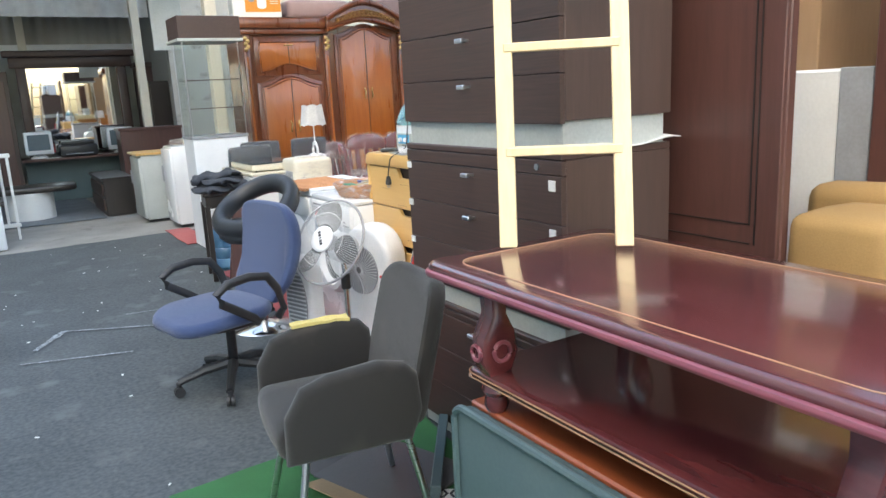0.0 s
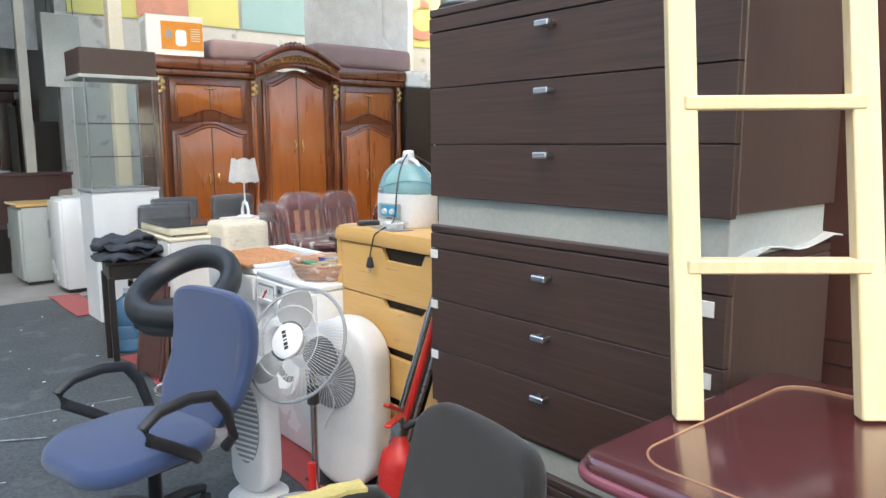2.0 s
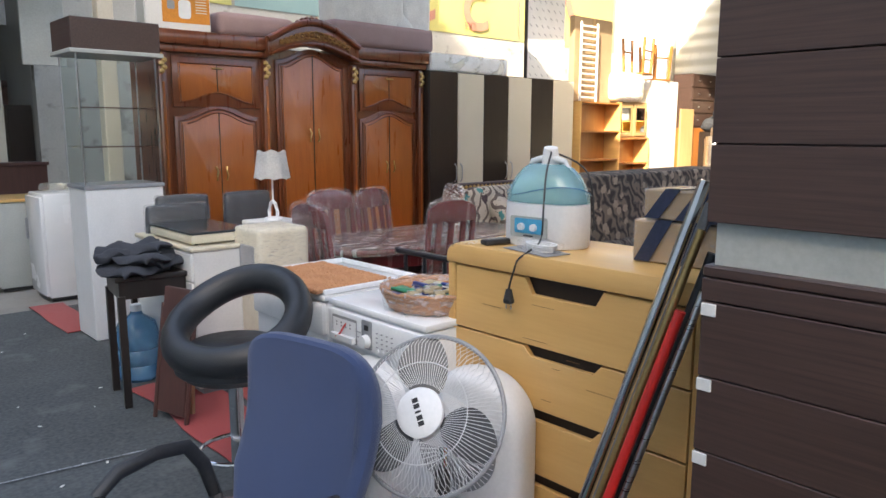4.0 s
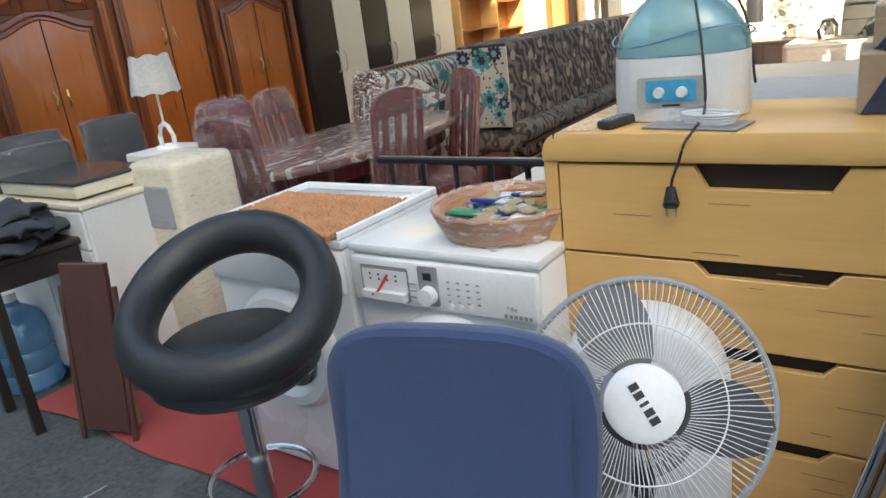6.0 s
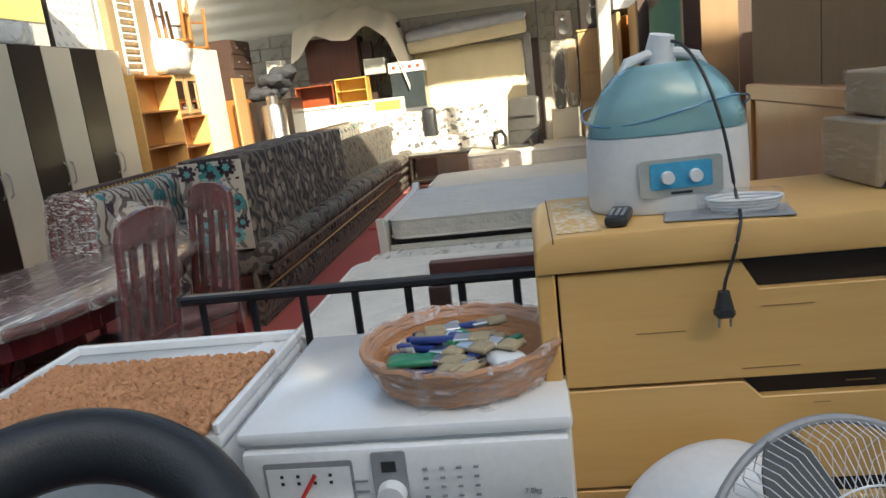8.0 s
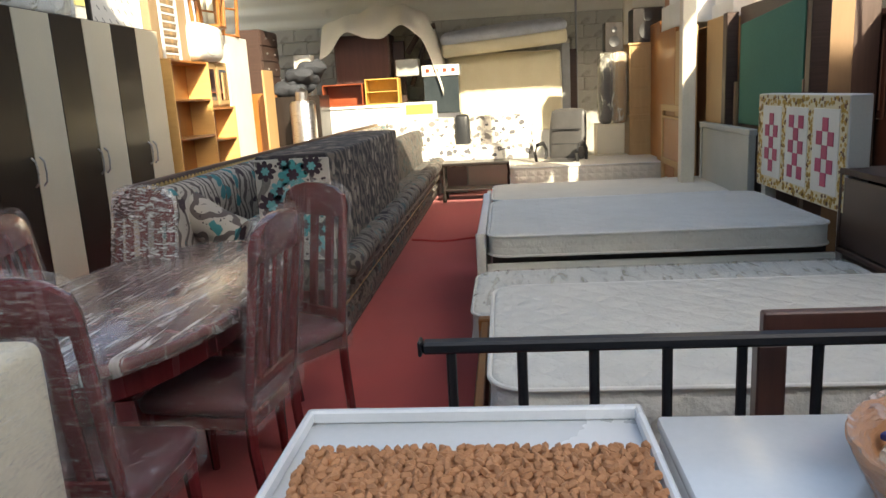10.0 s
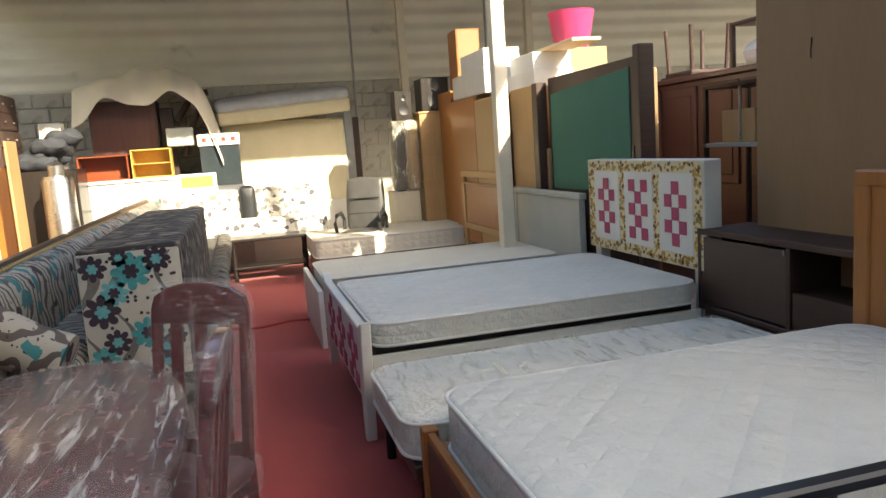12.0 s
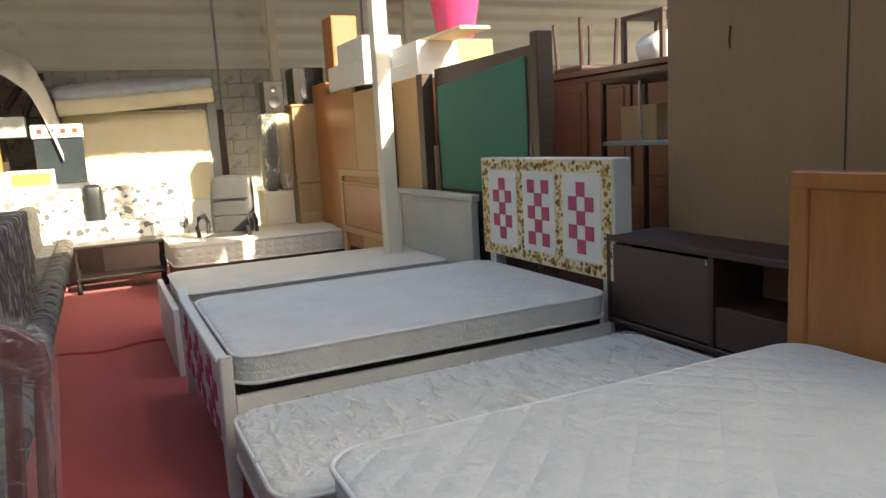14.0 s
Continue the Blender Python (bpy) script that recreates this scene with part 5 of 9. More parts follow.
def small_heater():
    t = thing("fan_heater", (1.44, 3.86, 0), "white fan heater with an oval grey grille", "heater", turn=18)
    b = slab(rounded(0.23, 0.60, 0.11, 10, -0.115, 0.02), 0.11, facing_minus_x(0.05, 0, 0), 0.03, None, 3)
    part("housing", b, M_WHITE_PLASTIC, t)
    o = [(0.085 * math.cos(2 * math.pi * k / 40), 0.30 + 0.185 * math.sin(2 * math.pi * k / 40)) for k in range(40)]
    part("grille_dish", slab(o, 0.006, facing_minus_x(-0.06, 0, 0.05)), M_GREY_PLASTIC, t, "oval grey grille")
    for k in range(15):
        z = 0.13 + 0.024 * k
        hw = 0.083 * math.sqrt(max(0.02, 1 - ((z - 0.30) / 0.19) ** 2))
        part("grille_bar", box(-0.072, -0.065, -hw, hw, 0.05 + z, 0.05 + z + 0.007, 0), M_WHITE_PLASTIC, t)
    part("base", lathe([(0, 0.03), (0.1, 0.025), (0.13, 0.0), (0, 0)], 32), M_WHITE_PLASTIC, t)


small_heater()


def extinguisher():
    t = thing("fire_extinguisher", (1.53, 2.93, 0), "red fire extinguisher with a black hose beside the chests", "extinguisher", turn=30)
    part("cylinder", lathe([(0, 0), (0.07, 0.0), (0.075, 0.02), (0.075, 0.42), (0.06, 0.48), (0.03, 0.51), (0.022, 0.54), (0, 0.54)], 32), M_RED, t)
    v = rod((0, 0, 0.53), (0, 0, 0.60), 0.022)
    part("valve", v, M_STEEL, t, "steel valve head")
    lv = box(-0.1, 0.02, -0.013, 0.013, 0.60, 0.612, 0.004)
    box(-0.12, 0.01, -0.013, 0.013, 0, 0.012, 0.004, 1, lv, pose(0, 0, 0.62, 0, 28, 0))
    part("lever", lv, M_RED, t, "red squeeze lever")
    part("hose", tube([(0, -0.02, 0.57), (0.02, -0.08, 0.60), (0.02, -0.13, 0.56), (-0.02, -0.13, 0.42), (-0.05, -0.1, 0.25), (-0.06, -0.07, 0.12)], 0.014, 10), M_BLACK_PLASTIC, t, "black rubber hose")
    part("gauge", rod((-0.03, 0, 0.575), (-0.015, 0, 0.575), 0.018), M_STEEL, t)


extinguisher()
t = thing("dustpan", (1.34, 3.22, 0), "red plastic dustpan with a long upright handle", "dustpan", turn=25)
part("pan", slab(rounded(0.22, 0.2, 0.04, 5, -0.11, 0), 0.008, pose(0, 0, 0.008, 12, 0, 90)), M_RED, t)
part("handle", tube([(-0.01, 0, 0.05), (0.02, 0, 0.2), (0.03, 0.01, 0.38)], 0.014, 8), M_RED, t)


# leaning poles between the chests
for dx, dy, top, r, mat, nm, lab in ((0.0, 0.04, 1.42, 0.016, M_CHROME, "curtain_rail", "shiny steel rail leaning between the chests"),
                                     (0.035, 0.02, 1.36, 0.013, M_GREY_PLASTIC, "pipe", "grey plastic pipe leaning between the chests"),
                                     (-0.02, -0.01, 1.30, 0.011, M_GOLD, "curtain_rail", "brass coloured rail leaning between the chests"),
                                     (-0.05, -0.05, 1.10, 0.014, M_RED, "broom_handle", "red broom handle leaning on the chests"),
                                     (0.01, -0.05, 1.24, 0.016, M_BLACK_METAL, "pipe", "dark steel pipe leaning between the chests"),
                                     (-0.03, -0.08, 1.15, 0.010, M_STEEL, "curtain_rail", "thin steel rail leaning between the chests")):
    a, b = (1.66 + dx, 3.29 + dy, 0), (1.66 + dx + 0.172 * top, 3.29 + dy - 0.25 * top, top)
    single(nm, rod(a, b, r), mat, lab, "pole")


# ---- the glossy table with its ladder ----
def display_table():
    t = thing("coffee_table", (1.02, 0.45, 0.63), "glossy mahogany table with a lower shelf and scrolled legs", "table")
    top = slab(rounded(0.68, 1.32, 0.05, 5, -0.01, -0.02), 0.035, pose(0, 0, 0.36), 0.015, None, 3)
    part("tabletop", top, M_MAHOG, t)
    part("edge_band", slab(rounded(0.70, 1.34, 0.06, 5, -0.02, -0.03), 0.02, pose(0, 0, 0.355), 0.009, None, 2), M_MAHOG_EDGE, t, "pinkish-red rounded edge")
    o = rounded(0.56, 1.18, 0.07, 8, 0.05, 0.05)
    part("inlay", tube([(x, y, 0.3952) for x, y in o], 0.0018, 6, True), M_INLAY, t, "pale inlaid line")
    part("shelf", slab(rounded(0.60, 1.12, 0.04, 5, 0.04, 0.06), 0.03, pose(0, 0, 0.08), 0.01), M_MAHOG, t)
    for k in range(2):
        part("shelf_moulding", tube([(x, y, 0.087 + 0.012 * k) for x, y in rounded(0.606, 1.126, 0.043, 5, 0.037, 0.057)], 0.002, 6, True), M_INLAY, t, "pale moulding line")
    for x in (0.05, 0.56):
        for y in (0.08, 1.06):
            o = [(-0.035, 0), (0.035, 0), (0.06, 0.06), (0.05, 0.12), (0.025, 0.17), (0.03, 0.27), (-0.03, 0.27), (-0.025, 0.17), (-0.055, 0.11), (-0.06, 0.05)]
            lg = part("leg", slab(o, 0.06, Matrix(((1, 0, 0, x + 0.03), (0, 0, 1, y), (0, 1, 0, 0.105), (0, 0, 0, 1))), 0.012, None, 2), M_MAHOG, t)
            for dy in (0.06, -0.004):
                part("rosette", tube([(x + 0.03 + 0.026 * math.cos(a), y + dy, 0.175 + 0.026 * math.sin(a)) for a in [2 * math.pi * k / 24 for k in range(24)]], 0.006, 8, True), M_MAHOG_EDGE, lg, "carved ring")
            part("rosette", tube([(x - 0.03, y + 0.03 + 0.02 * math.cos(a), 0.175 + 0.02 * math.sin(a)) for a in [2 * math.pi * k / 24 for k in range(24)]], 0.006, 8, True), M_MAHOG_EDGE, lg, "carved ring")
            part("foot", lathe([(0, 0), (0.028, 0), (0.035, 0.02), (0.03, 0.045), (0.04, 0.06), (0.035, 0.08), (0, 0.08)], 20, None, (x + 0.03, y + 0.03, 0)), M_MAHOG, lg, "turned bun foot")


display_table()
t = thing("low_cabinet", (1.05, 0.2, 0), "low orange-brown cabinet with a grey-green panel end, under the table", "cabinet")
part("body", box(0.05, 0.62, 0.02, 1.42, 0.02, 0.615, 0.006), M_RED_WOOD, t)
part("top", box(0.03, 0.64, 0.0, 1.44, 0.60, 0.628, 0.006), M_RED_WOOD, t)
part("panel", slab(rounded(1.48, 0.62, 0.05, 6, 0, 0), 0.04, facing_minus_x(0.03, 1.46, 0.0), 0.012, None, 2), M_TEAL_BOARD, t, "grey-green upholstered panel with a rolled edge")
part("panel_piping", tube([(-0.012, 1.46 - x, y) for x, y in rounded(1.48, 0.62, 0.05, 6, 0, 0)], 0.012, 8, True), M_TEAL_BOARD, t, "rolled grey-green edge")


def ladder():
    t = thing("wooden_ladder", (0, 0, 0), "raw pine ladder standing on the glossy table", "ladder")
    a0, a1 = Vector((1.280, 1.705, 1.028)), Vector((1.415, 1.880, 2.30))
    b0, b1 = Vector((1.528, 1.488, 1.028)), Vector((1.660, 1.665, 2.30))

    def bar(p, q, w, d):
        p, q = Vector(p), Vector(q)
        L = (q - p).length
        return box(-w / 2, w / 2, -d / 2, d / 2, 0, L, 0.003, 1, None, Matrix.Translation(p) @ (q - p).to_track_quat("Z", "Y").to_matrix().to_4x4())
    for p, q in ((a0, a1), (b0, b1)):
        d = q - p
        L = d.length
        ang = math.degrees(math.atan2(b0.y - a0.y, b0.x - a0.x))
        sh = Matrix.Translation(p) @ Matrix(((1, 0, d.x / d.z, 0), (0, 1, d.y / d.z, 0), (0, 0, 1, 0), (0, 0, 0, 1))) @ pose(0, 0, 0, 0, 0, ang)
        part("stile", box(-0.025, 0.025, -0.016, 0.016, 0, d.z, 0.003, 1, None, sh), M_PINE, t)
    for z in (0.272, 0.565, 0.858, 1.15):
        p, q = a0 + (a1 - a0) * z / 1.272, b0 + (b1 - b0) * z / 1.272
        part("rung", bar(p, q, 0.042, 0.026), M_PINE, t)


ladder()

# tall mahogany wardrobe behind the stacked chests
t = thing("wardrobe", (2.14, 1.42, 0), "plain red-brown wooden wardrobe with grooved door panels", "wardrobe")
part("body", box(0.02, 0.06, 0, 0.48, 0, 2.35, 0.005), M_REDBROWN, t)
part("door", box(0, 0.021, 0.003, 0.477, 0.05, 2.33, 0.003), M_REDBROWN, t)
for y0, y1, z0, z1 in ((0.1, 0.105, 1.0, 2.25), (0.1, 0.47, 0.995, 1.0), (0.1, 0.47, 0.93, 0.935), (0.08, 0.085, 0.93, 2.28)):
    part("groove", box(-0.003, 0.002, y0, y1, z0, z1, 0), M_BLACK_WOOD, t)
t = thing("tall_cabinet", (2.72, 1.46, 0), "white and grey metal cabinet standing in the back", "cabinet")
part("body", box(0, 0.5, 0, 0.56, 0, 1.49, 0.01), M_WHITE_PAINT, t)
part("side", box(-0.004, 0.5, -0.004, 0.12, 0, 1.493, 0.004), M_GREY_PLASTIC, t, "grey metal side")
t = thing("headboard", (3.35, 1.45, 1.2), "red-brown panelled headboard in sunlight", "headboard", turn=90)
part("panel", box(-0.3, 1.0, 0, 0.05, 0, 0.75, 0.01), M_REDBROWN, t)
part("post", box(-0.36, -0.3, -0.02, 0.07, -1.2, 0.85, 0.01), M_REDBROWN, t)
part("post", box(1.0, 1.06, -0.02, 0.07, -1.2, 0.85, 0.01), M_REDBROWN, t)
t = thing("wardrobe", (2.72, 1.2, 0), "dark brown wardrobe with sliding door", "wardrobe")
part("body", box(-0.02, 0.5, -0.9, 0.25, 0, 2.2, 0.006), M_REDBROWN, t)
part("handle", box(-0.032, -0.02, 0.10, 0.15, 1.22, 1.235, 0.003), M_STEEL, t)


def sofa_tan(at, turn):
    t = thing("sofa", at, "tan fabric sofa with a rounded arm, stored behind the table", "sofa", turn=turn)
    part("seat", cushion(-0.3, 0.4, -0.5, 0.5, 0.2, 0.5, 0.06), M_TAN_SOFA, t)
    part("backrest", cushion(0.14, 0.31, -0.55, 0.95, 0.2, 0.82, 0.05), M_TAN_SOFA, t)
    part("armrest", cushion(-0.20, 0.16, 0.48, 0.80, 0.1, 0.77, 0.04), M_TAN_SOFA, t)
    part("armrest", cushion(-0.32, 0.45, -0.68, -0.48, 0.1, 0.72, 0.07), M_TAN_SOFA, t)
    part("base", box(-0.3, 0.45, -0.6, 0.6, 0.02, 0.2, 0.01), M_TAN_SOFA, t)


sofa_tan((2.38, 0.62, 0.27), 0)
single("pallet", box(2.1, 2.7, 0.05, 1.2, 0, 0.285, 0.01), M_PLY, "low wooden stand under the sofa", "stand")
bm = sheet(1.62, 2.1, 1.83, 2.0, 1.275, 10, 6, lambda x, y, z: (x, y - 0.05, z + 0.03 * noise.noise(Vector((x * 9, y * 9, 0)))), 0.004)
single("patterned_cloth", bm, M_WHITE_PAINT, "white printed cloth tucked between stacked chests", "cloth")


# kettle and white panel on top of the stack
def kettle():
    t = thing("kettle", (1.69, 2.765, 1.92), "brushed steel electric kettle with a black handle", "kettle", turn=90)
    part("body", lathe([(0, 0.025), (0.082, 0.025), (0.083, 0.05), (0.068, 0.19), (0.06, 0.215), (0, 0.225)], 36), M_STEEL, t)
    part("base", lathe([(0, 0), (0.085, 0), (0.088, 0.02), (0.082, 0.026), (0, 0.026)], 36), M_BLACK_PLASTIC, t)
    part("handle", tube([(0.06, 0, 0.2), (0.1, 0, 0.215), (0.125, 0, 0.17), (0.122, 0, 0.09), (0.105, 0, 0.04), (0.08, 0, 0.03)], 0.012, 10), M_BLACK_PLASTIC, t)
    part("lid", lathe([(0.06, 0.215), (0.05, 0.232), (0, 0.238)], 30), M_BLACK_PLASTIC, t)


kettle()
t = thing("microwave_oven", (1.66, 1.9, 1.92), "white metal microwave oven on the stacked chests", "microwave")
part("body", box(0, 0.34, 0, 0.56, 0.008, 0.30, 0.008), M_ENAMEL, t)
part("door", box(-0.015, 0.0, 0.13, 0.555, 0.015, 0.295, 0.006), M_WHITE_PLASTIC, t)


# ---- beds ----
def mattress(name, x0, x1, y0, y1, z0, z1, mat, label, r=0.04, corner=0.12):
    out = rounded(x1 - x0, y1 - y0, corner, 8, 0, 0)
    t = thing(name, (x0, y0, z0), label, "mattress")
    h = z1 - z0
    bm = slab(out, h, None, r * 0.6, None, 3)
    bmesh.ops.triangulate(bm, faces=[f for f in bm.faces if len(f.verts) > 8])
    part("core", bm, mat, t)
    for z in (0.012, h - 0.012):
        part("piping", tube([(x, y, z) for x, y in rounded(x1 - x0 + 0.006, y1 - y0 + 0.006, corner, 8, -0.003, -0.003)], 0.008, 8, True), M_WHITE_PAINT, t, "white corded edge")
    return t


# nearest bed: wooden frame with a black metal rail beside it
mattress("mattress", 2.98, 4.08, 2.96, 4.84, 0.43, 0.642, M_MATTRESS, "thick grey-white quilted mattress on a wooden bed frame")
t = thing("wooden_bed", (2.93, 2.95, 0), "orange-brown wooden bed frame with square legs", "bed")
part("side_rail", box(0.0, 0.03, 0.05, 1.92, 0.24, 0.42, 0.004), M_ORANGE_WOOD, t)
part("side_rail", box(1.16, 1.19, 0.05, 1.92, 0.24, 0.42, 0.004), M_ORANGE_WOOD, t)
part("footboard", box(0.0, 1.17, 1.92, 1.95, 0.12, 0.48, 0.004), M_ORANGE_WOOD, t)
part("footboard_face", box(0.05, 1.13, 1.95, 1.956, 0.16, 0.45, 0.002), M_WENGE, t, "dark inner face of the footboard")
part("slat_base", box(0.03, 1.16, 0.05, 1.91, 0.36, 0.425, 0.004), M_PLY, t)
for x, y in ((0, 1.905), (1.14, 1.905), (0, 0), (1.14, 0)):
    part("leg", box(x, x + 0.06, y, y + 0.06, 0, 0.49, 0.005), M_ORANGE_WOOD, t)
t = thing("headboard", (2.9, 2.9, 0), "glossy orange-brown panelled wooden headboard", "headboard")
part("panel", box(0.1, 1.22, 0, 0.04, 0.4, 1.25, 0.006), M_ORANGE_WOOD, t)
part("top_rail", box(0.0, 1.22, -0.012, 0.052, 1.22, 1.29, 0.008), M_ORANGE_WOOD, t)
part("stile", box(1.14, 1.22, -0.012, 0.052, 0, 1.23, 0.006), M_ORANGE_WOOD, t)
part("stile", box(0.0, 0.08, -0.012, 0.052, 0, 1.23, 0.006), M_ORANGE_WOOD, t)
# black metal bed end
t = thing("metal_bed_end", (2.51, 3.1, 0), "black metal bed end with square top rail and thin uprights", "bed end")
part("top_rail", box(-0.018, 0.018, 0, 1.86, 0.920, 0.946, 0.006), M_BLACK_METAL, t)
part("rail_cap", box(-0.019, 0.019, 1.86, 1.868, 0.916, 0.950, 0.003), M_BLACK_METAL, t)
part("lower_rail", box(-0.012, 0.012, 0.02, 1.84, 0.22, 0.25, 0.004), M_BLACK_METAL, t)
for k in range(13):
    part("upright", rod((0, 1.80 - 0.148 * k, 0.0 if k in (0, 12) else 0.24), (0, 1.80 - 0.148 * k, 0.92), 0.011, None, 10), M_BLACK_METAL, t)
t = thing("bed_rail", (2.56, 3.2, 0), "dark red-brown wooden bed rail on edge behind the machines", "bed rail")
part("rail", box(0, 0.03, 0, 1.05, 0.90, 0.97, 0.004), M_REDBROWN, t)
part("post", box(0, 0.04, 0.1, 0.16, 0, 0.9, 0.004), M_REDBROWN, t)
part("post", box(0, 0.04, 1.0, 1.06, 0, 0.9, 0.004), M_REDBROWN, t)
# film-wrapped low mattress
t = mattress("wrapped_mattress", 4.20, 5.02, 2.98, 4.95, 0.31, 0.47, M_MATTRESS, "thin mattress wrapped in crinkled clear film")
bm = slab(rounded(0.84, 1.99, 0.12, 8, -0.01, -0.01), 0.18, pose(0, 0, -0.01), 0.03, None, 3)
bmesh.ops.triangulate(bm, faces=[f for f in bm.faces if len(f.verts) > 8])
bmesh.ops.subdivide_edges(bm, edges=[e for e in bm.edges if e.calc_length() > 0.1], cuts=3)
part("film", crumple(bm, 0.012, 9), M_FILM_LIGHT, t, "crinkled clear film")
t = thing("low_bed", (4.19, 3.0, 0), "dark metal bed base with black legs", "bed")
part("frame", box(0, 0.84, 0.03, 1.93, 0.24, 0.305, 0.006), M_WENGE, t)
for x, y in ((0.04, 1.88), (0.78, 1.88), (0.04, 0.1), (0.78, 0.1)):
    part("leg", rod((x, y, 0), (x, y, 0.25), 0.025), M_BLACK_METAL, t)


M_ROSE = material("rose_pink_paint", (0.46, 0.065, 0.15), 0.6, 0, (0.38, 0.05, 0.12), 6, 0.4, bump=0.1)
M_MOSAIC = material("yellow_mosaic_border", (0.70, 0.62, 0.42), 0.6, 0, (0.70, 0.62, 0.42), 5, 0.4, bump=0.1)
M_TESSERA = material("mustard_tessera", (0.60, 0.36, 0.06), 0.5, bump=0.05)
M_TESSERA_DARK = material("dark_tessera", (0.20, 0.09, 0.04), 0.5, bump=0.05)
# checked headboard and white bed
t = thing("headboard", (5.20, 2.80, 0), "white headboard with pink checked panels and a yellow mosaic border", "headboard")
part("board", box(0, 1.42, 0.0, 0.12, 0.68, 1.33, 0.006), M_WHITE_PAINT, t)
part("border", box(0.01, 1.41, 0.119, 0.124, 0.685, 1.325, 0.001), M_MOSAIC, t, "mosaic border")
part("leg", box(0.05, 0.13, 0.02, 0.1, 0, 0.68, 0.004), M_WHITE_PAINT, t)
part("leg", box(1.30, 1.38, 0.02, 0.1, 0, 0.68, 0.004), M_WHITE_PAINT, t)
for k in range(3):
    x0 = 0.10 + 0.43 * k
    p = part("panel", box(x0, x0 + 0.35, 0.123, 0.128, 0.76, 1.25, 0.003), M_WHITE_PAINT, t, "white inset panel")
    for c in range(3):
        for r in range(5):
            if (c + r) % 2 == (0 if k == 1 else 1):
                xx, zz = x0 + 0.06 + 0.077 * c, 0.80 + 0.08 * r
                part("square", box(xx, xx + 0.077, 0.127, 0.132, zz, zz + 0.08, 0.001), M_ROSE, p, "rose pink square")
rs = random.Random(5)
for mat, n in ((M_TESSERA, 420), (M_TESSERA_DARK, 130)):
    bm = bmesh.new()
    i = 0
    while i < n:
        x, z = rs.uniform(0.02, 1.40), rs.uniform(0.695, 1.315)
        inside = any(0.09 + 0.43 * k < x < 0.46 + 0.43 * k and 0.75 < z < 1.26 for k in range(3))
        if inside:
            continue
        s = rs.uniform(0.006, 0.011)
        box(-s, s, -0.002, 0.002, -s, s, 0, 1, bm, pose(x, 0.1245, z, 0, rs.uniform(0, 90), 0))
        i += 1
    tagged(part("tesserae", bm, mat, t, "small mustard and brown mosaic chips"), kind="stuff")
t = thing("white_bed", (5.16, 2.95, 0), "white painted bed frame with a pink checked footboard", "bed")
part("side_rail", box(0.04, 0.07, 0, 1.95, 0.29, 0.465, 0.004), M_WHITE_PAINT, t)
part("side_rail", box(1.40, 1.43, 0, 1.95, 0.29, 0.465, 0.004), M_WHITE_PAINT, t)
# base is black to paint the shade between mattress and rails
part("slat_base", box(0.10, 1.38, 0.03, 1.92, 0.42, 0.498, 0), M_BLACK_WOOD, t, "bed base coloured dark for the shaded gap under the mattress")
o = [(0.06, 0), (0.12, 0), (0.13, 0.24), (1.50, 0.24), (1.56, 0), (1.62, 0), (1.64, 0.665), (1.58, 0.66), (1.52, 0.625), (0.06, 0.625), (0.0, 0.66), (-0.03, 0.66)]
part("footboard", slab(o, 0.055, Matrix(((1, 0, 0, 0), (0, 0, 1, 1.955), (0, 1, 0, 0), (0, 0, 0, 1))), 0.006, None, 1), M_WHITE_PAINT, t)
for k in range(3):
    for c in range(3):
        for r in range(4):
            if (c + r) % 2 == 0:
                x0 = 0.14 + 0.45 * k + 0.105 * c
                part("pink_square", box(x0, x0 + 0.105, 2.008, 2.016, 0.27 + 0.08 * r, 0.35 + 0.08 * r, 0.001), M_ROSE, t, "rose pink square")
mattress("mattress", 5.18, 6.55, 2.97, 4.89, 0.502, 0.642, M_MATTRESS, "grey-white quilted mattress on the white bed")
mattress("mattress", 7.22, 8.25, 2.78, 4.90, 0.38, 0.55, M_MATTRESS_WARM, "ivory mattress with diamond quilting")
single("box_bed", box(7.24, 8.22, 2.95, 4.86, 0.0, 0.376, 0.01), M_WHITE_PAINT, "low white box bed base", "bed")
single("bed_end", box(7.15, 8.45, 4.93, 4.97, 0, 0.47, 0.006), M_WHITE_PAINT, "plain white low footboard", "footboard")
mattress("mattress", 9.80, 11.0, 2.55, 4.72, 0.33, 0.55, M_MATTRESS_WARM, "thick ivory mattress partly in sunlight")
single("box_bed", box(9.85, 10.95, 2.6, 4.68, 0.0, 0.325, 0.01), M_PLY, "brown box bed base", "bed")

# TV stand, boards behind the beds
M_ESPRESSO = wood("espresso_laminate", (0.050, 0.022, 0.016), (0.024, 0.010, 0.008), 0.55, (1, 12, 12), 2, 0.0)
t = thing("tv_stand", (4.10, 2.55, 0.0), "dark wenge television stand with open shelves and a glass door", "tv stand")
part("top", box(0, 1.16, 0, 0.38, 0.90, 0.935, 0.004), M_ESPRESSO, t)
part("bottom", box(0, 1.16, 0, 0.38, 0.46, 0.49, 0.004), M_WENGE, t)
for x in (0.0, 0.42, 1.13):
    part("side_panel", box(x, x + 0.03, 0.002, 0.378, 0.49, 0.90, 0.003), M_ESPRESSO, t)
part("back", box(0.03, 1.13, 0.0, 0.015, 0.49, 0.9, 0), M_WENGE, t)
part("shelf", box(0.03, 0.42, 0.01, 0.36, 0.66, 0.68, 0.002), M_ESPRESSO, t)
part("shelf", box(0.45, 1.13, 0.01, 0.36, 0.70, 0.72, 0.002), M_ESPRESSO, t)
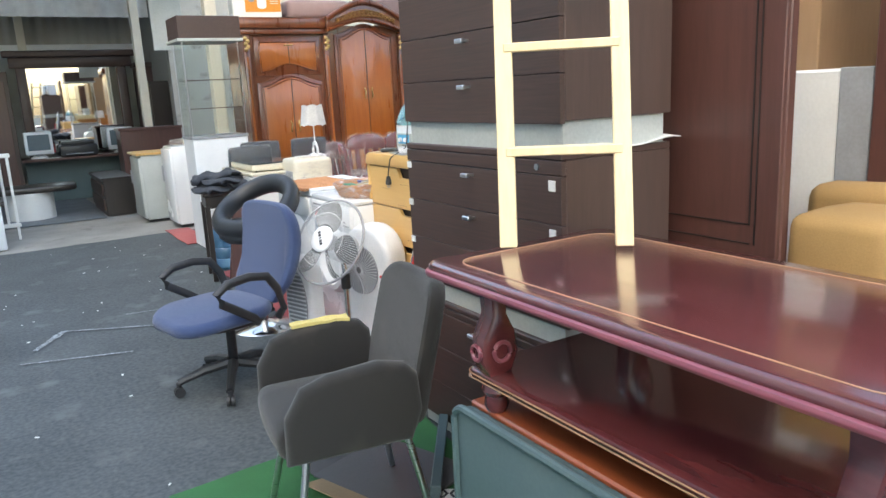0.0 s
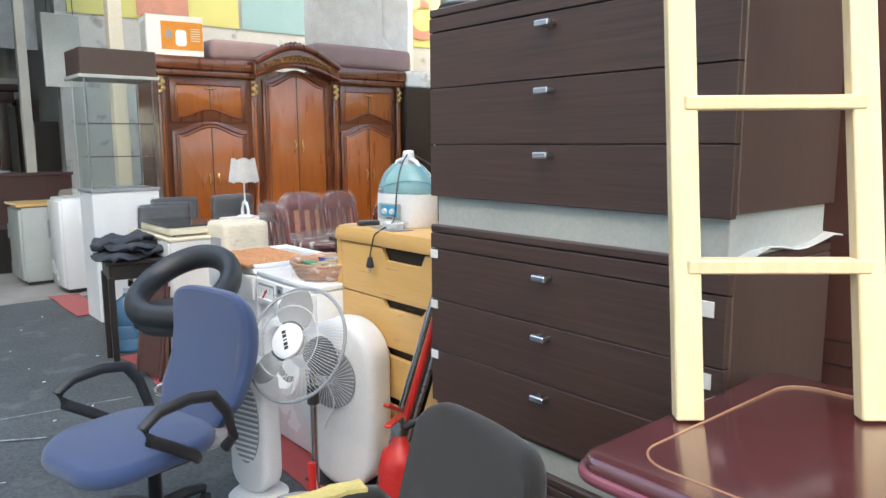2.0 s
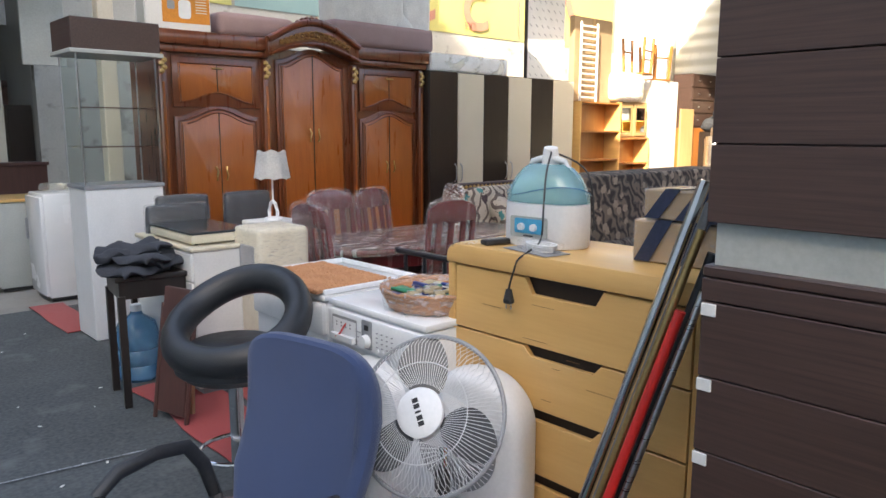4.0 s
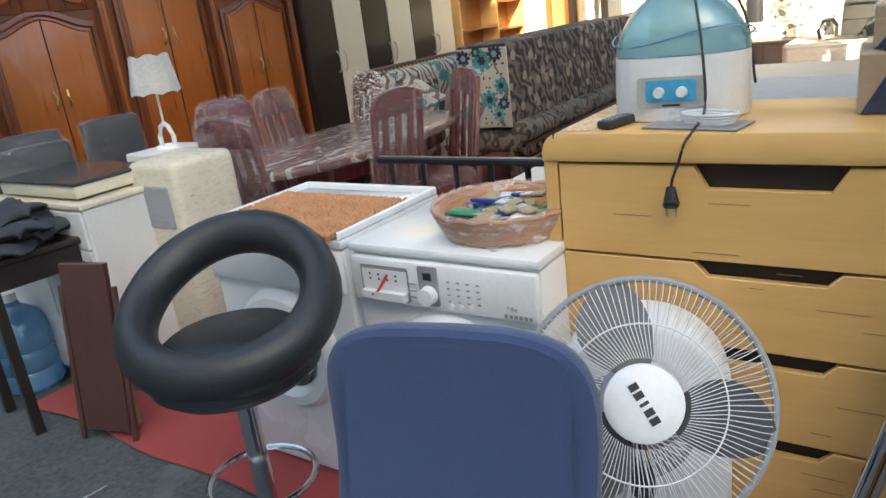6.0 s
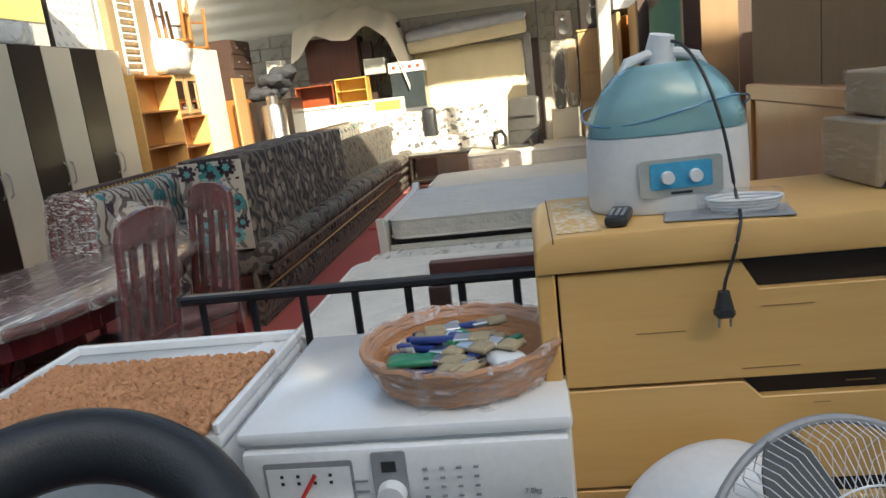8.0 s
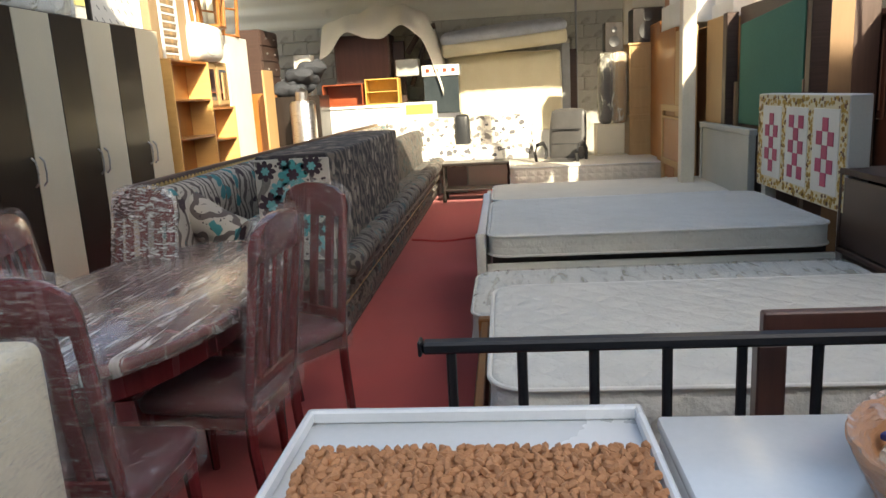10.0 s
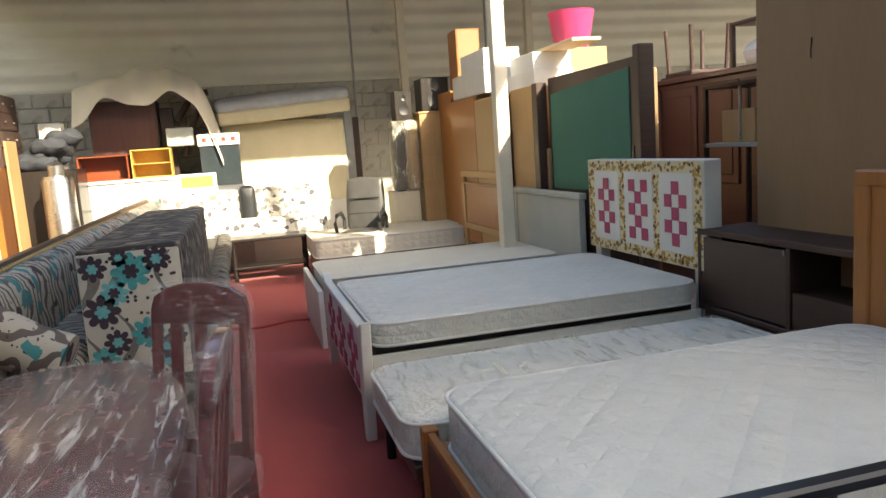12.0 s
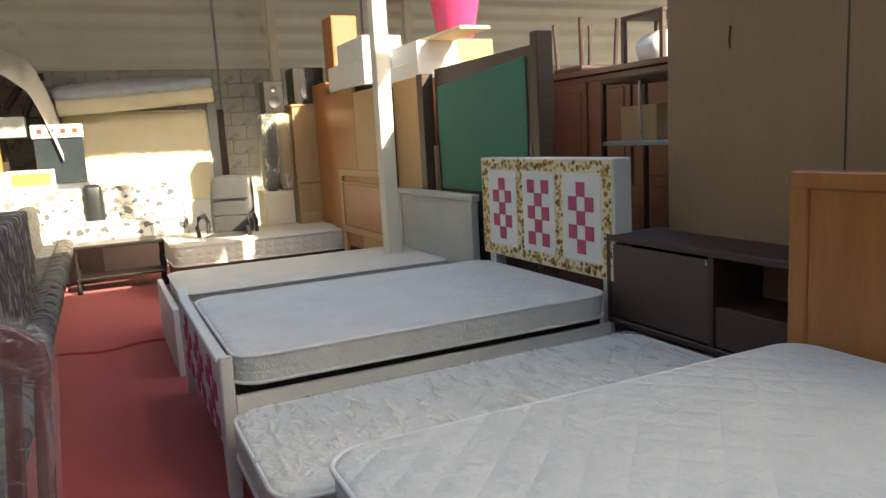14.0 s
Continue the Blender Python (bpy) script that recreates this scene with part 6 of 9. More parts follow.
part("door", box(0.45, 1.13, 0.365, 0.372, 0.50, 0.885, 0.002), M_WENGE, t, "dark glossy door")
part("door", box(0.03, 0.41, 0.365, 0.372, 0.50, 0.68, 0.002), M_ESPRESSO, t, "dark lower flap")
part("handle", rod((0.46, 0.378, 0.86), (0.46, 0.378, 0.885), 0.004), M_STEEL, t)
single("stand", box(4.12, 5.24, 2.57, 2.9, 0, 0.46, 0.006), M_WENGE, "dark low stand under the television stand", "stand")
t = thing("tall_wardrobe", (3.2, 2.30, 0), "tall plain brown hardboard back of a wardrobe", "wardrobe")
part("carcass", box(-0.35, 1.93, -0.55, 0.32, 0, 2.9, 0.005), M_PLY, t)
part("seam", box(0.93, 0.936, 0.319, 0.323, 0, 2.9, 0), M_BLACK_WOOD, t)
part("sticker_mark", tube([(1.52 + 0.004 * math.sin(k), 0.323, 1.82 + 0.02 * k) for k in range(6)], 0.003, 6), M_BLACK_WOOD, t, "thin dark scratch")
part("sticker_mark", box(0.62, 0.66, 0.318, 0.324, 1.75, 1.79, 0.002), M_BLACK_WOOD, t)
# green-cloth board with a dark frame
t = thing("framed_board", (6.12, 2.70, 0.0), "large dark wooden board covered in green cloth, leaning upright", "board", turn=0)
part("frame", box(0.0, 1.52, 0, 0.06, 0.0, 2.03, 0.006), M_WENGE, t)
part("cloth", slab([(0.13, 1.07), (1.46, 1.07), (1.46, 1.885), (0.13, 1.965)], 0.012, Matrix(((1, 0, 0, 0), (0, 0, 1, 0.058), (0, 1, 0, 0), (0, 0, 0, 1))), 0.003, None, 1), M_GREEN_FELT, t, "faded green cloth")
part("post", box(-0.06, 0.02, -0.02, 0.10, 0, 2.10, 0.006), M_WENGE, t)
part("prop", box(0.03, 0.06, 0.07, 0.10, 0, 1.42, 0.004), M_REDBROWN, t, "thin red-brown prop")
part("prop", box(1.47, 1.52, 0.07, 0.10, 0, 1.42, 0.004), M_PLY, t, "thin brown prop")
single("panel_board", box(7.80, 8.32, 2.80, 2.85, 0, 1.99, 0.005), M_TAN_WOOD, "tan wooden panel standing upright", "board")
single("panel_board", box(7.67, 7.78, 2.76, 2.86, 0, 2.0, 0.005), M_WENGE, "narrow dark wooden board standing upright", "board")
t = thing("headboard", (6.74, 2.90, 0), "pale grey-green panelled low headboard", "headboard")
part("panel", box(0.05, 1.38, 0.0, 0.04, 0.3, 1.02, 0.004), M_GREY_METAL, t)
part("top_rail", box(-0.02, 1.40, -0.01, 0.055, 1.02, 1.07, 0.006), M_GREY_METAL, t)
part("stile", box(-0.0, 0.06, -0.005, 0.05, 0, 1.02, 0.004), M_GREY_METAL, t)
part("stile", box(1.32, 1.38, -0.005, 0.05, 0, 1.02, 0.004), M_GREY_METAL, t)
t = thing("headboard", (8.36, 2.92, 0), "orange-brown panelled wooden headboard leaning upright", "headboard")
part("panel", box(0, 0.76, 0, 0.04, 0.4, 1.96, 0.005), M_TAN_WOOD, t, "lighter tan panel")
part("panel", box(0.77, 1.66, 0, 0.04, 0.4, 2.01, 0.005), M_ORANGE_WOOD, t)
part("lower_panel", box(0.04, 1.2, 0.045, 0.06, 0.62, 1.06, 0.006), M_ORANGE_WOOD, t)
part("rail", box(-0.02, 1.3, 0.03, 0.075, 1.14, 1.21, 0.005), M_TAN_WOOD, t)
part("rail", box(-0.02, 1.3, 0.03, 0.075, 1.06, 1.085, 0.005), M_TAN_WOOD, t)
part("rail", box(-0.02, 1.3, 0.03, 0.07, 0.55, 0.62, 0.005), M_TAN_WOOD, t)
part("stile", box(1.22, 1.30, 0.03, 0.07, 0, 1.14, 0.005), M_TAN_WOOD, t)
part("stile", box(0.0, 0.06, 0.03, 0.07, 0, 1.14, 0.005), M_TAN_WOOD, t)
# mirror-like steel shelf unit
t = thing("shelf_unit", (5.25, 1.7, 0), "dark metal shelving unit with pale shelves holding goods", "shelf")
for z in (0.5, 1.36, 1.78):
    part("shelf", box(0, 1.1, 0, 0.4, z, z + 0.03, 0.003), M_GREY_METAL if z == 1.36 else M_BLACK_METAL, t)
for x in (0.0, 1.07):
    for y in (0.0, 0.37):
        part("upright", box(x, x + 0.03, y, y + 0.03, 0, 1.8, 0.002), M_BLACK_METAL, t)
part("prop", rod((0.75, 0.35, 1.39), (0.75, 0.35, 1.78), 0.012), M_STEEL, t)


# ---- sofas ----
M_PRINT_BASE = material("white_printed_cotton", (0.47, 0.455, 0.42), 0.9, 0, (0.40, 0.385, 0.35), 8, 0.5, bump=0.2, fine=260)
M_PRINT_TEAL = material("teal_print", (0.06, 0.30, 0.33), 0.9, 0, (0.03, 0.19, 0.22), 30, 0.5, bump=0.1)
M_PRINT_PALE = material("pale_teal_print", (0.14, 0.40, 0.44), 0.9, 0, (0.07, 0.27, 0.31), 30, 0.5, bump=0.1)
M_PRINT_DARK = material("dark_plum_print", (0.045, 0.026, 0.042), 0.9, 0, (0.025, 0.02, 0.03), 30, 0.5, bump=0.1)
M_PRINT_GREY = material("grey_band_print", (0.17, 0.165, 0.155), 0.9, 0, (0.10, 0.10, 0.10), 12, 0.5, bump=0.1)


def flower(bm, y, z, r, petals=8, lift=0.0):
    """A flat printed flower on a panel that faces -x."""
    n = petals * 6
    pts = []
    for k in range(n):
        a = 2 * math.pi * k / n
        q = r * (0.62 + 0.38 * abs(math.cos(petals * a / 2)) ** 0.7)
        pts.append((q * math.cos(a), q * math.sin(a)))
    slab(pts, 0.0012, facing_minus_x(-0.0175 - lift, y, z), 0.0, bm)


def printed_panel(parent, w, z0, z1):
    """White cotton with winding grey bands, large petalled flowers and small dark stars."""
    p = part("end_panel", box(-0.016, 0.0, 0, w, z0, z1, 0.01, 2), M_PRINT_BASE, parent, "white floral end panel with large teal flowers")
    for k, y0 in enumerate((0.06, 0.27, 0.41)):
        left, right = [], []
        for i in range(25):
            u = i / 24
            z = z0 + 0.01 + (z1 - z0 - 0.02) * u
            y = y0 + 0.045 * math.sin(u * 9.5 + k * 1.6)
            d = 0.016 + 0.010 * math.sin(u * 7 + k)
            left.append((min(w - 0.004, max(0.004, y - d)), z))
            right.append((min(w - 0.004, max(0.004, y + d)), z))
        o = left + right[::-1]
        part("printed_band", slab([(-y, z) for y, z in o][::-1], 0.001, facing_minus_x(-0.0165, 0, 0)), M_PRINT_GREY, p, "winding grey printed band")
    groups = ((M_PRINT_TEAL, ((0.21, 1.055, 0.072), (0.17, 0.77, 0.06), (0.385, 0.66, 0.055), (0.06, 0.87, 0.05))),
              (M_PRINT_PALE, ((0.29, 0.965, 0.052), (0.10, 0.66, 0.045))),
              (M_PRINT_DARK, ((0.375, 0.885, 0.066), (0.10, 1.10, 0.052), (0.30, 0.74, 0.05), (0.255, 1.12, 0.035), (0.40, 1.08, 0.05), (0.05, 0.74, 0.04))))
    for mat, rows in groups:
        for y, z, r in rows:
            r *= 1.2
            bm = bmesh.new()
            flower(bm, min(w - r - 0.003, max(r + 0.003, y)), z, r)
            f = part("printed_flower", bm, mat, p, "printed petalled flower")
            bm = bmesh.new()
            flower(bm, min(w - r - 0.003, max(r + 0.003, y)), z, r * 0.42, 6, 0.0012)
            part("flower_heart", bm, M_PRINT_DARK if mat is not M_PRINT_DARK else M_PRINT_PALE, f)
    bm = bmesh.new()
    rs = random.Random(12)
    for i in range(70):
        flower(bm, rs.uniform(0.02, w - 0.02), rs.uniform(z0 + 0.02, z1 - 0.02), 0.0085, 5, -0.0008)
    tagged(part("printed_stars", bm, M_PRINT_DARK, p, "small dark printed stars"), kind="stuff")


def sofa_run(x0, x1):
    t = thing("sofa", (x0, 5.66, 0), "long grey floral sofa with a high padded back and fringed front", "sofa")
    L = x1 - x0
    part("seat", cushion(0, L, 0.03, 0.5, 0.36, 0.54, 0.05, 0.01), M_FLORAL_DARK, t)
    n = int(L / 0.28)
    for k in range(n):
        part("seat_roll", cushion(L * k / n, L * (k + 1) / n, -0.02, 0.14, 0.44, 0.58, 0.05, 0.014, cuts=1), M_FLORAL_DARK, t)
    part("front", box(0, L, 0.12, 0.16, 0.02, 0.40, 0.006), M_FLORAL_DARK, t)
    for y, z in ((0.16, 0.06), (0.09, 0.33), (0.05, 0.42)):
        part("braid", tube([(L * k / 60, y - 0.03 + 0.006 * math.sin(k * 2.3), z) for k in range(61)], 0.018, 8), M_BLACK_WOOD, t, "dark braided trim")
    for z, y in ((0.375, 0.035), (0.20, 0.10)):
        bm = bmesh.new()
        for k in range(int(L / 0.11)):
            bmesh.ops.create_uvsphere(bm, u_segments=8, v_segments=5, radius=0.042, matrix=Matrix.Translation((0.05 + 0.11 * k, y, z)) @ Matrix.Diagonal((1, 0.5, 1.0, 1)))
        tagged(part("tassels", bm, M_FLORAL_DARK, t, "row of round tassels"), kind="stuff")
    part("gilt_braid", tube([(L * k / 60, 0.085, 0.27) for k in range(61)], 0.008, 6), M_GOLD, t, "thin gilt braid")
    return t


t = sofa_run(5.08, 12.0)
bm = cushion(0.0, 2.6, 0.095, 0.53, 0.54, 1.165, 0.02, 0.004)
b = part("backrest", bm, M_WAVY, t, "block-shaped backrest in grey floral fabric")
printed_panel(b, 0.43, 0.56, 1.145)
for o in b.children:
    o.location.y = 0.097
part("backrest", cushion(2.62, 6.9, 0.22, 0.40, 0.5, 1.0, 0.05, 0.012, m=pose(0, 0, 0, -6, 0, 0)), M_FLORAL_DARK, t, "lower leaning backrest")
t = thing("sofa", (4.55, 6.12, 0), "floral sofa with a carved dark wooden back rail", "sofa")
L = 7.6
part("seat", cushion(0.3, L, 0.09, 0.5, 0.25, 0.72, 0.06, 0.015), M_FLORAL, t)
part("backrest", cushion(0.0, L, 0.34, 0.52, 0.5, 1.06, 0.08, 0.02), M_FLORAL, t)
part("roll_arm", tube([(0.3, 0.10, 0.74), (0.32, 0.24, 0.80), (0.3, 0.4, 0.92)], 0.11, 14), M_FLORAL, t)
part("carved_rail", box(0.0, L, 0.50, 0.56, 1.04, 1.09, 0.012), M_WENGE, t, "carved dark wooden rail")
bm = bmesh.new()
for k in range(int(L / 0.05)):
    box(0, 0.03, -0.008, 0.008, -0.014, 0.014, 0.004, 1, bm, pose(0.01 + 0.05 * k, 0.497, 1.066, 0, 45, 0))
tagged(part("carving", bm, M_GOLD, t, "row of small gilt carvings"), kind="stuff")

# far sofa in the sun
SUN_SOFA = len(scene.objects)
t = thing("sofa", (12.9, 4.3, 0), "white and black floral sofa with a dark central strip, in sunlight", "sofa")
M_FLORAL_WHITE = floral("white_floral_upholstery", (0.70, 0.68, 0.62), (0.10, 0.10, 0.11), (0.18, 0.17, 0.16), (0.45, 0.43, 0.40), 8.0)
part("seat", cushion(-0.25, 0.35, 0.0, 2.4, 0.3, 0.62, 0.06, 0.015), M_FLORAL_WHITE, t)
part("backrest", cushion(0.15, 0.4, 0, 1.02, 0.5, 1.06, 0.07), M_FLORAL_WHITE, t)
part("backrest", cushion(0.15, 0.4, 1.24, 2.4, 0.5, 1.06, 0.07), M_FLORAL_WHITE, t)
part("centre_strip", cushion(0.10, 0.38, 1.02, 1.24, 0.42, 1.1, 0.04), M_LEATHER, t, "dark padded strip")
t = thing("coffee_table", (12.1, 4.95, 0), "dark glossy low table with turned posts and a glass top", "table")
part("tabletop", box(0, 0.5, -0.3, 0.8, 0.38, 0.41, 0.008), M_BLACK_WOOD, t)
part("shelf", box(0.03, 0.47, -0.27, 0.77, 0.12, 0.14, 0.005), M_BLACK_WOOD, t)
for x in (0.05, 0.45):
    for y in (-0.25, 0.75):
        part("leg", lathe([(0, 0), (0.03, 0), (0.035, 0.05), (0.015, 0.1), (0.03, 0.2), (0.015, 0.3), (0.035, 0.38), (0, 0.38)], 16, None, (x, y, 0)), M_BLACK_WOOD, t)


gather(SUN_SOFA, (1.3, 5.0, 1.48), 0.88)


# ---- dining set in film ----
def oval_table():
    t = thing("dining_table", (3.68, 6.14, 0), "oval wine-red dining table wrapped in clear film", "table")
    n = 56
    o = [(0.93 * math.copysign(abs(math.cos(a)) ** 0.85, math.cos(a)), 0.46 * math.copysign(abs(math.sin(a)) ** 0.85, math.sin(a))) for a in [2 * math.pi * k / n for k in range(n)]]
    part("tabletop", slab(o, 0.04, pose(0, 0, 0.735), 0.015, None, 3), M_MAROON, t)
    part("apron", slab([(x * 0.9, y * 0.85) for x, y in o], 0.10, pose(0, 0, 0.635)), M_MAROON, t)
    for x in (-0.55, 0.55):
        part("leg", lathe([(0, 0), (0.16, 0), (0.12, 0.05), (0.06, 0.12), (0.09, 0.3), (0.06, 0.5), (0.12, 0.64), (0, 0.64)], 24, None, (x, 0, 0)), M_MAROON, t)
    bm = slab([(x * 1.008, y * 1.012) for x, y in o], 0.055, pose(0, 0, 0.728), 0.016, None, 2)
    bmesh.ops.triangulate(bm, faces=[f for f in bm.faces if len(f.verts) > 8])
    part("film", crumple(bm, 0.004, 11), M_TABLE_FILM, t, "taut clear film with reflection streaks painted in")


# pale tint and dense streaks stand in for reflections on the tabletop
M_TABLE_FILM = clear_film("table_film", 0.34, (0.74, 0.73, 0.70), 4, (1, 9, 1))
oval_table()


def dining_chair(at, turn, label, high=1.06, film=None):
    film = film or M_FILM
    t = thing("dining_chair", at, label, "chair", turn=turn, group="dining chairs in film")
    # faces -x, back at +x
    part("seat", cushion(-0.22, 0.2, -0.21, 0.21, 0.42, 0.49, 0.03, 0.012), M_MAROON_SEAT, t)
    part("seat_frame", box(-0.2, 0.2, -0.2, 0.2, 0.37, 0.425, 0.008), M_MAROON, t)
    for y in (-0.19, 0.19):
        part("rear_leg", tube([(0.22, y * 0.95, 0), (0.19, y, 0.3), (0.19, y, 0.46)], 0.02, 8), M_MAROON, t)
        part("front_leg", tube([(-0.18, y * 0.95, 0), (-0.19, y * 0.97, 0.2), (-0.18, y * 0.95, 0.38)], lambda s: 0.016 + 0.01 * s, 8), M_MAROON, t)
    # back: stiles, arched crest and three broad slats, leaning backwards
    lean = Matrix.Translation((0.19, 0, 0.44)) @ pose(0, 0, 0, 0, 8, 0)
    h = high - 0.44
    for y in (-0.2, 0.165):
        part("stile", box(-0.016, 0.016, y, y + 0.035, 0, h - 0.12, 0.008, 2, None, lean), M_MAROON, t)
    o = [(-0.2, h - 0.15), (0.2, h - 0.15), (0.2, h - 0.10), (0.185, h - 0.05), (0.13, h - 0.018), (0.06, h - 0.002), (0, h), (-0.06, h - 0.002), (-0.13, h - 0.018), (-0.185, h - 0.05), (-0.2, h - 0.10)]
    part("crest_rail", slab(o, 0.036, lean @ facing_minus_x(0.018, 0, 0), 0.010, None, 2), M_MAROON, t)
    part("lower_rail", box(-0.013, 0.013, -0.17, 0.17, 0.05, 0.10, 0.006, 1, None, lean), M_MAROON, t)
    for y in (-0.1, 0.0, 0.1):
        part("back_slat", box(-0.008, 0.008, y - 0.024, y + 0.024, 0.09, h - 0.14, 0.004, 1, None, lean), M_MAROON, t)
    bm = slab(rounded(0.425, h + 0.015, 0.11, 6, -0.2125, 0), 0.062, lean @ facing_minus_x(0.031, 0, 0), 0.02, None, 2)
    bmesh.ops.triangulate(bm, faces=[f for f in bm.faces if len(f.verts) > 8])
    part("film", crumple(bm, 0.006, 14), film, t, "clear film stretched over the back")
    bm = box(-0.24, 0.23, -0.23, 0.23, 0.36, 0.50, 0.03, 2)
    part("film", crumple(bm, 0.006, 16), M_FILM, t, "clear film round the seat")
    return t


M_FILM_THICK = clear_film("thick_whitish_film", 0.5, (0.86, 0.88, 0.90), 22, (1, 1, 4.5))
M_MAROON_SEAT = material("wine_red_seat", (0.09, 0.014, 0.02), 0.6, bump=0.1)
c = dining_chair((4.06, 5.79, 0), -33, "wine-red dining chair wrapped in clear film", 1.10)
for at, turn in (((3.49, 5.83, 0), -96), ((3.25, 6.47, 0), 84), ((3.70, 6.42, 0), 104), ((2.88, 5.965, 0), 180)):
    copy_thing(c, pose(*at, 0, 0, turn))
dining_chair((4.10, 6.60, 0), -24, "wine-red dining chair thickly wrapped in whitish film", 1.10, M_FILM_THICK)

# water dispenser on a box, and the white cabinet with lamp
t = thing("water_dispenser", (2.15, 5.775, 0), "aged cream water dispenser wrapped in clear film", "water dispenser")
part("body", box(0, 0.34, 0, 0.32, 0.0, 0.985, 0.035, 3), M_AGED_PLASTIC, t)
part("tap_recess", box(-0.006, 0.02, 0.05, 0.27, 0.69, 0.89, 0.012), M_GREY_PLASTIC, t, "recess with taps")
part("film", crumple(box(-0.008, 0.348, -0.008, 0.328, 0.0, 0.993, 0.04, 3), 0.004, 12), M_FILM, t, "clear film")
t = thing("white_cabinet", (1.86, 6.0, 0), "white laminated cabinet with a drawer line", "cabinet")
part("body", box(0, 0.45, 0, 0.85, 0.05, 0.86, 0.006), M_WHITE_PAINT, t)
part("top", box(-0.015, 0.46, -0.01, 0.86, 0.86, 0.885, 0.006), M_AGED_PLASTIC, t)
part("door", box(-0.014, 0.0, 0.01, 0.42, 0.08, 0.68, 0.003), M_WHITE_PAINT, t)
part("door", box(-0.014, 0.0, 0.43, 0.84, 0.08, 0.68, 0.003), M_WHITE_PAINT, t)
part("drawer", box(-0.014, 0.0, 0.01, 0.84, 0.69, 0.85, 0.003), M_WHITE_PAINT, t)
part("plinth", box(0.03, 0.43, 0.02, 0.83, 0, 0.05, 0), M_GREY_PLASTIC, t)


def table_lamp():
    t = thing("table_lamp", (2.585, 6.37, 0.955), "small lamp with a scalloped white fabric shade and white base", "lamp")
    part("base", tube([(0.05 * math.cos(a), 0.05 * math.sin(a) , 0.0 + 0.008) for a in [2 * math.pi * k / 20 for k in range(20)]], 0.012, 8, True), M_WHITE_PLASTIC, t)
    part("loop", tube([(0, -0.05, 0.01), (0, -0.055, 0.06), (0, -0.03, 0.11), (0, 0, 0.125), (0, 0.03, 0.11), (0, 0.055, 0.06), (0, 0.05, 0.01)], 0.012, 8), M_WHITE_PLASTIC, t)
    part("stem", rod((0, 0, 0.12), (0, 0, 0.30), 0.006), M_WHITE_PLASTIC, t)
    bm = bmesh.new()
    n = 48
    lo, hi = [], []
    for k in range(n):
        a = 2 * math.pi * k / n
        f = 1 + 0.03 * math.cos(8 * a)
        lo.append(bm.verts.new((0.118 * f * math.cos(a), 0.118 * f * math.sin(a), 0.27 + 0.012 * abs(math.cos(4 * a)))))
        hi.append(bm.verts.new((0.092 * f * math.cos(a), 0.092 * f * math.sin(a), 0.455 + 0.008 * math.cos(6 * a))))
    for k in range(n):
        bm.faces.new((lo[k], lo[(k + 1) % n], hi[(k + 1) % n], hi[k]))
    bmesh.ops.solidify(bm, geom=bm.faces[:], thickness=0.003)
    part("shade", bm, M_SHADE, t, "scalloped white fabric shade")


table_lamp()
t = thing("lamp_table", (2.43, 6.22, 0), "small white table under the lamp", "table")
part("body", box(0, 0.3, 0, 0.3, 0, 0.955, 0.006), M_WHITE_PAINT, t)
t = thing("gas_stove", (1.88, 6.06, 0.885), "pale yellow table-top stove with a black glass top", "stove")
part("body", box(0, 0.38, 0, 0.62, 0.01, 0.065, 0.012, 2), M_AGED_PLASTIC, t)
part("glass_top", box(-0.005, 0.385, -0.005, 0.625, 0.065, 0.078, 0.004), M_SCREEN, t, "black glass top")
for x in (0.05, 0.33):
    for y in (0.05, 0.57):
        part("foot", rod((x, y, 0), (x, y, 0.012), 0.012), M_BLACK_PLASTIC, t)

# ---- wardrobes ----
M_GILT_WOOD = wood("gilt_carved_wood", (0.34, 0.19, 0.06), (0.15, 0.05, 0.015), 0.4, (20, 20, 20), 2.0, 0.2)


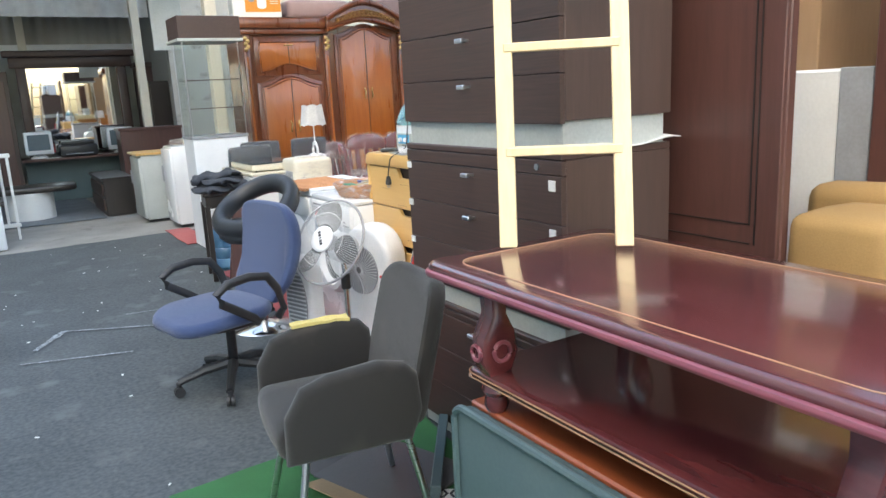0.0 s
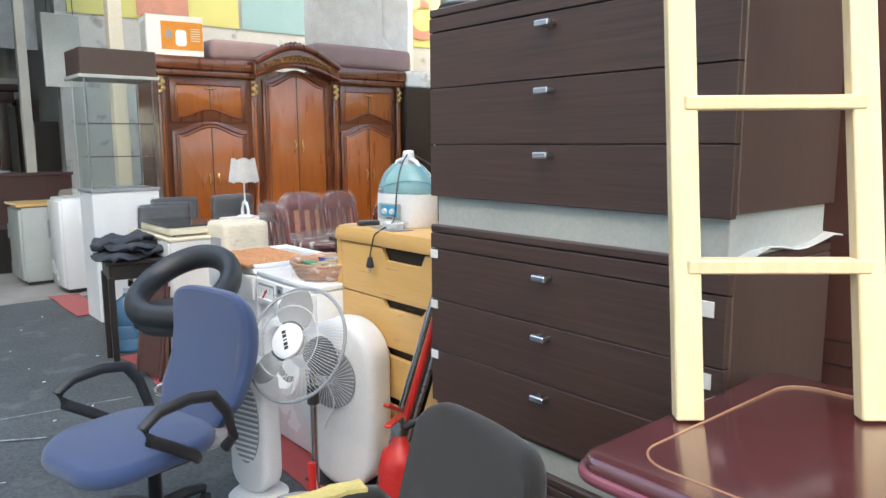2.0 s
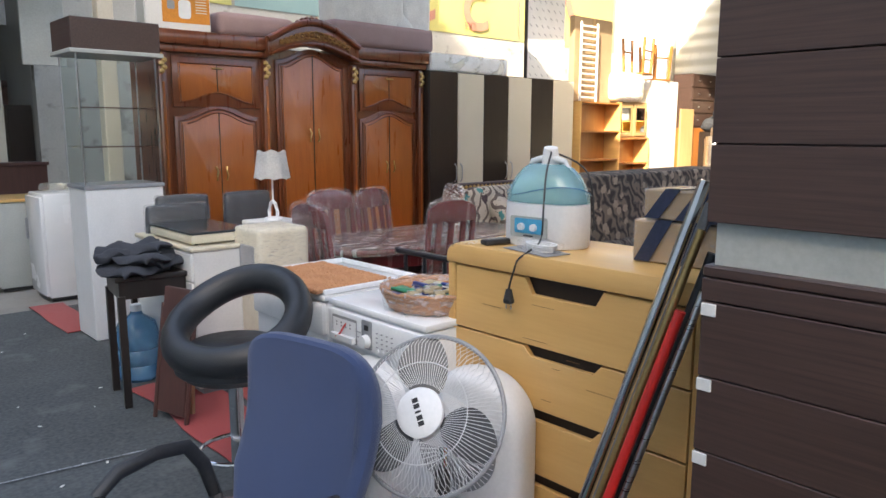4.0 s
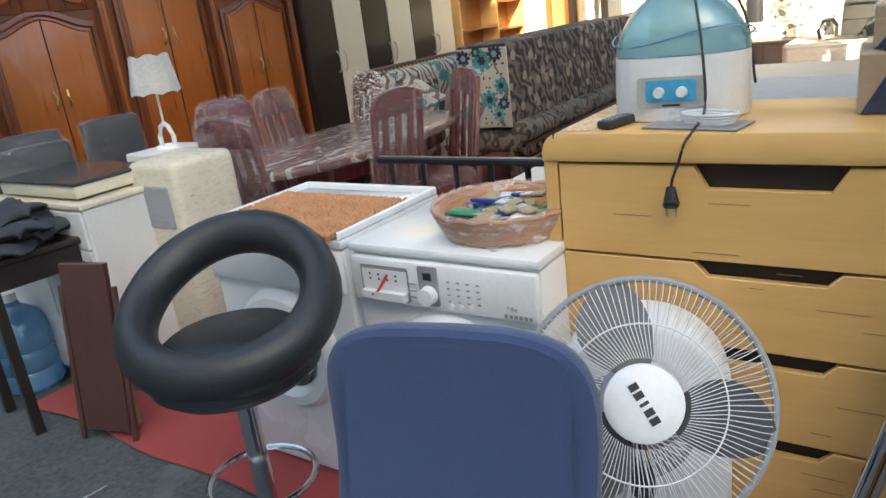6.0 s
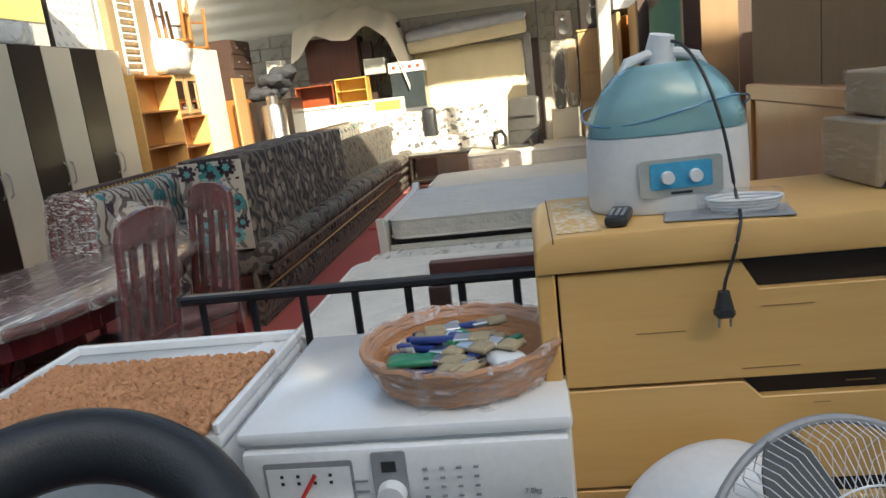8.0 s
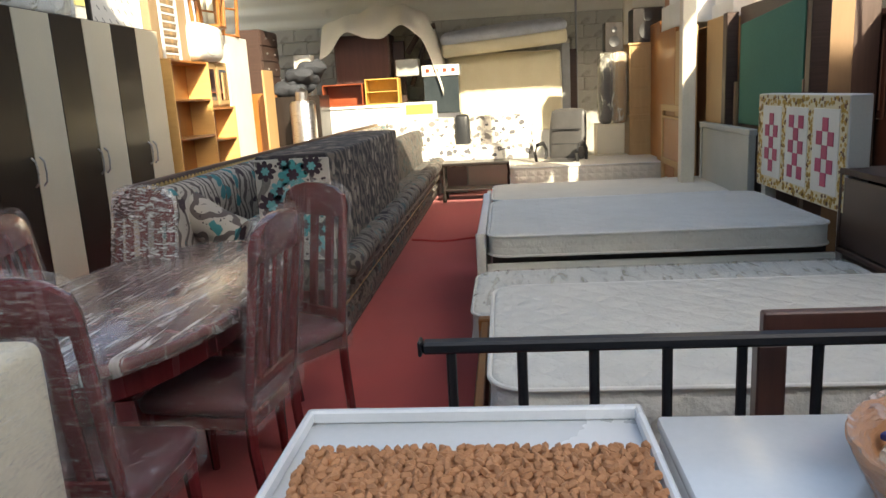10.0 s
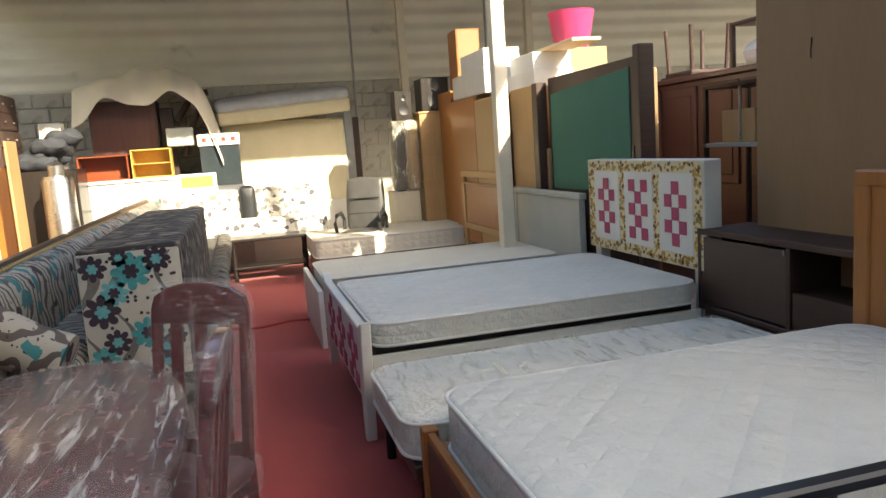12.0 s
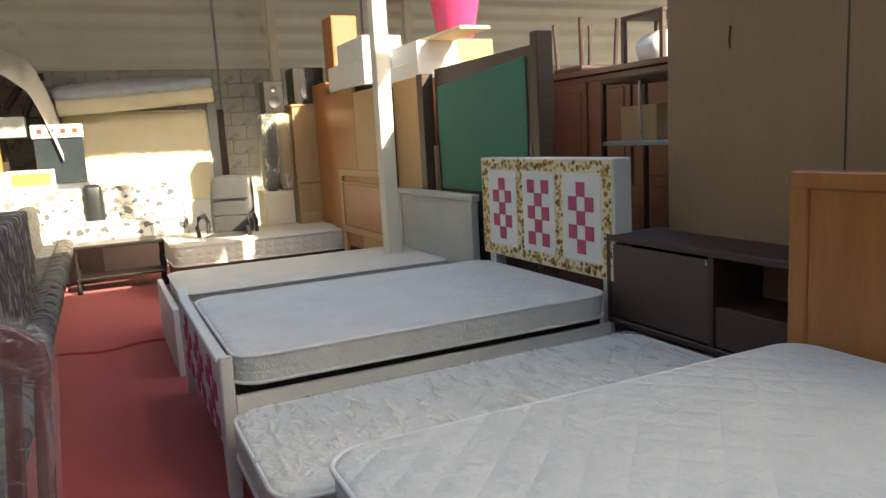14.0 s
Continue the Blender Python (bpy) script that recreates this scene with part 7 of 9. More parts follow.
def carved_wardrobe():
    t = thing("wardrobe", (2.55, 8.1, 0), "large carved cherry-wood wardrobe with three arched sections", "wardrobe")
    W, H, D = 2.84, 2.36, 0.62
    part("carcass", box(0.0, W, 0.03, D, 0.0, H - 0.08, 0.006), M_CHERRY_DARK, t)
    part("cornice", box(-0.06, 0.99, -0.07, D, H - 0.12, H, 0.02, 2), M_CHERRY_DARK, t)
    part("cornice", box(W - 0.93, W + 0.06, -0.07, D, H - 0.12, H, 0.02, 2), M_CHERRY_DARK, t)
    part("cornice_moulding", box(-0.035, 0.99, -0.045, 0.03, H - 0.18, H - 0.12, 0.015, 2), M_CHERRY_DARK, t)
    part("cornice_moulding", box(W - 0.93, W + 0.035, -0.045, 0.03, H - 0.18, H - 0.12, 0.015, 2), M_CHERRY_DARK, t)
    # arched centre crown
    x0, x1 = 0.95, W - 0.90
    c, hw = (x0 + x1) / 2, (x1 - x0) / 2
    arch = [(x0 + (x1 - x0) * k / 24, H + 0.19 * max(0, math.cos((k / 24 - 0.5) * math.pi)) ** 1.1) for k in range(25)]
    low = [(x, H - 0.16 + (z - H) * 0.62) for x, z in arch]
    o = low + arch[::-1]
    part("crown", slab(o, 0.14, facing_minus_y(0, 0.03, 0), 0.012, None, 2), M_CHERRY_DARK, t)
    part("crown_moulding", tube([(x, -0.12, z - 0.02) for x, z in arch], 0.03, 10), M_CHERRY_DARK, t)
    part("crown_moulding", tube([(x, -0.115, z + 0.015) for x, z in low], 0.018, 8), M_CHERRY_DARK, t)
    bm = bmesh.new()
    for k in range(-7, 8):
        u = k / 7
        z = H - 0.05 + 0.10 * math.cos(u * 1.4)
        r = 0.035 - 0.018 * abs(u)
        tube([(c + 0.36 * u + r * math.cos(a), -0.122, z + r * math.sin(a)) for a in [2 * math.pi * i / 14 for i in range(14)]], 0.010, 6, True, bm)
        bmesh.ops.create_icosphere(bm, subdivisions=1, radius=0.014, matrix=Matrix.Translation((c + 0.36 * u, -0.13, z)))
    part("carving", bm, M_GILT_WOOD, t, "carved floral crest with gilt highlights")
    bm = bmesh.new()
    for k in range(9):
        bmesh.ops.create_icosphere(bm, subdivisions=1, radius=0.035 - 0.003 * abs(k - 4), matrix=Matrix.Translation((c + 0.05 * (k - 4), -0.05, H + 0.20 - 0.004 * (k - 4) ** 2)))
    part("crest", bm, M_CHERRY_DARK, t, "carved crest along the top")
    # columns with carved capitals
    for x in (0.03, 0.97, 1.0 + 0.0, W - 0.90, W - 0.03):
        if x == 1.0:
            continue
        col = part("column", box(x - 0.035, x + 0.035, -0.03, 0.04, 0.1, H - 0.18, 0.012, 2), M_CHERRY_DARK, t)
        part("flute", box(x - 0.012, x + 0.012, -0.04, -0.028, 0.2, H - 0.42, 0.006), M_CHERRY, col)
        bm = bmesh.new()
        for k in range(5):
            bmesh.ops.create_icosphere(bm, subdivisions=1, radius=0.026, matrix=Matrix.Translation((x + 0.012 * (k % 2 * 2 - 1), -0.045, H - 0.22 - 0.03 * k)) @ Matrix.Diagonal((1, 0.6, 1, 1)))
        part("capital", bm, M_GOLD, col, "gilt carved capital")

    def arched(xa, xb, za, zb, rise, mat, thick, y, name, parent, label=""):
        xm = (xa + xb) / 2
        o = [(xa, za), (xb, za)]
        for k in range(21):
            u = 1 - 2 * k / 20
            o.append((xm + u * (xb - xa) / 2, zb - rise + rise * (0.5 + 0.5 * math.cos(math.pi * u))))
        return part(name, slab(o, thick, facing_minus_y(0, y, 0), 0.006, None, 2), mat, parent, label)

    def door(xa, xb, za, zb, rise, handle):
        d = arched(xa, xb, za, zb, rise, M_CHERRY_DARK, 0.022, 0.028, "door", t)
        arched(xa + 0.055, xb - 0.055, za + 0.06, zb - 0.05, rise, M_CHERRY, 0.012, 0.010, "panel", d, "lighter cherry veneer panel")
        for k in range(2):
            i = 0.035 + 0.03 * k
            xm = (xa + xb) / 2
            pts = [(xa + i, -0.0, za + i), (xb - i, -0.0, za + i)] + [(xm + (1 - 2 * q / 16) * ((xb - xa) / 2 - i), 0.0, zb - i - rise + rise * (0.5 + 0.5 * math.cos(math.pi * (1 - 2 * q / 16)))) for q in range(17)]
            part("moulding", tube(pts, 0.007, 6, True), M_CHERRY_DARK, d)
        xm = (xa + xb) / 2
        part("door_gap", box(xm - 0.003, xm + 0.003, -0.008, 0.01, za + 0.03, zb - 0.06, 0), M_BLACK_WOOD, d, "dark gap between the leaves")
        for s in (-1, 1):
            part("handle", tube([(xm + s * 0.045, -0.012, handle - 0.06), (xm + s * 0.05, -0.03, handle - 0.02), (xm + s * 0.04, -0.03, handle + 0.02), (xm + s * 0.05, -0.012, handle + 0.06)], 0.008, 6), M_GOLD, d, "ornate brass handle")

    for xa, xb in ((0.12, 0.90), (W - 0.82, W - 0.08)):
        d = arched(xa, xb, 1.74, H - 0.2, 0.0, M_CHERRY_DARK, 0.022, 0.028, "upper_door", t)
        xm = (xa + xb) / 2
        n = 20
        o = [(xa + 0.05 + (xb - xa - 0.1) * k / n, 1.78 + 0.085 * (0.5 + 0.5 * math.cos(math.pi * (1 - 2 * k / n)))) for k in range(n + 1)]
        o += [(xb - 0.05, H - 0.26), (xa + 0.05, H - 0.26)]
        part("panel", slab(o, 0.012, facing_minus_y(0, 0.010, 0), 0.005, None, 2), M_CHERRY, d, "lighter cherry veneer panel")
        part("moulding", tube([(x + (0.012 if x < xm else -0.012), -0.001, z) for x, z in o], 0.008, 6, True), M_CHERRY_DARK, d)
        part("door_gap", box(xm - 0.003, xm + 0.003, -0.008, 0.01, 1.87, H - 0.26, 0), M_BLACK_WOOD, d, "dark gap between the leaves")
        door(xa, xb, 0.12, 1.76, 0.10, 1.17)
        part("handle", box(xm - 0.05, xm + 0.05, -0.02, -0.008, H - 0.30, H - 0.285, 0.004), M_GOLD, d, "brass handle")
    door(1.08, W - 0.98, 0.12, H - 0.06, 0.12, 1.5)
    return t


carved_wardrobe()


def striped_wardrobe():
    t = thing("wardrobe", (5.40, 7.98, 0), "six-door wardrobe with alternating black and cream doors", "wardrobe")
    p = 0.415
    part("carcass", box(0, 6 * p, 0.02, 0.6, 0, 2.18, 0.005), M_BLACK_WOOD, t)
    for k in range(6):
        d = part("door", box(p * k + 0.004, p * k + p - 0.004, 0, 0.021, 0.06, 2.17, 0.003), M_CREAM if k % 2 else M_BLACK_WOOD, t, "cream door" if k % 2 else "black door")
        x = p * k + (0.045 if k % 2 else p - 0.045)
        part("handle", tube([(x, -0.002, 0.98), (x, -0.03, 1.01), (x, -0.035, 1.08), (x, -0.03, 1.15), (x, -0.002, 1.18)], 0.007, 6), M_STEEL, d, "bowed steel handle")


striped_wardrobe()


# ---- goods by the lane ----
def black_side_table():
    t = thing("side_table", (1.69, 6.28, 0), "black wooden high side table with slim legs", "table", turn=-8)
    part("tabletop", box(-0.2, 0.2, -0.2, 0.2, 0.72, 0.75, 0.006), M_BLACK_WOOD, t)
    part("apron", box(-0.18, 0.18, -0.18, 0.18, 0.62, 0.72, 0.004), M_BLACK_WOOD, t)
    for x in (-0.17, 0.17):
        for y in (-0.17, 0.17):
            part("leg", box(x - 0.02, x + 0.02, y - 0.02, y + 0.02, 0, 0.64, 0.003), M_BLACK_WOOD, t)


black_side_table()
M_DENIM = material("dark_grey_clothes", (0.045, 0.05, 0.062), 0.9, 0, (0.025, 0.028, 0.036), 7, 0.5, bump=0.4, fine=120)
t = thing("folded_clothes", (1.68, 6.28, 0.748), "crumpled pile of dark grey clothes on the black side table", "clothes")
rs = random.Random(3)
for k in range(7):
    b2 = crumple(cushion(-0.17, 0.17, -0.13, 0.13, 0, 0.04, 0.016, 0.02, cuts=8), 0.045, 11)
    bmesh.ops.transform(b2, matrix=pose(rs.uniform(-0.06, 0.06), rs.uniform(-0.06, 0.06), 0.016 * k, rs.uniform(-9, 9), rs.uniform(-9, 9), rs.uniform(0, 180)), verts=b2.verts)
    part("garment", b2, M_DENIM, t)
t = thing("water_bottle", (1.74, 6.62, 0), "large blue plastic water bottle standing on the floor", "bottle")
part("body", lathe([(0, 0.005), (0.12, 0), (0.135, 0.02), (0.135, 0.09), (0.128, 0.1), (0.135, 0.11), (0.135, 0.19), (0.128, 0.2), (0.135, 0.21), (0.135, 0.29), (0.11, 0.36), (0.04, 0.41), (0.03, 0.44), (0, 0.44)], 36), M_BOTTLE, t)
part("cap", lathe([(0.034, 0.43), (0.034, 0.47), (0, 0.475)], 24), M_WHITE_PLASTIC, t)
t = thing("folding_table", (1.60, 5.78, 0), "folded brown wooden table leaning upright", "folding table", turn=15)
part("board", box(-0.015, 0.015, -0.11, 0.11, 0.04, 0.72, 0.004, 1, None, pose(0, 0, 0, 0, 8, 0)), M_REDBROWN, t)
part("board", box(0.05, 0.075, -0.10, 0.10, 0.04, 0.70, 0.004, 1, None, pose(0, 0, 0, 0, 3, 0)), M_PLY, t)
for y in (-0.13, 0.13):
    part("leg", rod((-0.01, y, 0), (0.09, y, 0.62), 0.012), M_REDBROWN, t)

# refrigerators beyond
def fridge(at, size, turn, label, mat):
    t = thing("refrigerator", at, label, "refrigerator", turn=turn)
    w, d, h = size
    part("body", box(0.03, d, 0, w, 0.03, h, 0.015, 2), mat, t)
    part("door", box(0, 0.035, 0.004, w - 0.004, 0.05, h - 0.03, 0.012, 2), mat, t)
    part("handle", box(-0.02, 0.0, w - 0.05, w - 0.03, h * 0.55, h * 0.75, 0.004), M_GREY_PLASTIC, t)
    part("feet", box(0.05, d - 0.03, 0.03, w - 0.03, 0, 0.03, 0), M_BLACK_PLASTIC, t)
    return t


fridge((1.86, 9.2, 0), (0.5, 0.52, 0.98), 0, "white refrigerator with its door towards the lane", M_ENAMEL)
fridge((1.62, 9.95, 0), (0.62, 0.5, 0.86), 0, "small grey refrigerator with a wooden top", M_GREY_METAL)
single("plank", box(1.6, 2.15, 9.93, 10.6, 0.862, 0.89, 0.004), M_BEECH, "light wooden board lying on the small refrigerator", "board")
bm = cushion(1.95, 2.2, 9.3, 9.6, 0.98, 1.05, 0.03, 0.02)
single("plastic_bundle", crumple(bm, 0.02, 12), M_FILM_LIGHT, "crumpled clear plastic bundle on the refrigerator", "plastic bag")


# glass display cabinet
def vitrine():
    t = thing("display_cabinet", (1.79, 7.62, 0), "tall glass display cabinet with a dark wooden cap and pale base", "display cabinet")
    w, d = 0.56, 0.40
    part("base", box(0, w, 0, d, 0, 1.12, 0.006), M_WHITE_PLASTIC, t, "pale grey base box")
    part("base_top", box(-0.01, w + 0.01, -0.01, d + 0.01, 1.12, 1.15, 0.004), M_GREY_PLASTIC, t)
    for x in (0.005, w - 0.011):
        part("glass_pane", box(x, x + 0.006, 0.0, d, 1.15, 2.08, 0.001), M_GLASS, t)
    part("glass_pane", box(0.012, w - 0.012, 0.0, 0.006, 1.15, 2.08, 0.001), M_GLASS, t)
    part("glass_pane", box(0.012, w - 0.012, d - 0.006, d, 1.15, 2.08, 0.001), M_GLASS, t)
    for z in (1.42, 1.70):
        part("glass_shelf", box(0.015, w - 0.015, 0.01, d - 0.01, z, z + 0.008, 0.001), M_GLASS, t)
        part("shelf_edge", box(0.012, w - 0.012, 0.007, 0.012, z, z + 0.008, 0), M_REDBROWN, t, "reddish shelf edge")
    for x in (0.0, w - 0.012):
        for y in (0.0, d - 0.012):
            part("corner_post", box(x, x + 0.012, y, y + 0.012, 1.15, 2.08, 0.002), M_STEEL, t)
    part("cap", box(-0.03, w + 0.03, -0.03, d + 0.03, 2.10, 2.32, 0.006), M_WENGE, t, "dark wooden cap")
    part("cap_rim", box(-0.045, w + 0.045, -0.045, d + 0.045, 2.075, 2.105, 0.004), M_GREY_METAL, t)


vitrine()


# vanity with mirror and monitors
def vanity():
    t = thing("vanity", (0.45, 13.45, 0), "dark wooden vanity with a large mirror in a moulded frame", "vanity")
    part("shelf", box(0, 1.85, -0.35, 0.3, 0.70, 0.74, 0.006), M_REDBROWN, t)
    part("backboard", box(0.05, 1.8, 0.2, 0.25, 0.0, 0.70, 0.005), M_TEAL_BOARD, t, "grey panel below")
    part("mirror", box(0.27, 1.62, 0.16, 0.18, 0.80, 2.15, 0.003), M_MIRROR, t, "clear mirror")
    part("frame", box(0.13, 0.27, 0.12, 0.22, 0.74, 2.25, 0.015, 2), M_WENGE, t)
    part("frame", box(1.62, 1.76, 0.12, 0.22, 0.74, 2.25, 0.015, 2), M_WENGE, t)
    part("frame", box(0.05, 1.86, 0.10, 0.22, 2.15, 2.32, 0.02, 2), M_WENGE, t)
    part("cornice", box(-0.03, 1.95, 0.06, 0.25, 2.32, 2.42, 0.02, 2), M_WENGE, t)
    part("side_cabinet", box(-0.33, 0.0, 0.0, 0.35, 0.0, 2.1, 0.008), M_WENGE, t)
    part("side_panel", box(-0.28, -0.06, -0.01, 0.0, 0.15, 1.95, 0.006), M_REDBROWN, t)
    part("side_cabinet", box(1.9, 2.5, 0.0, 0.35, 0.0, 2.12, 0.008), M_REDBROWN, t)
    part("side_cornice", box(1.86, 2.54, -0.04, 0.35, 2.12, 2.2, 0.012), M_WENGE, t)


vanity()


def monitor(at, turn):
    t = thing("crt_monitor", at, "old white tube monitor standing on the vanity", "monitor", turn=turn, group="monitors on the vanity")
    part("casing", box(-0.2, 0.2, 0, 0.06, 0.06, 0.42, 0.02, 2), M_WHITE_PLASTIC, t)
    part("rear", box(-0.15, 0.15, 0.06, 0.34, 0.1, 0.38, 0.03, 2), M_WHITE_PLASTIC, t)
    part("screen", box(-0.155, 0.155, -0.006, 0.002, 0.13, 0.375, 0.008), M_SCREEN_LIT, t, "grey glass screen")
    part("stand", lathe([(0, 0), (0.13, 0), (0.12, 0.02), (0.06, 0.06), (0, 0.06)], 28, None, (0, 0.15, 0)), M_WHITE_PLASTIC, t)


M_SCREEN_LIT = material("grey_screen_glass", (0.14, 0.18, 0.20), 0.1, 0, (0.11, 0.14, 0.16), 3, 0.3, bump=0)
monitor((0.72, 13.2, 0.742), 4)
monitor((1.92, 13.2, 0.742), -6)
t = thing("printer", (1.28, 13.2, 0.742), "dark grey desktop printer between the monitors", "printer")
part("body", box(-0.28, 0.28, 0, 0.3, 0.0, 0.18, 0.03, 2), M_BLACK_PLASTIC, t)
part("tray", box(-0.2, 0.2, -0.1, 0.0, 0.03, 0.05, 0.006), M_GREY_PLASTIC, t)
part("lid", box(-0.24, 0.24, 0.05, 0.28, 0.18, 0.24, 0.02, 2), M_BLACK_PLASTIC, t)

# open shelf unit, low tables, cots
t = thing("bookcase", (-0.72, 13.55, 0), "dark grey open bookcase with many shelves", "bookcase")
part("back", box(0, 1.05, 0.3, 0.32, 0, 2.38, 0), M_GREY_PLASTIC, t)
for x in (0.0, 1.02):
    part("side_panel", box(x, x + 0.03, 0, 0.3, 0, 2.38, 0.003), M_GREY_PLASTIC, t)
for k in range(9):
    part("shelf", box(0.03, 1.02, 0.01, 0.3, 0.05 + 0.285 * k, 0.075 + 0.285 * k, 0.003), M_GREY_PLASTIC, t)
t = thing("coffee_table", (0.42, 11.7, 0), "black oblong coffee table on a white drum base", "table")
part("tabletop", slab(rounded(1.2, 0.6, 0.2, 8, -0.6, -0.3), 0.08, pose(0, 0, 0.38), 0.012), M_BLACK_WOOD, t)
part("drum", lathe([(0, 0), (0.3, 0), (0.3, 0.38), (0, 0.38)], 40), M_WHITE_PAINT, t, "white drum base")
t = thing("tv_stand", (1.28, 11.0, 0), "black low television stand with open shelves", "tv stand")
part("body", box(0.02, 0.4, 0.0, 1.3, 0.0, 0.5, 0.006), M_BLACK_WOOD, t)
part("top", box(-0.01, 0.42, -0.01, 1.31, 0.5, 0.53, 0.004), M_BLACK_WOOD, t)
for k in range(2):
    part("drawer", box(-0.002, 0.02, 0.05, 1.25, 0.08 + 0.2 * k, 0.24 + 0.2 * k, 0.004), M_WENGE, t)


def cantilever_chair():
    t = thing("armchair", (-0.52, 8.95, 0), "black leather cantilever armchair on a chrome frame", "chair", turn=97)
    part("seat", cushion(-0.25, 0.22, -0.24, 0.24, 0.38, 0.46, 0.035, 0.012), M_LEATHER, t)
    part("backrest", cushion(-0.04, 0.04, -0.24, 0.24, 0, 0.55, 0.035, 0.015, m=pose(0.22, 0, 0.44, 0, 12, 0)), M_LEATHER, t)
    for y in (-0.26, 0.26):
        part("frame", tube([(0.26, y, 0.015), (-0.25, y, 0.015), (-0.3, y, 0.05), (-0.28, y, 0.4), (-0.24, y, 0.62), (-0.15, y, 0.64), (0.2, y, 0.6)], 0.014, 8), M_CHROME, t, "bent chrome tube")
        part("arm_pad", box(-0.2, 0.15, y - 0.025, y + 0.025, 0.635, 0.665, 0.012, 2), M_LEATHER, t)
    part("cross_bar", rod((0.26, -0.26, 0.015), (0.26, 0.26, 0.015), 0.014), M_CHROME, t)


cantilever_chair()
t = thing("ironing_board", (-0.15, 9.7, 0), "ironing board with a flowered cream cover, standing on end", "ironing board")
o = [(-0.16, 0), (0.16, 0), (0.17, 0.7)] + [(0.17 * math.cos(math.pi * k / 12), 0.95 + 0.28 * max(0.0, math.sin(math.pi * k / 12)) ** 0.8) for k in range(13)] + [(-0.17, 0.7)]
M_FLOWERED = floral("flowered_cream_cotton", (0.62, 0.56, 0.38), (0.5, 0.22, 0.16), (0.45, 0.40, 0.2), (0.62, 0.55, 0.36), 12)
part("board", slab(o, 0.03, facing_minus_y(0, 0, 0.12) @ pose(0, 0, 0, 6, 0, 0), 0.008), M_FLOWERED, t)
part("leg", rod((-0.1, 0.06, 0), (0.1, 0.1, 1.0), 0.01), M_STEEL, t)
part("leg", rod((0.1, 0.06, 0), (-0.1, 0.1, 1.0), 0.01), M_STEEL, t)
t = thing("baby_cot", (-0.55, 9.9, 0), "white painted cot end with vertical bars", "cot")
part("top_rail", box(0, 0.78, 0, 0.03, 0.97, 1.02, 0.01), M_WHITE_PAINT, t)
part("bottom_rail", box(0, 0.78, 0, 0.03, 0.15, 0.2, 0.01), M_WHITE_PAINT, t)
for k in range(9):
    part("bar", box(0.01 + 0.09 * k, 0.04 + 0.09 * k, 0.005, 0.025, 0.0 if k in (0, 8) else 0.2, 0.98, 0.004), M_WHITE_PAINT, t)
single("white_carton", box(-0.32, 0.05, 9.25, 9.65, 0, 0.66, 0.02, 2), M_WHITE_PLASTIC, "white plastic storage tub", "tub")
t = thing("sofa", (-1.5, 11.2, 0), "dark red carved wooden chair in the back", "chair")
part("seat", box(-0.3, 0.3, -0.3, 0.3, 0.3, 0.5, 0.03), M_REDBROWN, t)
part("backrest", box(-0.3, 0.3, 0.25, 0.33, 0.5, 1.2, 0.03), M_REDBROWN, t)
for x in (-0.27, 0.27):
    for y in (-0.27, 0.27):
        part("leg", box(x - 0.03, x + 0.03, y - 0.03, y + 0.03, 0, 0.3, 0.006), M_REDBROWN, t)
t = thing("cabinet", (2.3, 12.3, 0), "tall black cabinet beside the vanity", "cabinet")
part("body", box(0, 0.6, 0, 0.5, 0, 1.85, 0.006), M_BLACK_WOOD, t)
part("door", box(0.02, 0.58, -0.02, 0.0, 0.1, 1.8, 0.004), M_BLACK_WOOD, t)
t = thing("sideboard", (1.75, 12.0, 0), "dark red-brown sideboard with a raised back", "sideboard")
part("body", box(0, 0.9, 0, 0.45, 0.0, 1.12, 0.008), M_REDBROWN, t)
part("top", box(-0.02, 0.92, -0.02, 0.46, 1.12, 1.16, 0.006), M_REDBROWN, t)

# goods on the wardrobes
def printed_carton():
    t = thing("carton", (2.50, 8.15, 2.365), "white carton with an orange printed panel, on the carved wardrobe", "box", turn=-8)
    part("body", box(0, 0.52, 0, 0.36, 0, 0.37, 0.003), M_WHITE_PAINT, t)
    part("print", box(0.13, 0.515, -0.003, 0.001, 0.055, 0.315, 0), M_ORANGE_PRINT, t, "orange printed panel")
    part("print", box(-0.003, 0.001, 0.05, 0.3, 0.05, 0.32, 0), M_GREY_METAL, t, "grey printed side")
    o = rounded(0.10, 0.15, 0.03, 5, 0.26, 0.09)
    part("picture", slab(o, 0.002, facing_minus_y(0, -0.004, 0)), M_WHITE_PLASTIC, t, "printed picture of a white appliance")
    part("picture", slab(rounded(0.06, 0.07, 0.015, 4, 0.17, 0.16), 0.002, facing_minus_y(0, -0.004, 0)), M_GREY_PLASTIC, t)
    for k in range(6):
        part("text_bar", box(0.40, 0.49, -0.005, -0.002, 0.14 + 0.022 * k, 0.148 + 0.022 * k, 0), M_AGED_PLASTIC, t)
    part("flap", box(0.1, 0.4, 0.05, 0.34, 0.37, 0.374, 0, 1, None, pose(0, 0, 0.0, 6, 0, 0)), M_CARD, t)


printed_carton()
single("seat_cushion", cushion(3.12, 3.88, 8.15, 8.65, 2.365, 2.56, 0.05, 0.02), M_PINK_SOFA, "mauve sofa cushion lying on the carved wardrobe", "cushion")


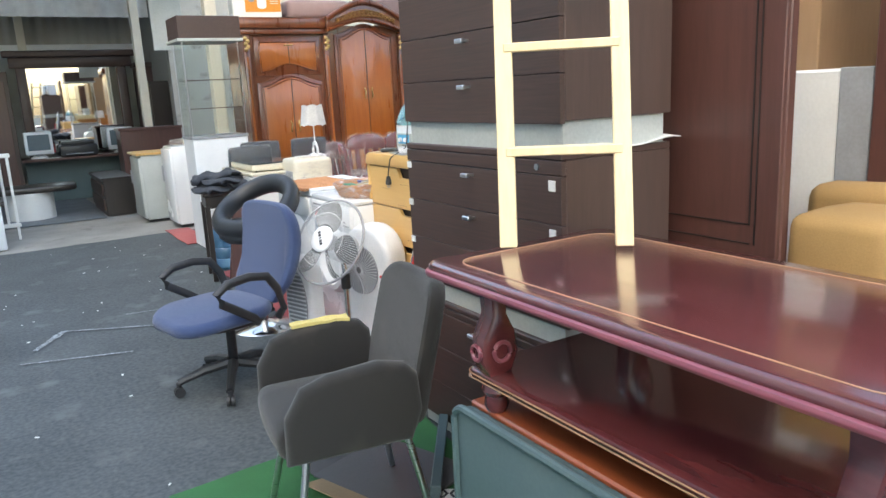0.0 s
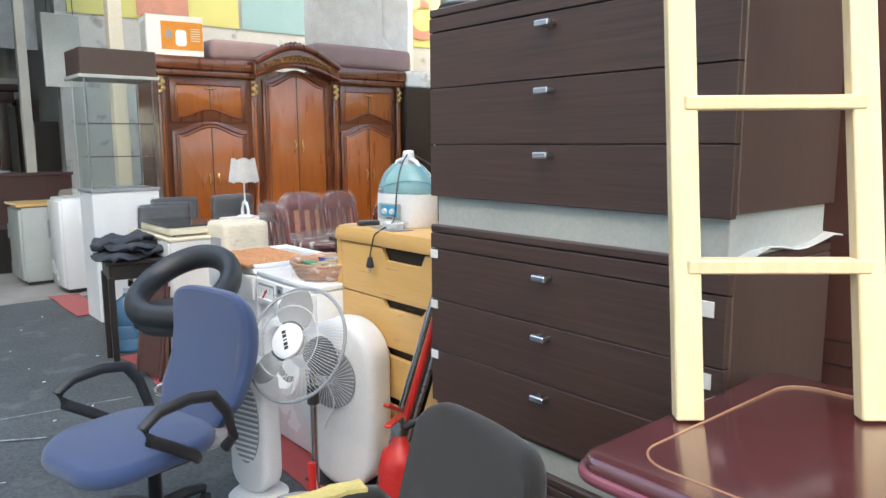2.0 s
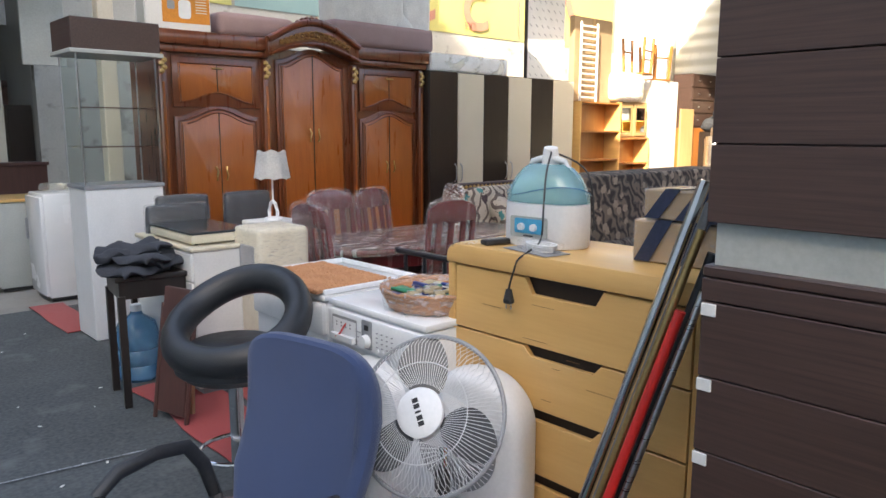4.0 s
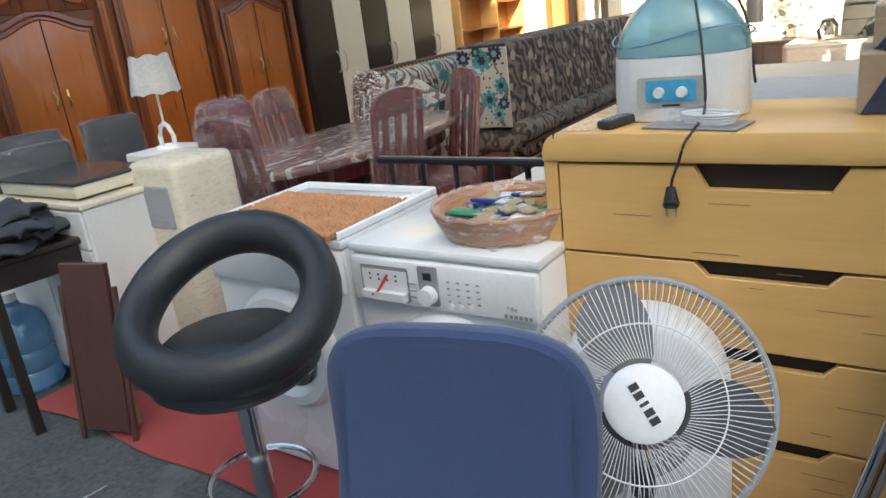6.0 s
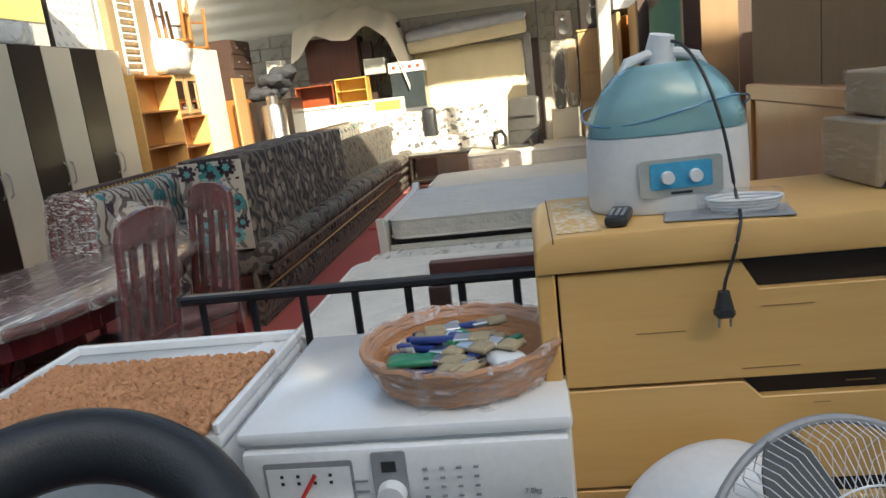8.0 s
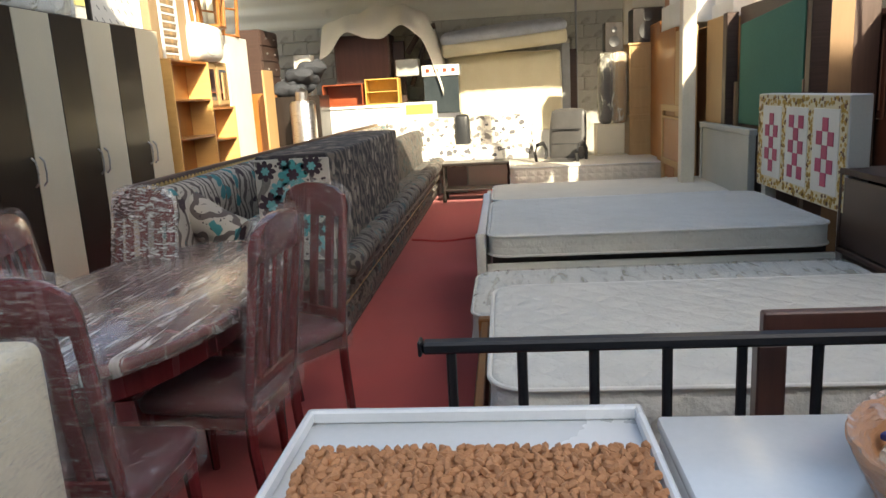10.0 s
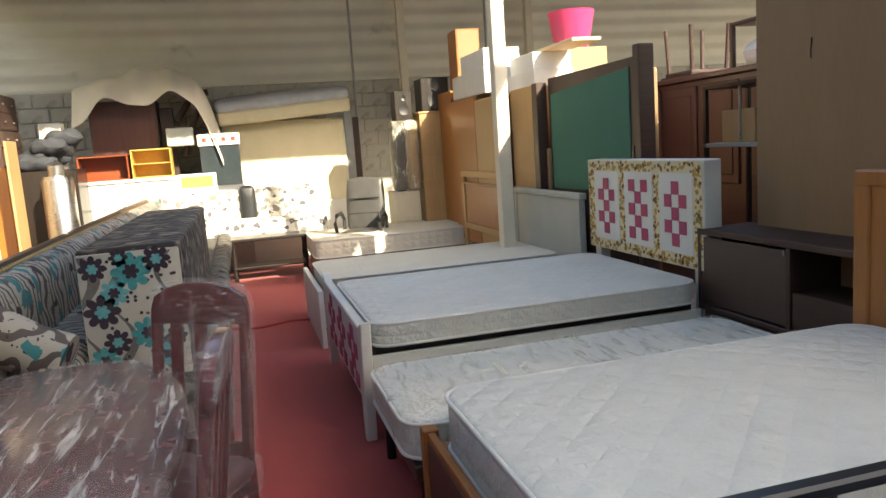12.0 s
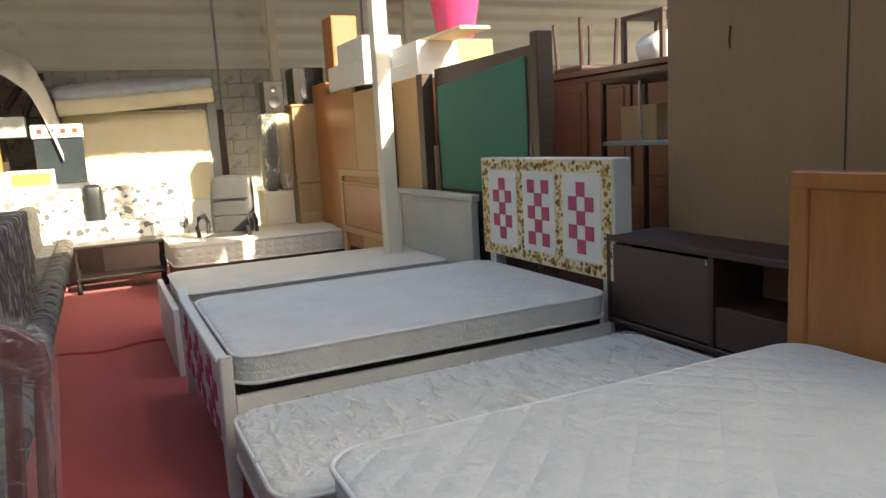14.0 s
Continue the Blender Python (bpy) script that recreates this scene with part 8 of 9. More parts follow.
def stored_sofa():
    t = thing("sofa", (4.30, 8.15, 2.36), "mauve and white two-seat sofa stored on the carved wardrobe", "sofa")
    part("seat", cushion(0, 1.32, 0, 0.55, 0.02, 0.26, 0.05, 0.015), M_PINK_SOFA, t)
    part("backrest", cushion(0.06, 0.98, 0.10, 0.36, 0.24, 1.0, 0.05, 0.02), M_SHADE, t, "white back cushion")
    part("backrest", cushion(0.98, 1.40, 0.14, 0.40, 0.2, 0.98, 0.06, 0.02), M_SHADE, t, "white back cushion")
    part("cushion", cushion(0, 0.38, -0.06, 0.06, 0, 0.32, 0.05, 0.03, m=pose(0.85, 0.12, 0.26, -25, 20, 10)), M_SHADE, t, "loose white cushion")
    part("cushion", cushion(0, 0.4, -0.05, 0.05, 0, 0.3, 0.04, 0.03, m=pose(0.15, 0.2, 0.24, -60, 0, 0)), M_PINK_SOFA, t)


stored_sofa()
t = thing("mattress", (5.45, 8.02, 2.18), "film-wrapped white mattress lying on the striped wardrobe", "mattress")
part("core", cushion(0, 1.22, 0, 0.5, 0.0, 0.19, 0.03, 0.01), M_SHADE, t)
part("film", crumple(box(-0.01, 1.23, -0.012, 0.51, 0.0, 0.20, 0.03, 2), 0.006, 10), M_FILM_LIGHT, t, "clear film")
t = thing("wire_panel", (7.24, 8.22, 2.175), "white board with rows of short dark dashes, standing on the wardrobe", "board", turn=-2)
part("board", box(0, 0.70, 0, 0.03, 0, 1.15, 0.004), M_WHITE_PAINT, t)
part("edge_strip", box(-0.03, -0.002, -0.005, 0.035, 0, 1.15, 0.003), M_BLACK_WOOD, t, "dark edge strip")
for k in range(11):
    for j in range(6):
        x, z = 0.05 + 0.11 * j + 0.05 * (k % 2), 0.07 + 0.1 * k
        part("dash", box(-0.025, 0.025, -0.004, -0.0005, -0.003, 0.003, 0, 1, None, pose(x, 0, z, 0, 40, 0)), M_GREY_PLASTIC, t)
FAR_LEFT = len(scene.objects)
t = thing("clothes_rack", (9.36, 8.62, 2.02), "white slatted ladder rack leaning upright in sunlight", "rack")
for x in (0.0, 0.42):
    part("upright", box(x, x + 0.03, 0, 0.03, 0.0, 1.2, 0.004), M_WHITE_PAINT, t)
for k in range(13):
    part("slat", box(0.03, 0.42, 0.005, 0.025, 0.05 + 0.09 * k, 0.075 + 0.09 * k, 0.002), M_WHITE_PAINT, t)
t = thing("carton", (9.34, 8.74, 2.02), "tall flat brown carton standing on the bookcase", "carton")
part("body", box(0, 1.0, 0, 0.1, 0, 1.3, 0.006), M_CARD, t)
part("tape", box(0.47, 0.53, -0.003, -0.0005, 0, 1.3, 0), M_TAN_WOOD, t, "strip of brown tape")


# bookcase and row of cabinets on the left
def open_bookcase(at, w, h, levels, label):
    t = thing("bookcase", at, label, "bookcase")
    part("back", box(0, w, 0.30, 0.32, 0, h, 0), M_ORANGE_WOOD, t)
    for x in (0.0, w - 0.03):
        part("side_panel", box(x, x + 0.03, 0, 0.3, 0, h, 0.003), M_BEECH, t)
    for k in range(levels + 1):
        z = (h - 0.03) * k / levels
        part("shelf", box(0.03, w - 0.03, 0.01, 0.3, z, z + 0.025, 0.003), M_ORANGE_WOOD, t)


open_bookcase((9.3, 8.55, 0), 1.1, 2.02, 5, "orange-brown wooden bookcase with empty shelves")
open_bookcase((10.5, 8.65, 0), 0.95, 1.45, 4, "low orange-brown bookcase with empty shelves")
t = thing("cabinet", (10.5, 8.68, 1.45), "small glazed wooden cabinet standing on the low bookcase", "cabinet")
part("frame", box(0, 0.9, 0.02, 0.3, 0, 0.6, 0.004), M_TAN_WOOD, t)
for x in (0.05, 0.48):
    d = part("door", box(x, x + 0.38, 0, 0.02, 0.03, 0.57, 0.003), M_TAN_WOOD, t)
    part("glass_pane", box(x + 0.06, x + 0.32, -0.004, 0.001, 0.09, 0.5, 0), M_MIRROR, d, "reflecting glass pane")
t = thing("wrapped_bundle", (10.3, 8.6, 2.06), "bundle of goods in clear film on the cabinets", "bundle")
part("core", cushion(0, 0.85, 0, 0.35, 0, 0.45, 0.08, 0.03), M_SHADE, t)
part("film", crumple(box(-0.015, 0.865, -0.015, 0.365, 0.0, 0.465, 0.08, 3), 0.015, 8), M_FILM_LIGHT, t, "clear film")


def upturned_stool(at, turn):
    t = thing("stool", at, "orange varnished wooden stool stored upside down", "stool", turn=turn, group="stored stools")
    part("seat", box(-0.2, 0.2, -0.2, 0.2, 0, 0.04, 0.01), M_ORANGE_WOOD, t)
    for x in (-0.17, 0.17):
        for y in (-0.17, 0.17):
            part("leg", tube([(x, y, 0.04), (x * 1.15, y * 1.15, 0.62)], 0.028, 8), M_ORANGE_WOOD, t)
    for y in (-0.19, 0.19):
        part("stretcher", rod((-0.19, y, 0.4), (0.19, y, 0.4), 0.016), M_ORANGE_WOOD, t)


upturned_stool((11.2, 8.8, 2.51), 10)
upturned_stool((12.0, 8.95, 2.45), -15)
t = thing("cabinet", (11.6, 8.75, 0), "tall white cabinet side beside the bookcases", "cabinet")
part("body", box(0, 0.9, 0, 0.45, 0, 2.45, 0.006), M_WHITE_PAINT, t)
part("shelf_below", box(-0.002, 0.002, 0.02, 0.43, 0.1, 2.3, 0), M_CREAM, t)
t = thing("chest_of_drawers", (12.75, 8.6, 1.62), "dark brown small chest with four drawers and steel knobs", "dresser")
part("body", box(0, 0.9, 0.02, 0.4, 0, 1.0, 0.005), M_WENGE, t)
for k in range(4):
    d = part("drawer", box(0.02, 0.88, 0, 0.02, 0.04 + 0.24 * k, 0.26 + 0.24 * k, 0.004), M_WENGE, t)
    for x in (0.25, 0.65):
        part("knob", rod((x, -0.02, 0.15 + 0.24 * k), (x, 0, 0.15 + 0.24 * k), 0.014), M_STEEL, d)
t = thing("cabinet", (12.6, 8.55, 0), "orange-brown cabinet with plain doors", "cabinet")
part("body", box(0, 1.1, 0.02, 0.45, 0, 1.62, 0.005), M_ORANGE_WOOD, t)
part("door", box(0.01, 0.54, 0, 0.02, 0.05, 1.6, 0.003), M_ORANGE_WOOD, t)
part("door", box(0.56, 1.09, 0, 0.02, 0.05, 1.6, 0.003), M_TAN_WOOD, t)
part("knob", rod((0.52, -0.02, 0.8), (0.52, 0, 0.8), 0.014), M_STEEL, t)
single("board", box(11.95, 12.4, 8.35, 8.38, 0, 1.95, 0.004), M_TAN_WOOD, "narrow tan wooden board leaning on the cabinets", "board")
t = thing("steel_container", (12.5, 7.95, 0), "tall shiny steel container with a lid", "container")
part("body", lathe([(0, 0), (0.2, 0), (0.2, 1.45), (0.17, 1.5), (0, 1.5)], 32), M_STEEL, t)
part("lid", lathe([(0.1, 1.5), (0.1, 1.62), (0.05, 1.66), (0, 1.68)], 24), M_STEEL, t)
t = thing("bag_pile", (13.3, 8.35, 1.55), "pile of dark grey bags on a cabinet", "bags")
for k in range(4):
    b2 = crumple(cushion(-0.2, 0.2, -0.25, 0.25, 0, 0.2, 0.07, 0.05), 0.05, 6)
    bmesh.ops.transform(b2, matrix=pose(0.1 * (k % 2), -0.12 * k, 0.1 * k, 6 * k, 8, 40 * k), verts=b2.verts)
    part("bag", b2, M_DENIM, t)
single("cabinet_low", box(13.0, 13.7, 7.8, 8.6, 0, 1.55, 0.008), M_BLACK_WOOD, "dark cabinet against the block wall", "cabinet")

gather(FAR_LEFT, (1.0, 4.65, 1.47), 0.84)

# ---- goods along the far wall ----
FAR_WALL = len(scene.objects)
t = thing("desk", (13.1, 6.4, 0), "white desk with open shelf compartments, in sunlight", "desk")
part("top", box(0, 0.5, 0, 1.5, 1.30, 1.34, 0.005), M_WHITE_PAINT, t)
part("shelf", box(0, 0.5, 0, 1.5, 0.98, 1.02, 0.005), M_WHITE_PAINT, t)
part("back", box(0.45, 0.5, 0, 1.5, 0, 1.3, 0.004), M_WHITE_PAINT, t)
for y in (0.0, 0.75, 1.46):
    part("side_panel", box(0, 0.48, y, y + 0.04, 0, 1.30, 0.004), M_WHITE_PAINT, t)
part("front", box(0.02, 0.04, 0.045, 1.455, 0.62, 0.975, 0.003), M_WHITE_PAINT, t)
part("front", box(0.03, 0.05, 0.045, 1.455, 1.025, 1.295, 0.003), M_WHITE_PAINT, t)
part("inner_board", box(0.3, 0.44, 0.05, 1.45, 0.04, 0.6, 0.004), M_RED_WOOD, t, "orange-brown board inside")
t = thing("tower_shelf", (13.0, 7.85, 0), "tall narrow white shelf tower", "shelf")
part("body", box(0, 0.25, 0, 0.28, 0, 2.2, 0.006), M_WHITE_PAINT, t)
part("niche", box(-0.004, 0.002, 0.04, 0.24, 1.75, 2.12, 0), M_CREAM, t)
part("niche", box(-0.004, 0.002, 0.04, 0.24, 1.3, 1.68, 0), M_CREAM, t)
t = thing("drawer_box", (13.12, 7.05, 1.342), "red-brown empty wooden drawer lying on the white desk", "drawer")
part("bottom", box(0.3, 0.32, 0, 0.68, 0, 0.36, 0.003), M_RED_WOOD, t)
for a in (box(0, 0.32, 0, 0.68, 0, 0.02, 0.003), box(0, 0.32, 0, 0.68, 0.34, 0.36, 0.003), box(0, 0.3, 0, 0.02, 0.02, 0.34, 0.003), box(0, 0.3, 0.66, 0.68, 0.02, 0.34, 0.003)):
    part("side", a, M_RED_WOOD, t)
t = thing("drawer_box", (13.12, 6.45, 1.342), "yellow pine empty drawer lying on the white desk", "drawer")
part("bottom", box(0.3, 0.32, 0, 0.56, 0, 0.42, 0.003), M_YELLOW_WOOD, t)
for a in (box(0, 0.32, 0, 0.56, 0, 0.02, 0.003), box(0, 0.32, 0, 0.56, 0.40, 0.42, 0.003), box(0, 0.3, 0, 0.02, 0.02, 0.4, 0.003), box(0, 0.3, 0.54, 0.56, 0.02, 0.4, 0.003), box(0, 0.3, 0.02, 0.54, 0.2, 0.215, 0.003)):
    part("side", a, M_YELLOW_WOOD, t)
t = thing("drawer_box", (13.1, 5.85, 0.95), "white and yellow open drawer box", "drawer")
part("box", box(0, 0.4, 0, 0.55, 0, 0.4, 0.006), M_WHITE_PAINT, t)
part("inner", box(-0.004, 0.0, 0.05, 0.5, 0.2, 0.36, 0), M_YELLOW_WOOD, t, "yellow inner face")
single("stand", box(13.1, 13.5, 5.85, 6.38, 0, 0.95, 0.006), M_WHITE_PAINT, "white stand under an open drawer", "stand")
t = thing("popcorn_machine", (13.25, 5.45, 1.15), "popcorn machine with a white sign strip and glass case", "popcorn machine")
part("base", box(0, 0.5, 0, 0.62, -0.15, 0.0, 0.01), M_STEEL, t)
part("case", box(0.02, 0.48, 0.02, 0.6, 0, 0.60, 0.006), M_SCREEN, t, "dark reflecting glass case")
part("sign", box(-0.01, 0.5, 0, 0.62, 0.60, 0.78, 0.01), M_WHITE_PAINT, t, "white sign strip with dark squares")
for k in range(4):
    part("sign_mark", box(-0.014, -0.008, 0.07 + 0.14 * k, 0.13 + 0.14 * k, 0.66, 0.72, 0), M_RED_WOOD, t)
single("stand", box(13.2, 13.8, 5.4, 6.1, 0, 1.0, 0.006), M_GREY_METAL, "grey stand under the popcorn machine", "stand")
single("grey_box", box(13.3, 13.6, 6.12, 6.5, 1.78, 2.05, 0.01), M_GREY_METAL, "pale grey metal box", "box")
t = thing("rolled_board", (13.55, 6.62, 0), "large dark brown cabinet stored under a cloth", "cabinet")
part("body", box(0, 0.6, 0, 0.95, 0, 2.5, 0.006), M_WENGE_EDGE, t)
part("front", box(-0.02, 0, 0.03, 0.92, 1.6, 2.45, 0.004), M_REDBROWN, t)


def draped(x0, x1, y0, y1, z, drop, seed):
    nx, ny = 16, 44
    def fn(x, y, zz):
        u = (y - y0) / (y1 - y0)
        v = (x - x0) / (x1 - x0)
        h = 0.28 * max(0.0, math.sin(math.pi * u)) ** 0.8 + 0.10 * noise.noise(Vector((x * 2, y * 2, seed)))
        edge = max(0, 0.35 - v) / 0.35
        tail = max(0, 0.16 - u) / 0.16
        fold = 0.05 * math.sin(y * 14 + 2 * noise.noise(Vector((y * 2, 0, seed))))
        return (x + 0.04 * fold, y, zz + h - edge * (drop * (0.55 + 0.45 * math.sin(u * 7 + 1) ** 2)) - tail ** 1.5 * 0.75 + fold * 0.4)
    return sheet(x0, x1, y0, y1, z, nx, ny, fn, 0.006)


single("dust_sheet", draped(13.2, 14.3, 5.72, 7.75, 2.66, 0.55, 2), M_SHEET, "white dust sheet draped over stored furniture", "cloth")
t = thing("stored_chairs", (13.75, 5.85, 0), "dark wooden chair frame stored under the dust sheet", "chair")
part("leg", tube([(0, 0.5, 2.2), (0.05, 0.25, 2.55), (0.05, 0.0, 2.6)], 0.05, 10), M_WENGE, t)
part("leg", tube([(0, 0.45, 1.7), (0.02, 0.25, 2.2), (0.05, 0.1, 2.5)], 0.045, 10), M_WENGE, t)
part("upright", box(0, 0.1, 0.55, 0.75, 0, 2.4, 0.01), M_WENGE, t)
part("seat", box(0.05, 0.5, 0.0, 0.6, 2.0, 2.1, 0.02), M_WENGE, t)
t = thing("mattress", (13.85, 3.75, 0.75), "large cream foam mattress leaning upright on the wall", "mattress")
part("core", cushion(0, 0.2, 0, 1.95, 0, 1.35, 0.05, 0.03, m=pose(0, 0, 0, 0, 6, 0)), M_FOAM, t)
for x in (0.012, 0.188):
    part("piping", tube([tuple(pose(0, 0, 0, 0, 6, 0) @ Vector((x, y, z))) for y, z in rounded(1.95, 1.35, 0.06, 5)], 0.008, 6, True), M_SHEET, t, "corded edge")
single("stand", box(13.7, 14.3, 3.7, 5.75, 0, 0.76, 0.01), M_WHITE_PAINT, "white low stand behind the far sofa", "stand")
t = thing("mattress", (13.65, 3.65, 2.06), "thick mattress with a pale blue top lying on edge of another", "mattress")
bm = cushion(0, 0.75, 0, 2.1, 0, 0.22, 0.05, 0.02, m=pose(0, 0, 0.12, -4, -10, 0))
part("core", bm, M_FOAM, t)
bm = cushion(0.01, 0.74, 0.01, 2.09, 0.2, 0.36, 0.06, 0.05, m=pose(0, 0, 0.12, -4, -10, 0))
part("cover", bm, M_GREY_FOAM_TOP, t, "pale blue-grey quilted top")
single("board", box(14.2, 14.28, 3.45, 3.62, 0, 2.1, 0.006), M_WENGE, "dark wooden board leaning at the wall", "board")
single("board", box(14.05, 14.12, 3.58, 3.72, 0, 2.2, 0.006), M_GREY_PLASTIC, "grey wooden board leaning at the wall", "board")


def executive_chair():
    t = thing("office_chair", (11.65, 3.95, 0), "grey leather executive chair with looped arms", "chair", turn=-25)
    part("seat", cushion(-0.26, 0.24, -0.26, 0.26, 0.42, 0.54, 0.05, 0.02), M_GREY_LEATHER, t)
    bk = cushion(-0.05, 0.05, -0.26, 0.26, 0, 0.62, 0.045, 0.025, m=pose(0.25, 0, 0.52, 0, 10, 0))
    part("backrest", bk, M_GREY_LEATHER, t)
    for z in (0.72, 0.9):
        part("seam", rod((0.22, -0.22, z), (0.22, 0.22, z), 0.008), M_BLACK_PLASTIC, t)
    for y in (-0.31, 0.31):
        part("armrest", tube([(0.2, y, 0.5), (0.22, y, 0.66), (0.1, y, 0.74), (-0.12, y, 0.73), (-0.22, y, 0.64), (-0.15, y, 0.52), (0.0, y, 0.48)], 0.025, 8), M_BLACK_PLASTIC, t)
    part("gas_lift", rod((0, 0, 0.1), (0, 0, 0.42), 0.03), M_BLACK_METAL, t)
    for k in range(5):
        a = 2 * math.pi * k / 5
        part("base_leg", tube([(0, 0, 0.12), (0.3 * math.cos(a), 0.3 * math.sin(a), 0.06)], 0.025, 8), M_BLACK_METAL, t)
        part("castor", rod((0.3 * math.cos(a), 0.3 * math.sin(a) - 0.02, 0.03), (0.3 * math.cos(a), 0.3 * math.sin(a) + 0.02, 0.03), 0.03), M_BLACK_PLASTIC, t)


M_GREY_LEATHER = material("grey_leather", (0.085, 0.082, 0.08), 0.4, 0, (0.06, 0.058, 0.056), 9, 0.5, bump=0.2, fine=160)
executive_chair()

# stacked small cabinets with speakers on top
t = thing("cabinet", (12.0, 2.42, 0), "pale wooden bedside cabinet in a stack, sunlit", "cabinet", group="stacked bedside cabinets")
part("body", box(0, 0.45, 0, 0.5, 0, 0.98, 0.006), M_TAN_WOOD, t)
part("top", box(-0.02, 0.46, -0.02, 0.52, 0.98, 1.01, 0.006), M_TAN_WOOD, t)
for k in range(3):
    part("drawer", box(-0.012, 0, 0.03, 0.47, 0.1 + 0.29 * k, 0.36 + 0.29 * k, 0.004), M_TAN_WOOD, t)
c = copy_thing(t, pose(12.0, 2.42, 1.01))
for y, z in ((2.98, 0.0), (2.98, 0.45)):
    t = thing("cabinet", (12.05, y, z), "small cream bedside cabinet in a stack", "cabinet", group="stacked bedside cabinets")
    part("body", box(0, 0.4, 0, 0.4, 0, 0.44, 0.006), M_CREAM, t)
    part("drawer", box(-0.012, 0, 0.02, 0.38, 0.05, 0.39, 0.004), M_CREAM, t)
t = thing("wrapped_bundle", (12.05, 2.95, 0.9), "upright goods wrapped in clear film", "bundle")
part("core", cushion(0, 0.3, 0, 0.17, 0, 1.0, 0.05, 0.03), M_CARD, t)
part("core", cushion(0, 0.3, 0.2, 0.37, 0, 0.95, 0.05, 0.03), M_GREY_LEATHER, t)
part("film", crumple(box(-0.02, 0.33, -0.02, 0.39, 0, 1.02, 0.05, 2), 0.02, 7), M_FILM_LIGHT, t, "clear film")


def speaker(at, size):
    t = thing("loudspeaker", at, "black loudspeaker cabinet with round cones", "loudspeaker", group="loudspeakers")
    w, d, h = size
    part("cabinet", box(0, d, 0, w, 0, h, 0.008), M_BLACK_WOOD, t)
    for z, r in ((h * 0.35, w * 0.3), (h * 0.75, w * 0.16)):
        bm = lathe([(0, 0.0), (r * 0.5, 0.004), (r, 0.012), (r, 0.0)], 24)
        bmesh.ops.transform(bm, matrix=Matrix.Translation((0, w / 2, z)) @ pose(0, 0, 0, 0, -90, 0), verts=bm.verts)
        part("cone", bm, M_BLACK_PLASTIC, t)
    return t


speaker((12.05, 2.44, 2.02), (0.42, 0.4, 0.48))
speaker((12.15, 2.98, 1.92), (0.26, 0.3, 0.42))
gather(FAR_WALL, (1.3, 5.0, 1.48), 0.88)
t = thing("cabinet", (10.3, 2.45, 2.16), "orange-brown bedside cabinet on top of the headboards", "cabinet")
part("body", box(0, 0.35, 0, 0.30, 0, 0.74, 0.006), M_ORANGE_WOOD, t)
part("side", box(-0.004, 0.0, 0.02, 0.28, 0.02, 0.72, 0), M_PLY, t)
single("stand", box(10.2, 10.9, 2.42, 2.9, 0, 2.16, 0.006), M_ORANGE_WOOD, "tall orange-brown cabinet behind the headboards", "cabinet")
t = thing("drawer_unit", (8.85, 2.5, 2.02), "white drawer unit lying on the headboards", "drawer unit")
part("body", box(0, 1.15, 0, 0.42, 0, 0.26, 0.006), M_WHITE_PAINT, t)
part("upper", box(0.05, 0.85, 0, 0.4, 0.26, 0.46, 0.006), M_WHITE_PAINT, t)
t = thing("drawer_unit", (8.0, 2.25, 2.005), "white drawer and a plank lying in sunlight", "drawer unit")
part("body", box(0.15, 0.85, 0, 0.42, 0, 0.16, 0.006), M_WHITE_PAINT, t)
part("upper", box(0.2, 0.8, 0, 0.4, 0.16, 0.33, 0.006), M_WHITE_PAINT, t)
part("plank", box(-0.45, 0.8, 0.02, 0.3, 0.33, 0.36, 0.004), M_PINE, t, "raw pine plank")
single("board", box(6.7, 10.1, 2.25, 2.6, 0, 2.0, 0.01), M_PLY, "plain brown board behind the headboards", "board")

# goods behind the green board
t = thing("armchair", (9.25, 1.72, 2.46), "pink plastic tub chair stored upside down", "chair")
bm = lathe([(0.16, 0.0), (0.2, 0.1), (0.25, 0.38), (0.26, 0.42), (0.24, 0.4), (0.19, 0.1), (0.0, 0.02)], 32)
part("shell", bm, M_PINK, t)
for x in (-0.12, 0.12):
    for y in (-0.12, 0.12):
        part("leg", rod((x, y, 0.0), (x * 1.3, y * 1.3, 0.02), 0.012), M_BLACK_METAL, t)
single("carton", box(8.95, 9.6, 1.45, 1.92, 2.12, 2.46, 0.006), M_CARD, "brown carton on the dark cabinet under a pink chair", "box")
t = thing("dining_chair", (7.95, 1.02, 2.0), "dark wooden chairs stacked with legs up", "chair")
part("seat", box(-0.22, 0.22, -0.22, 0.22, 0.02, 0.06, 0.01), M_WENGE, t)
for x in (-0.19, 0.19):
    for y in (-0.19, 0.19):
        part("leg", tube([(x, y, 0.06), (x * 1.1, y * 1.1, 0.48)], 0.02, 8), M_WENGE, t)
part("support", box(-0.25, 0.25, -0.25, 0.25, -0.0, 0.02, 0.004), M_WENGE, t)
t = thing("side_table", (6.95, 1.02, 2.0), "dark wooden small table with a plastic bag under it", "table")
part("tabletop", box(-0.25, 0.25, -0.2, 0.2, 0.36, 0.39, 0.006), M_WENGE, t)
for x in (-0.23, 0.23):
    for y in (-0.18, 0.18):
        part("leg", box(x - 0.02, x + 0.02, y - 0.02, y + 0.02, 0, 0.36, 0.003), M_WENGE, t)
single("plastic_bag", crumple(cushion(6.8, 7.1, 0.9, 1.16, 2.0, 2.2, 0.07, 0.04), 0.04, 9), M_SHADE, "white crumpled bag under the small table", "bag")
t = thing("sideboard", (5.2, 0.75, 0), "dark red-brown sideboard with panelled doors", "sideboard")
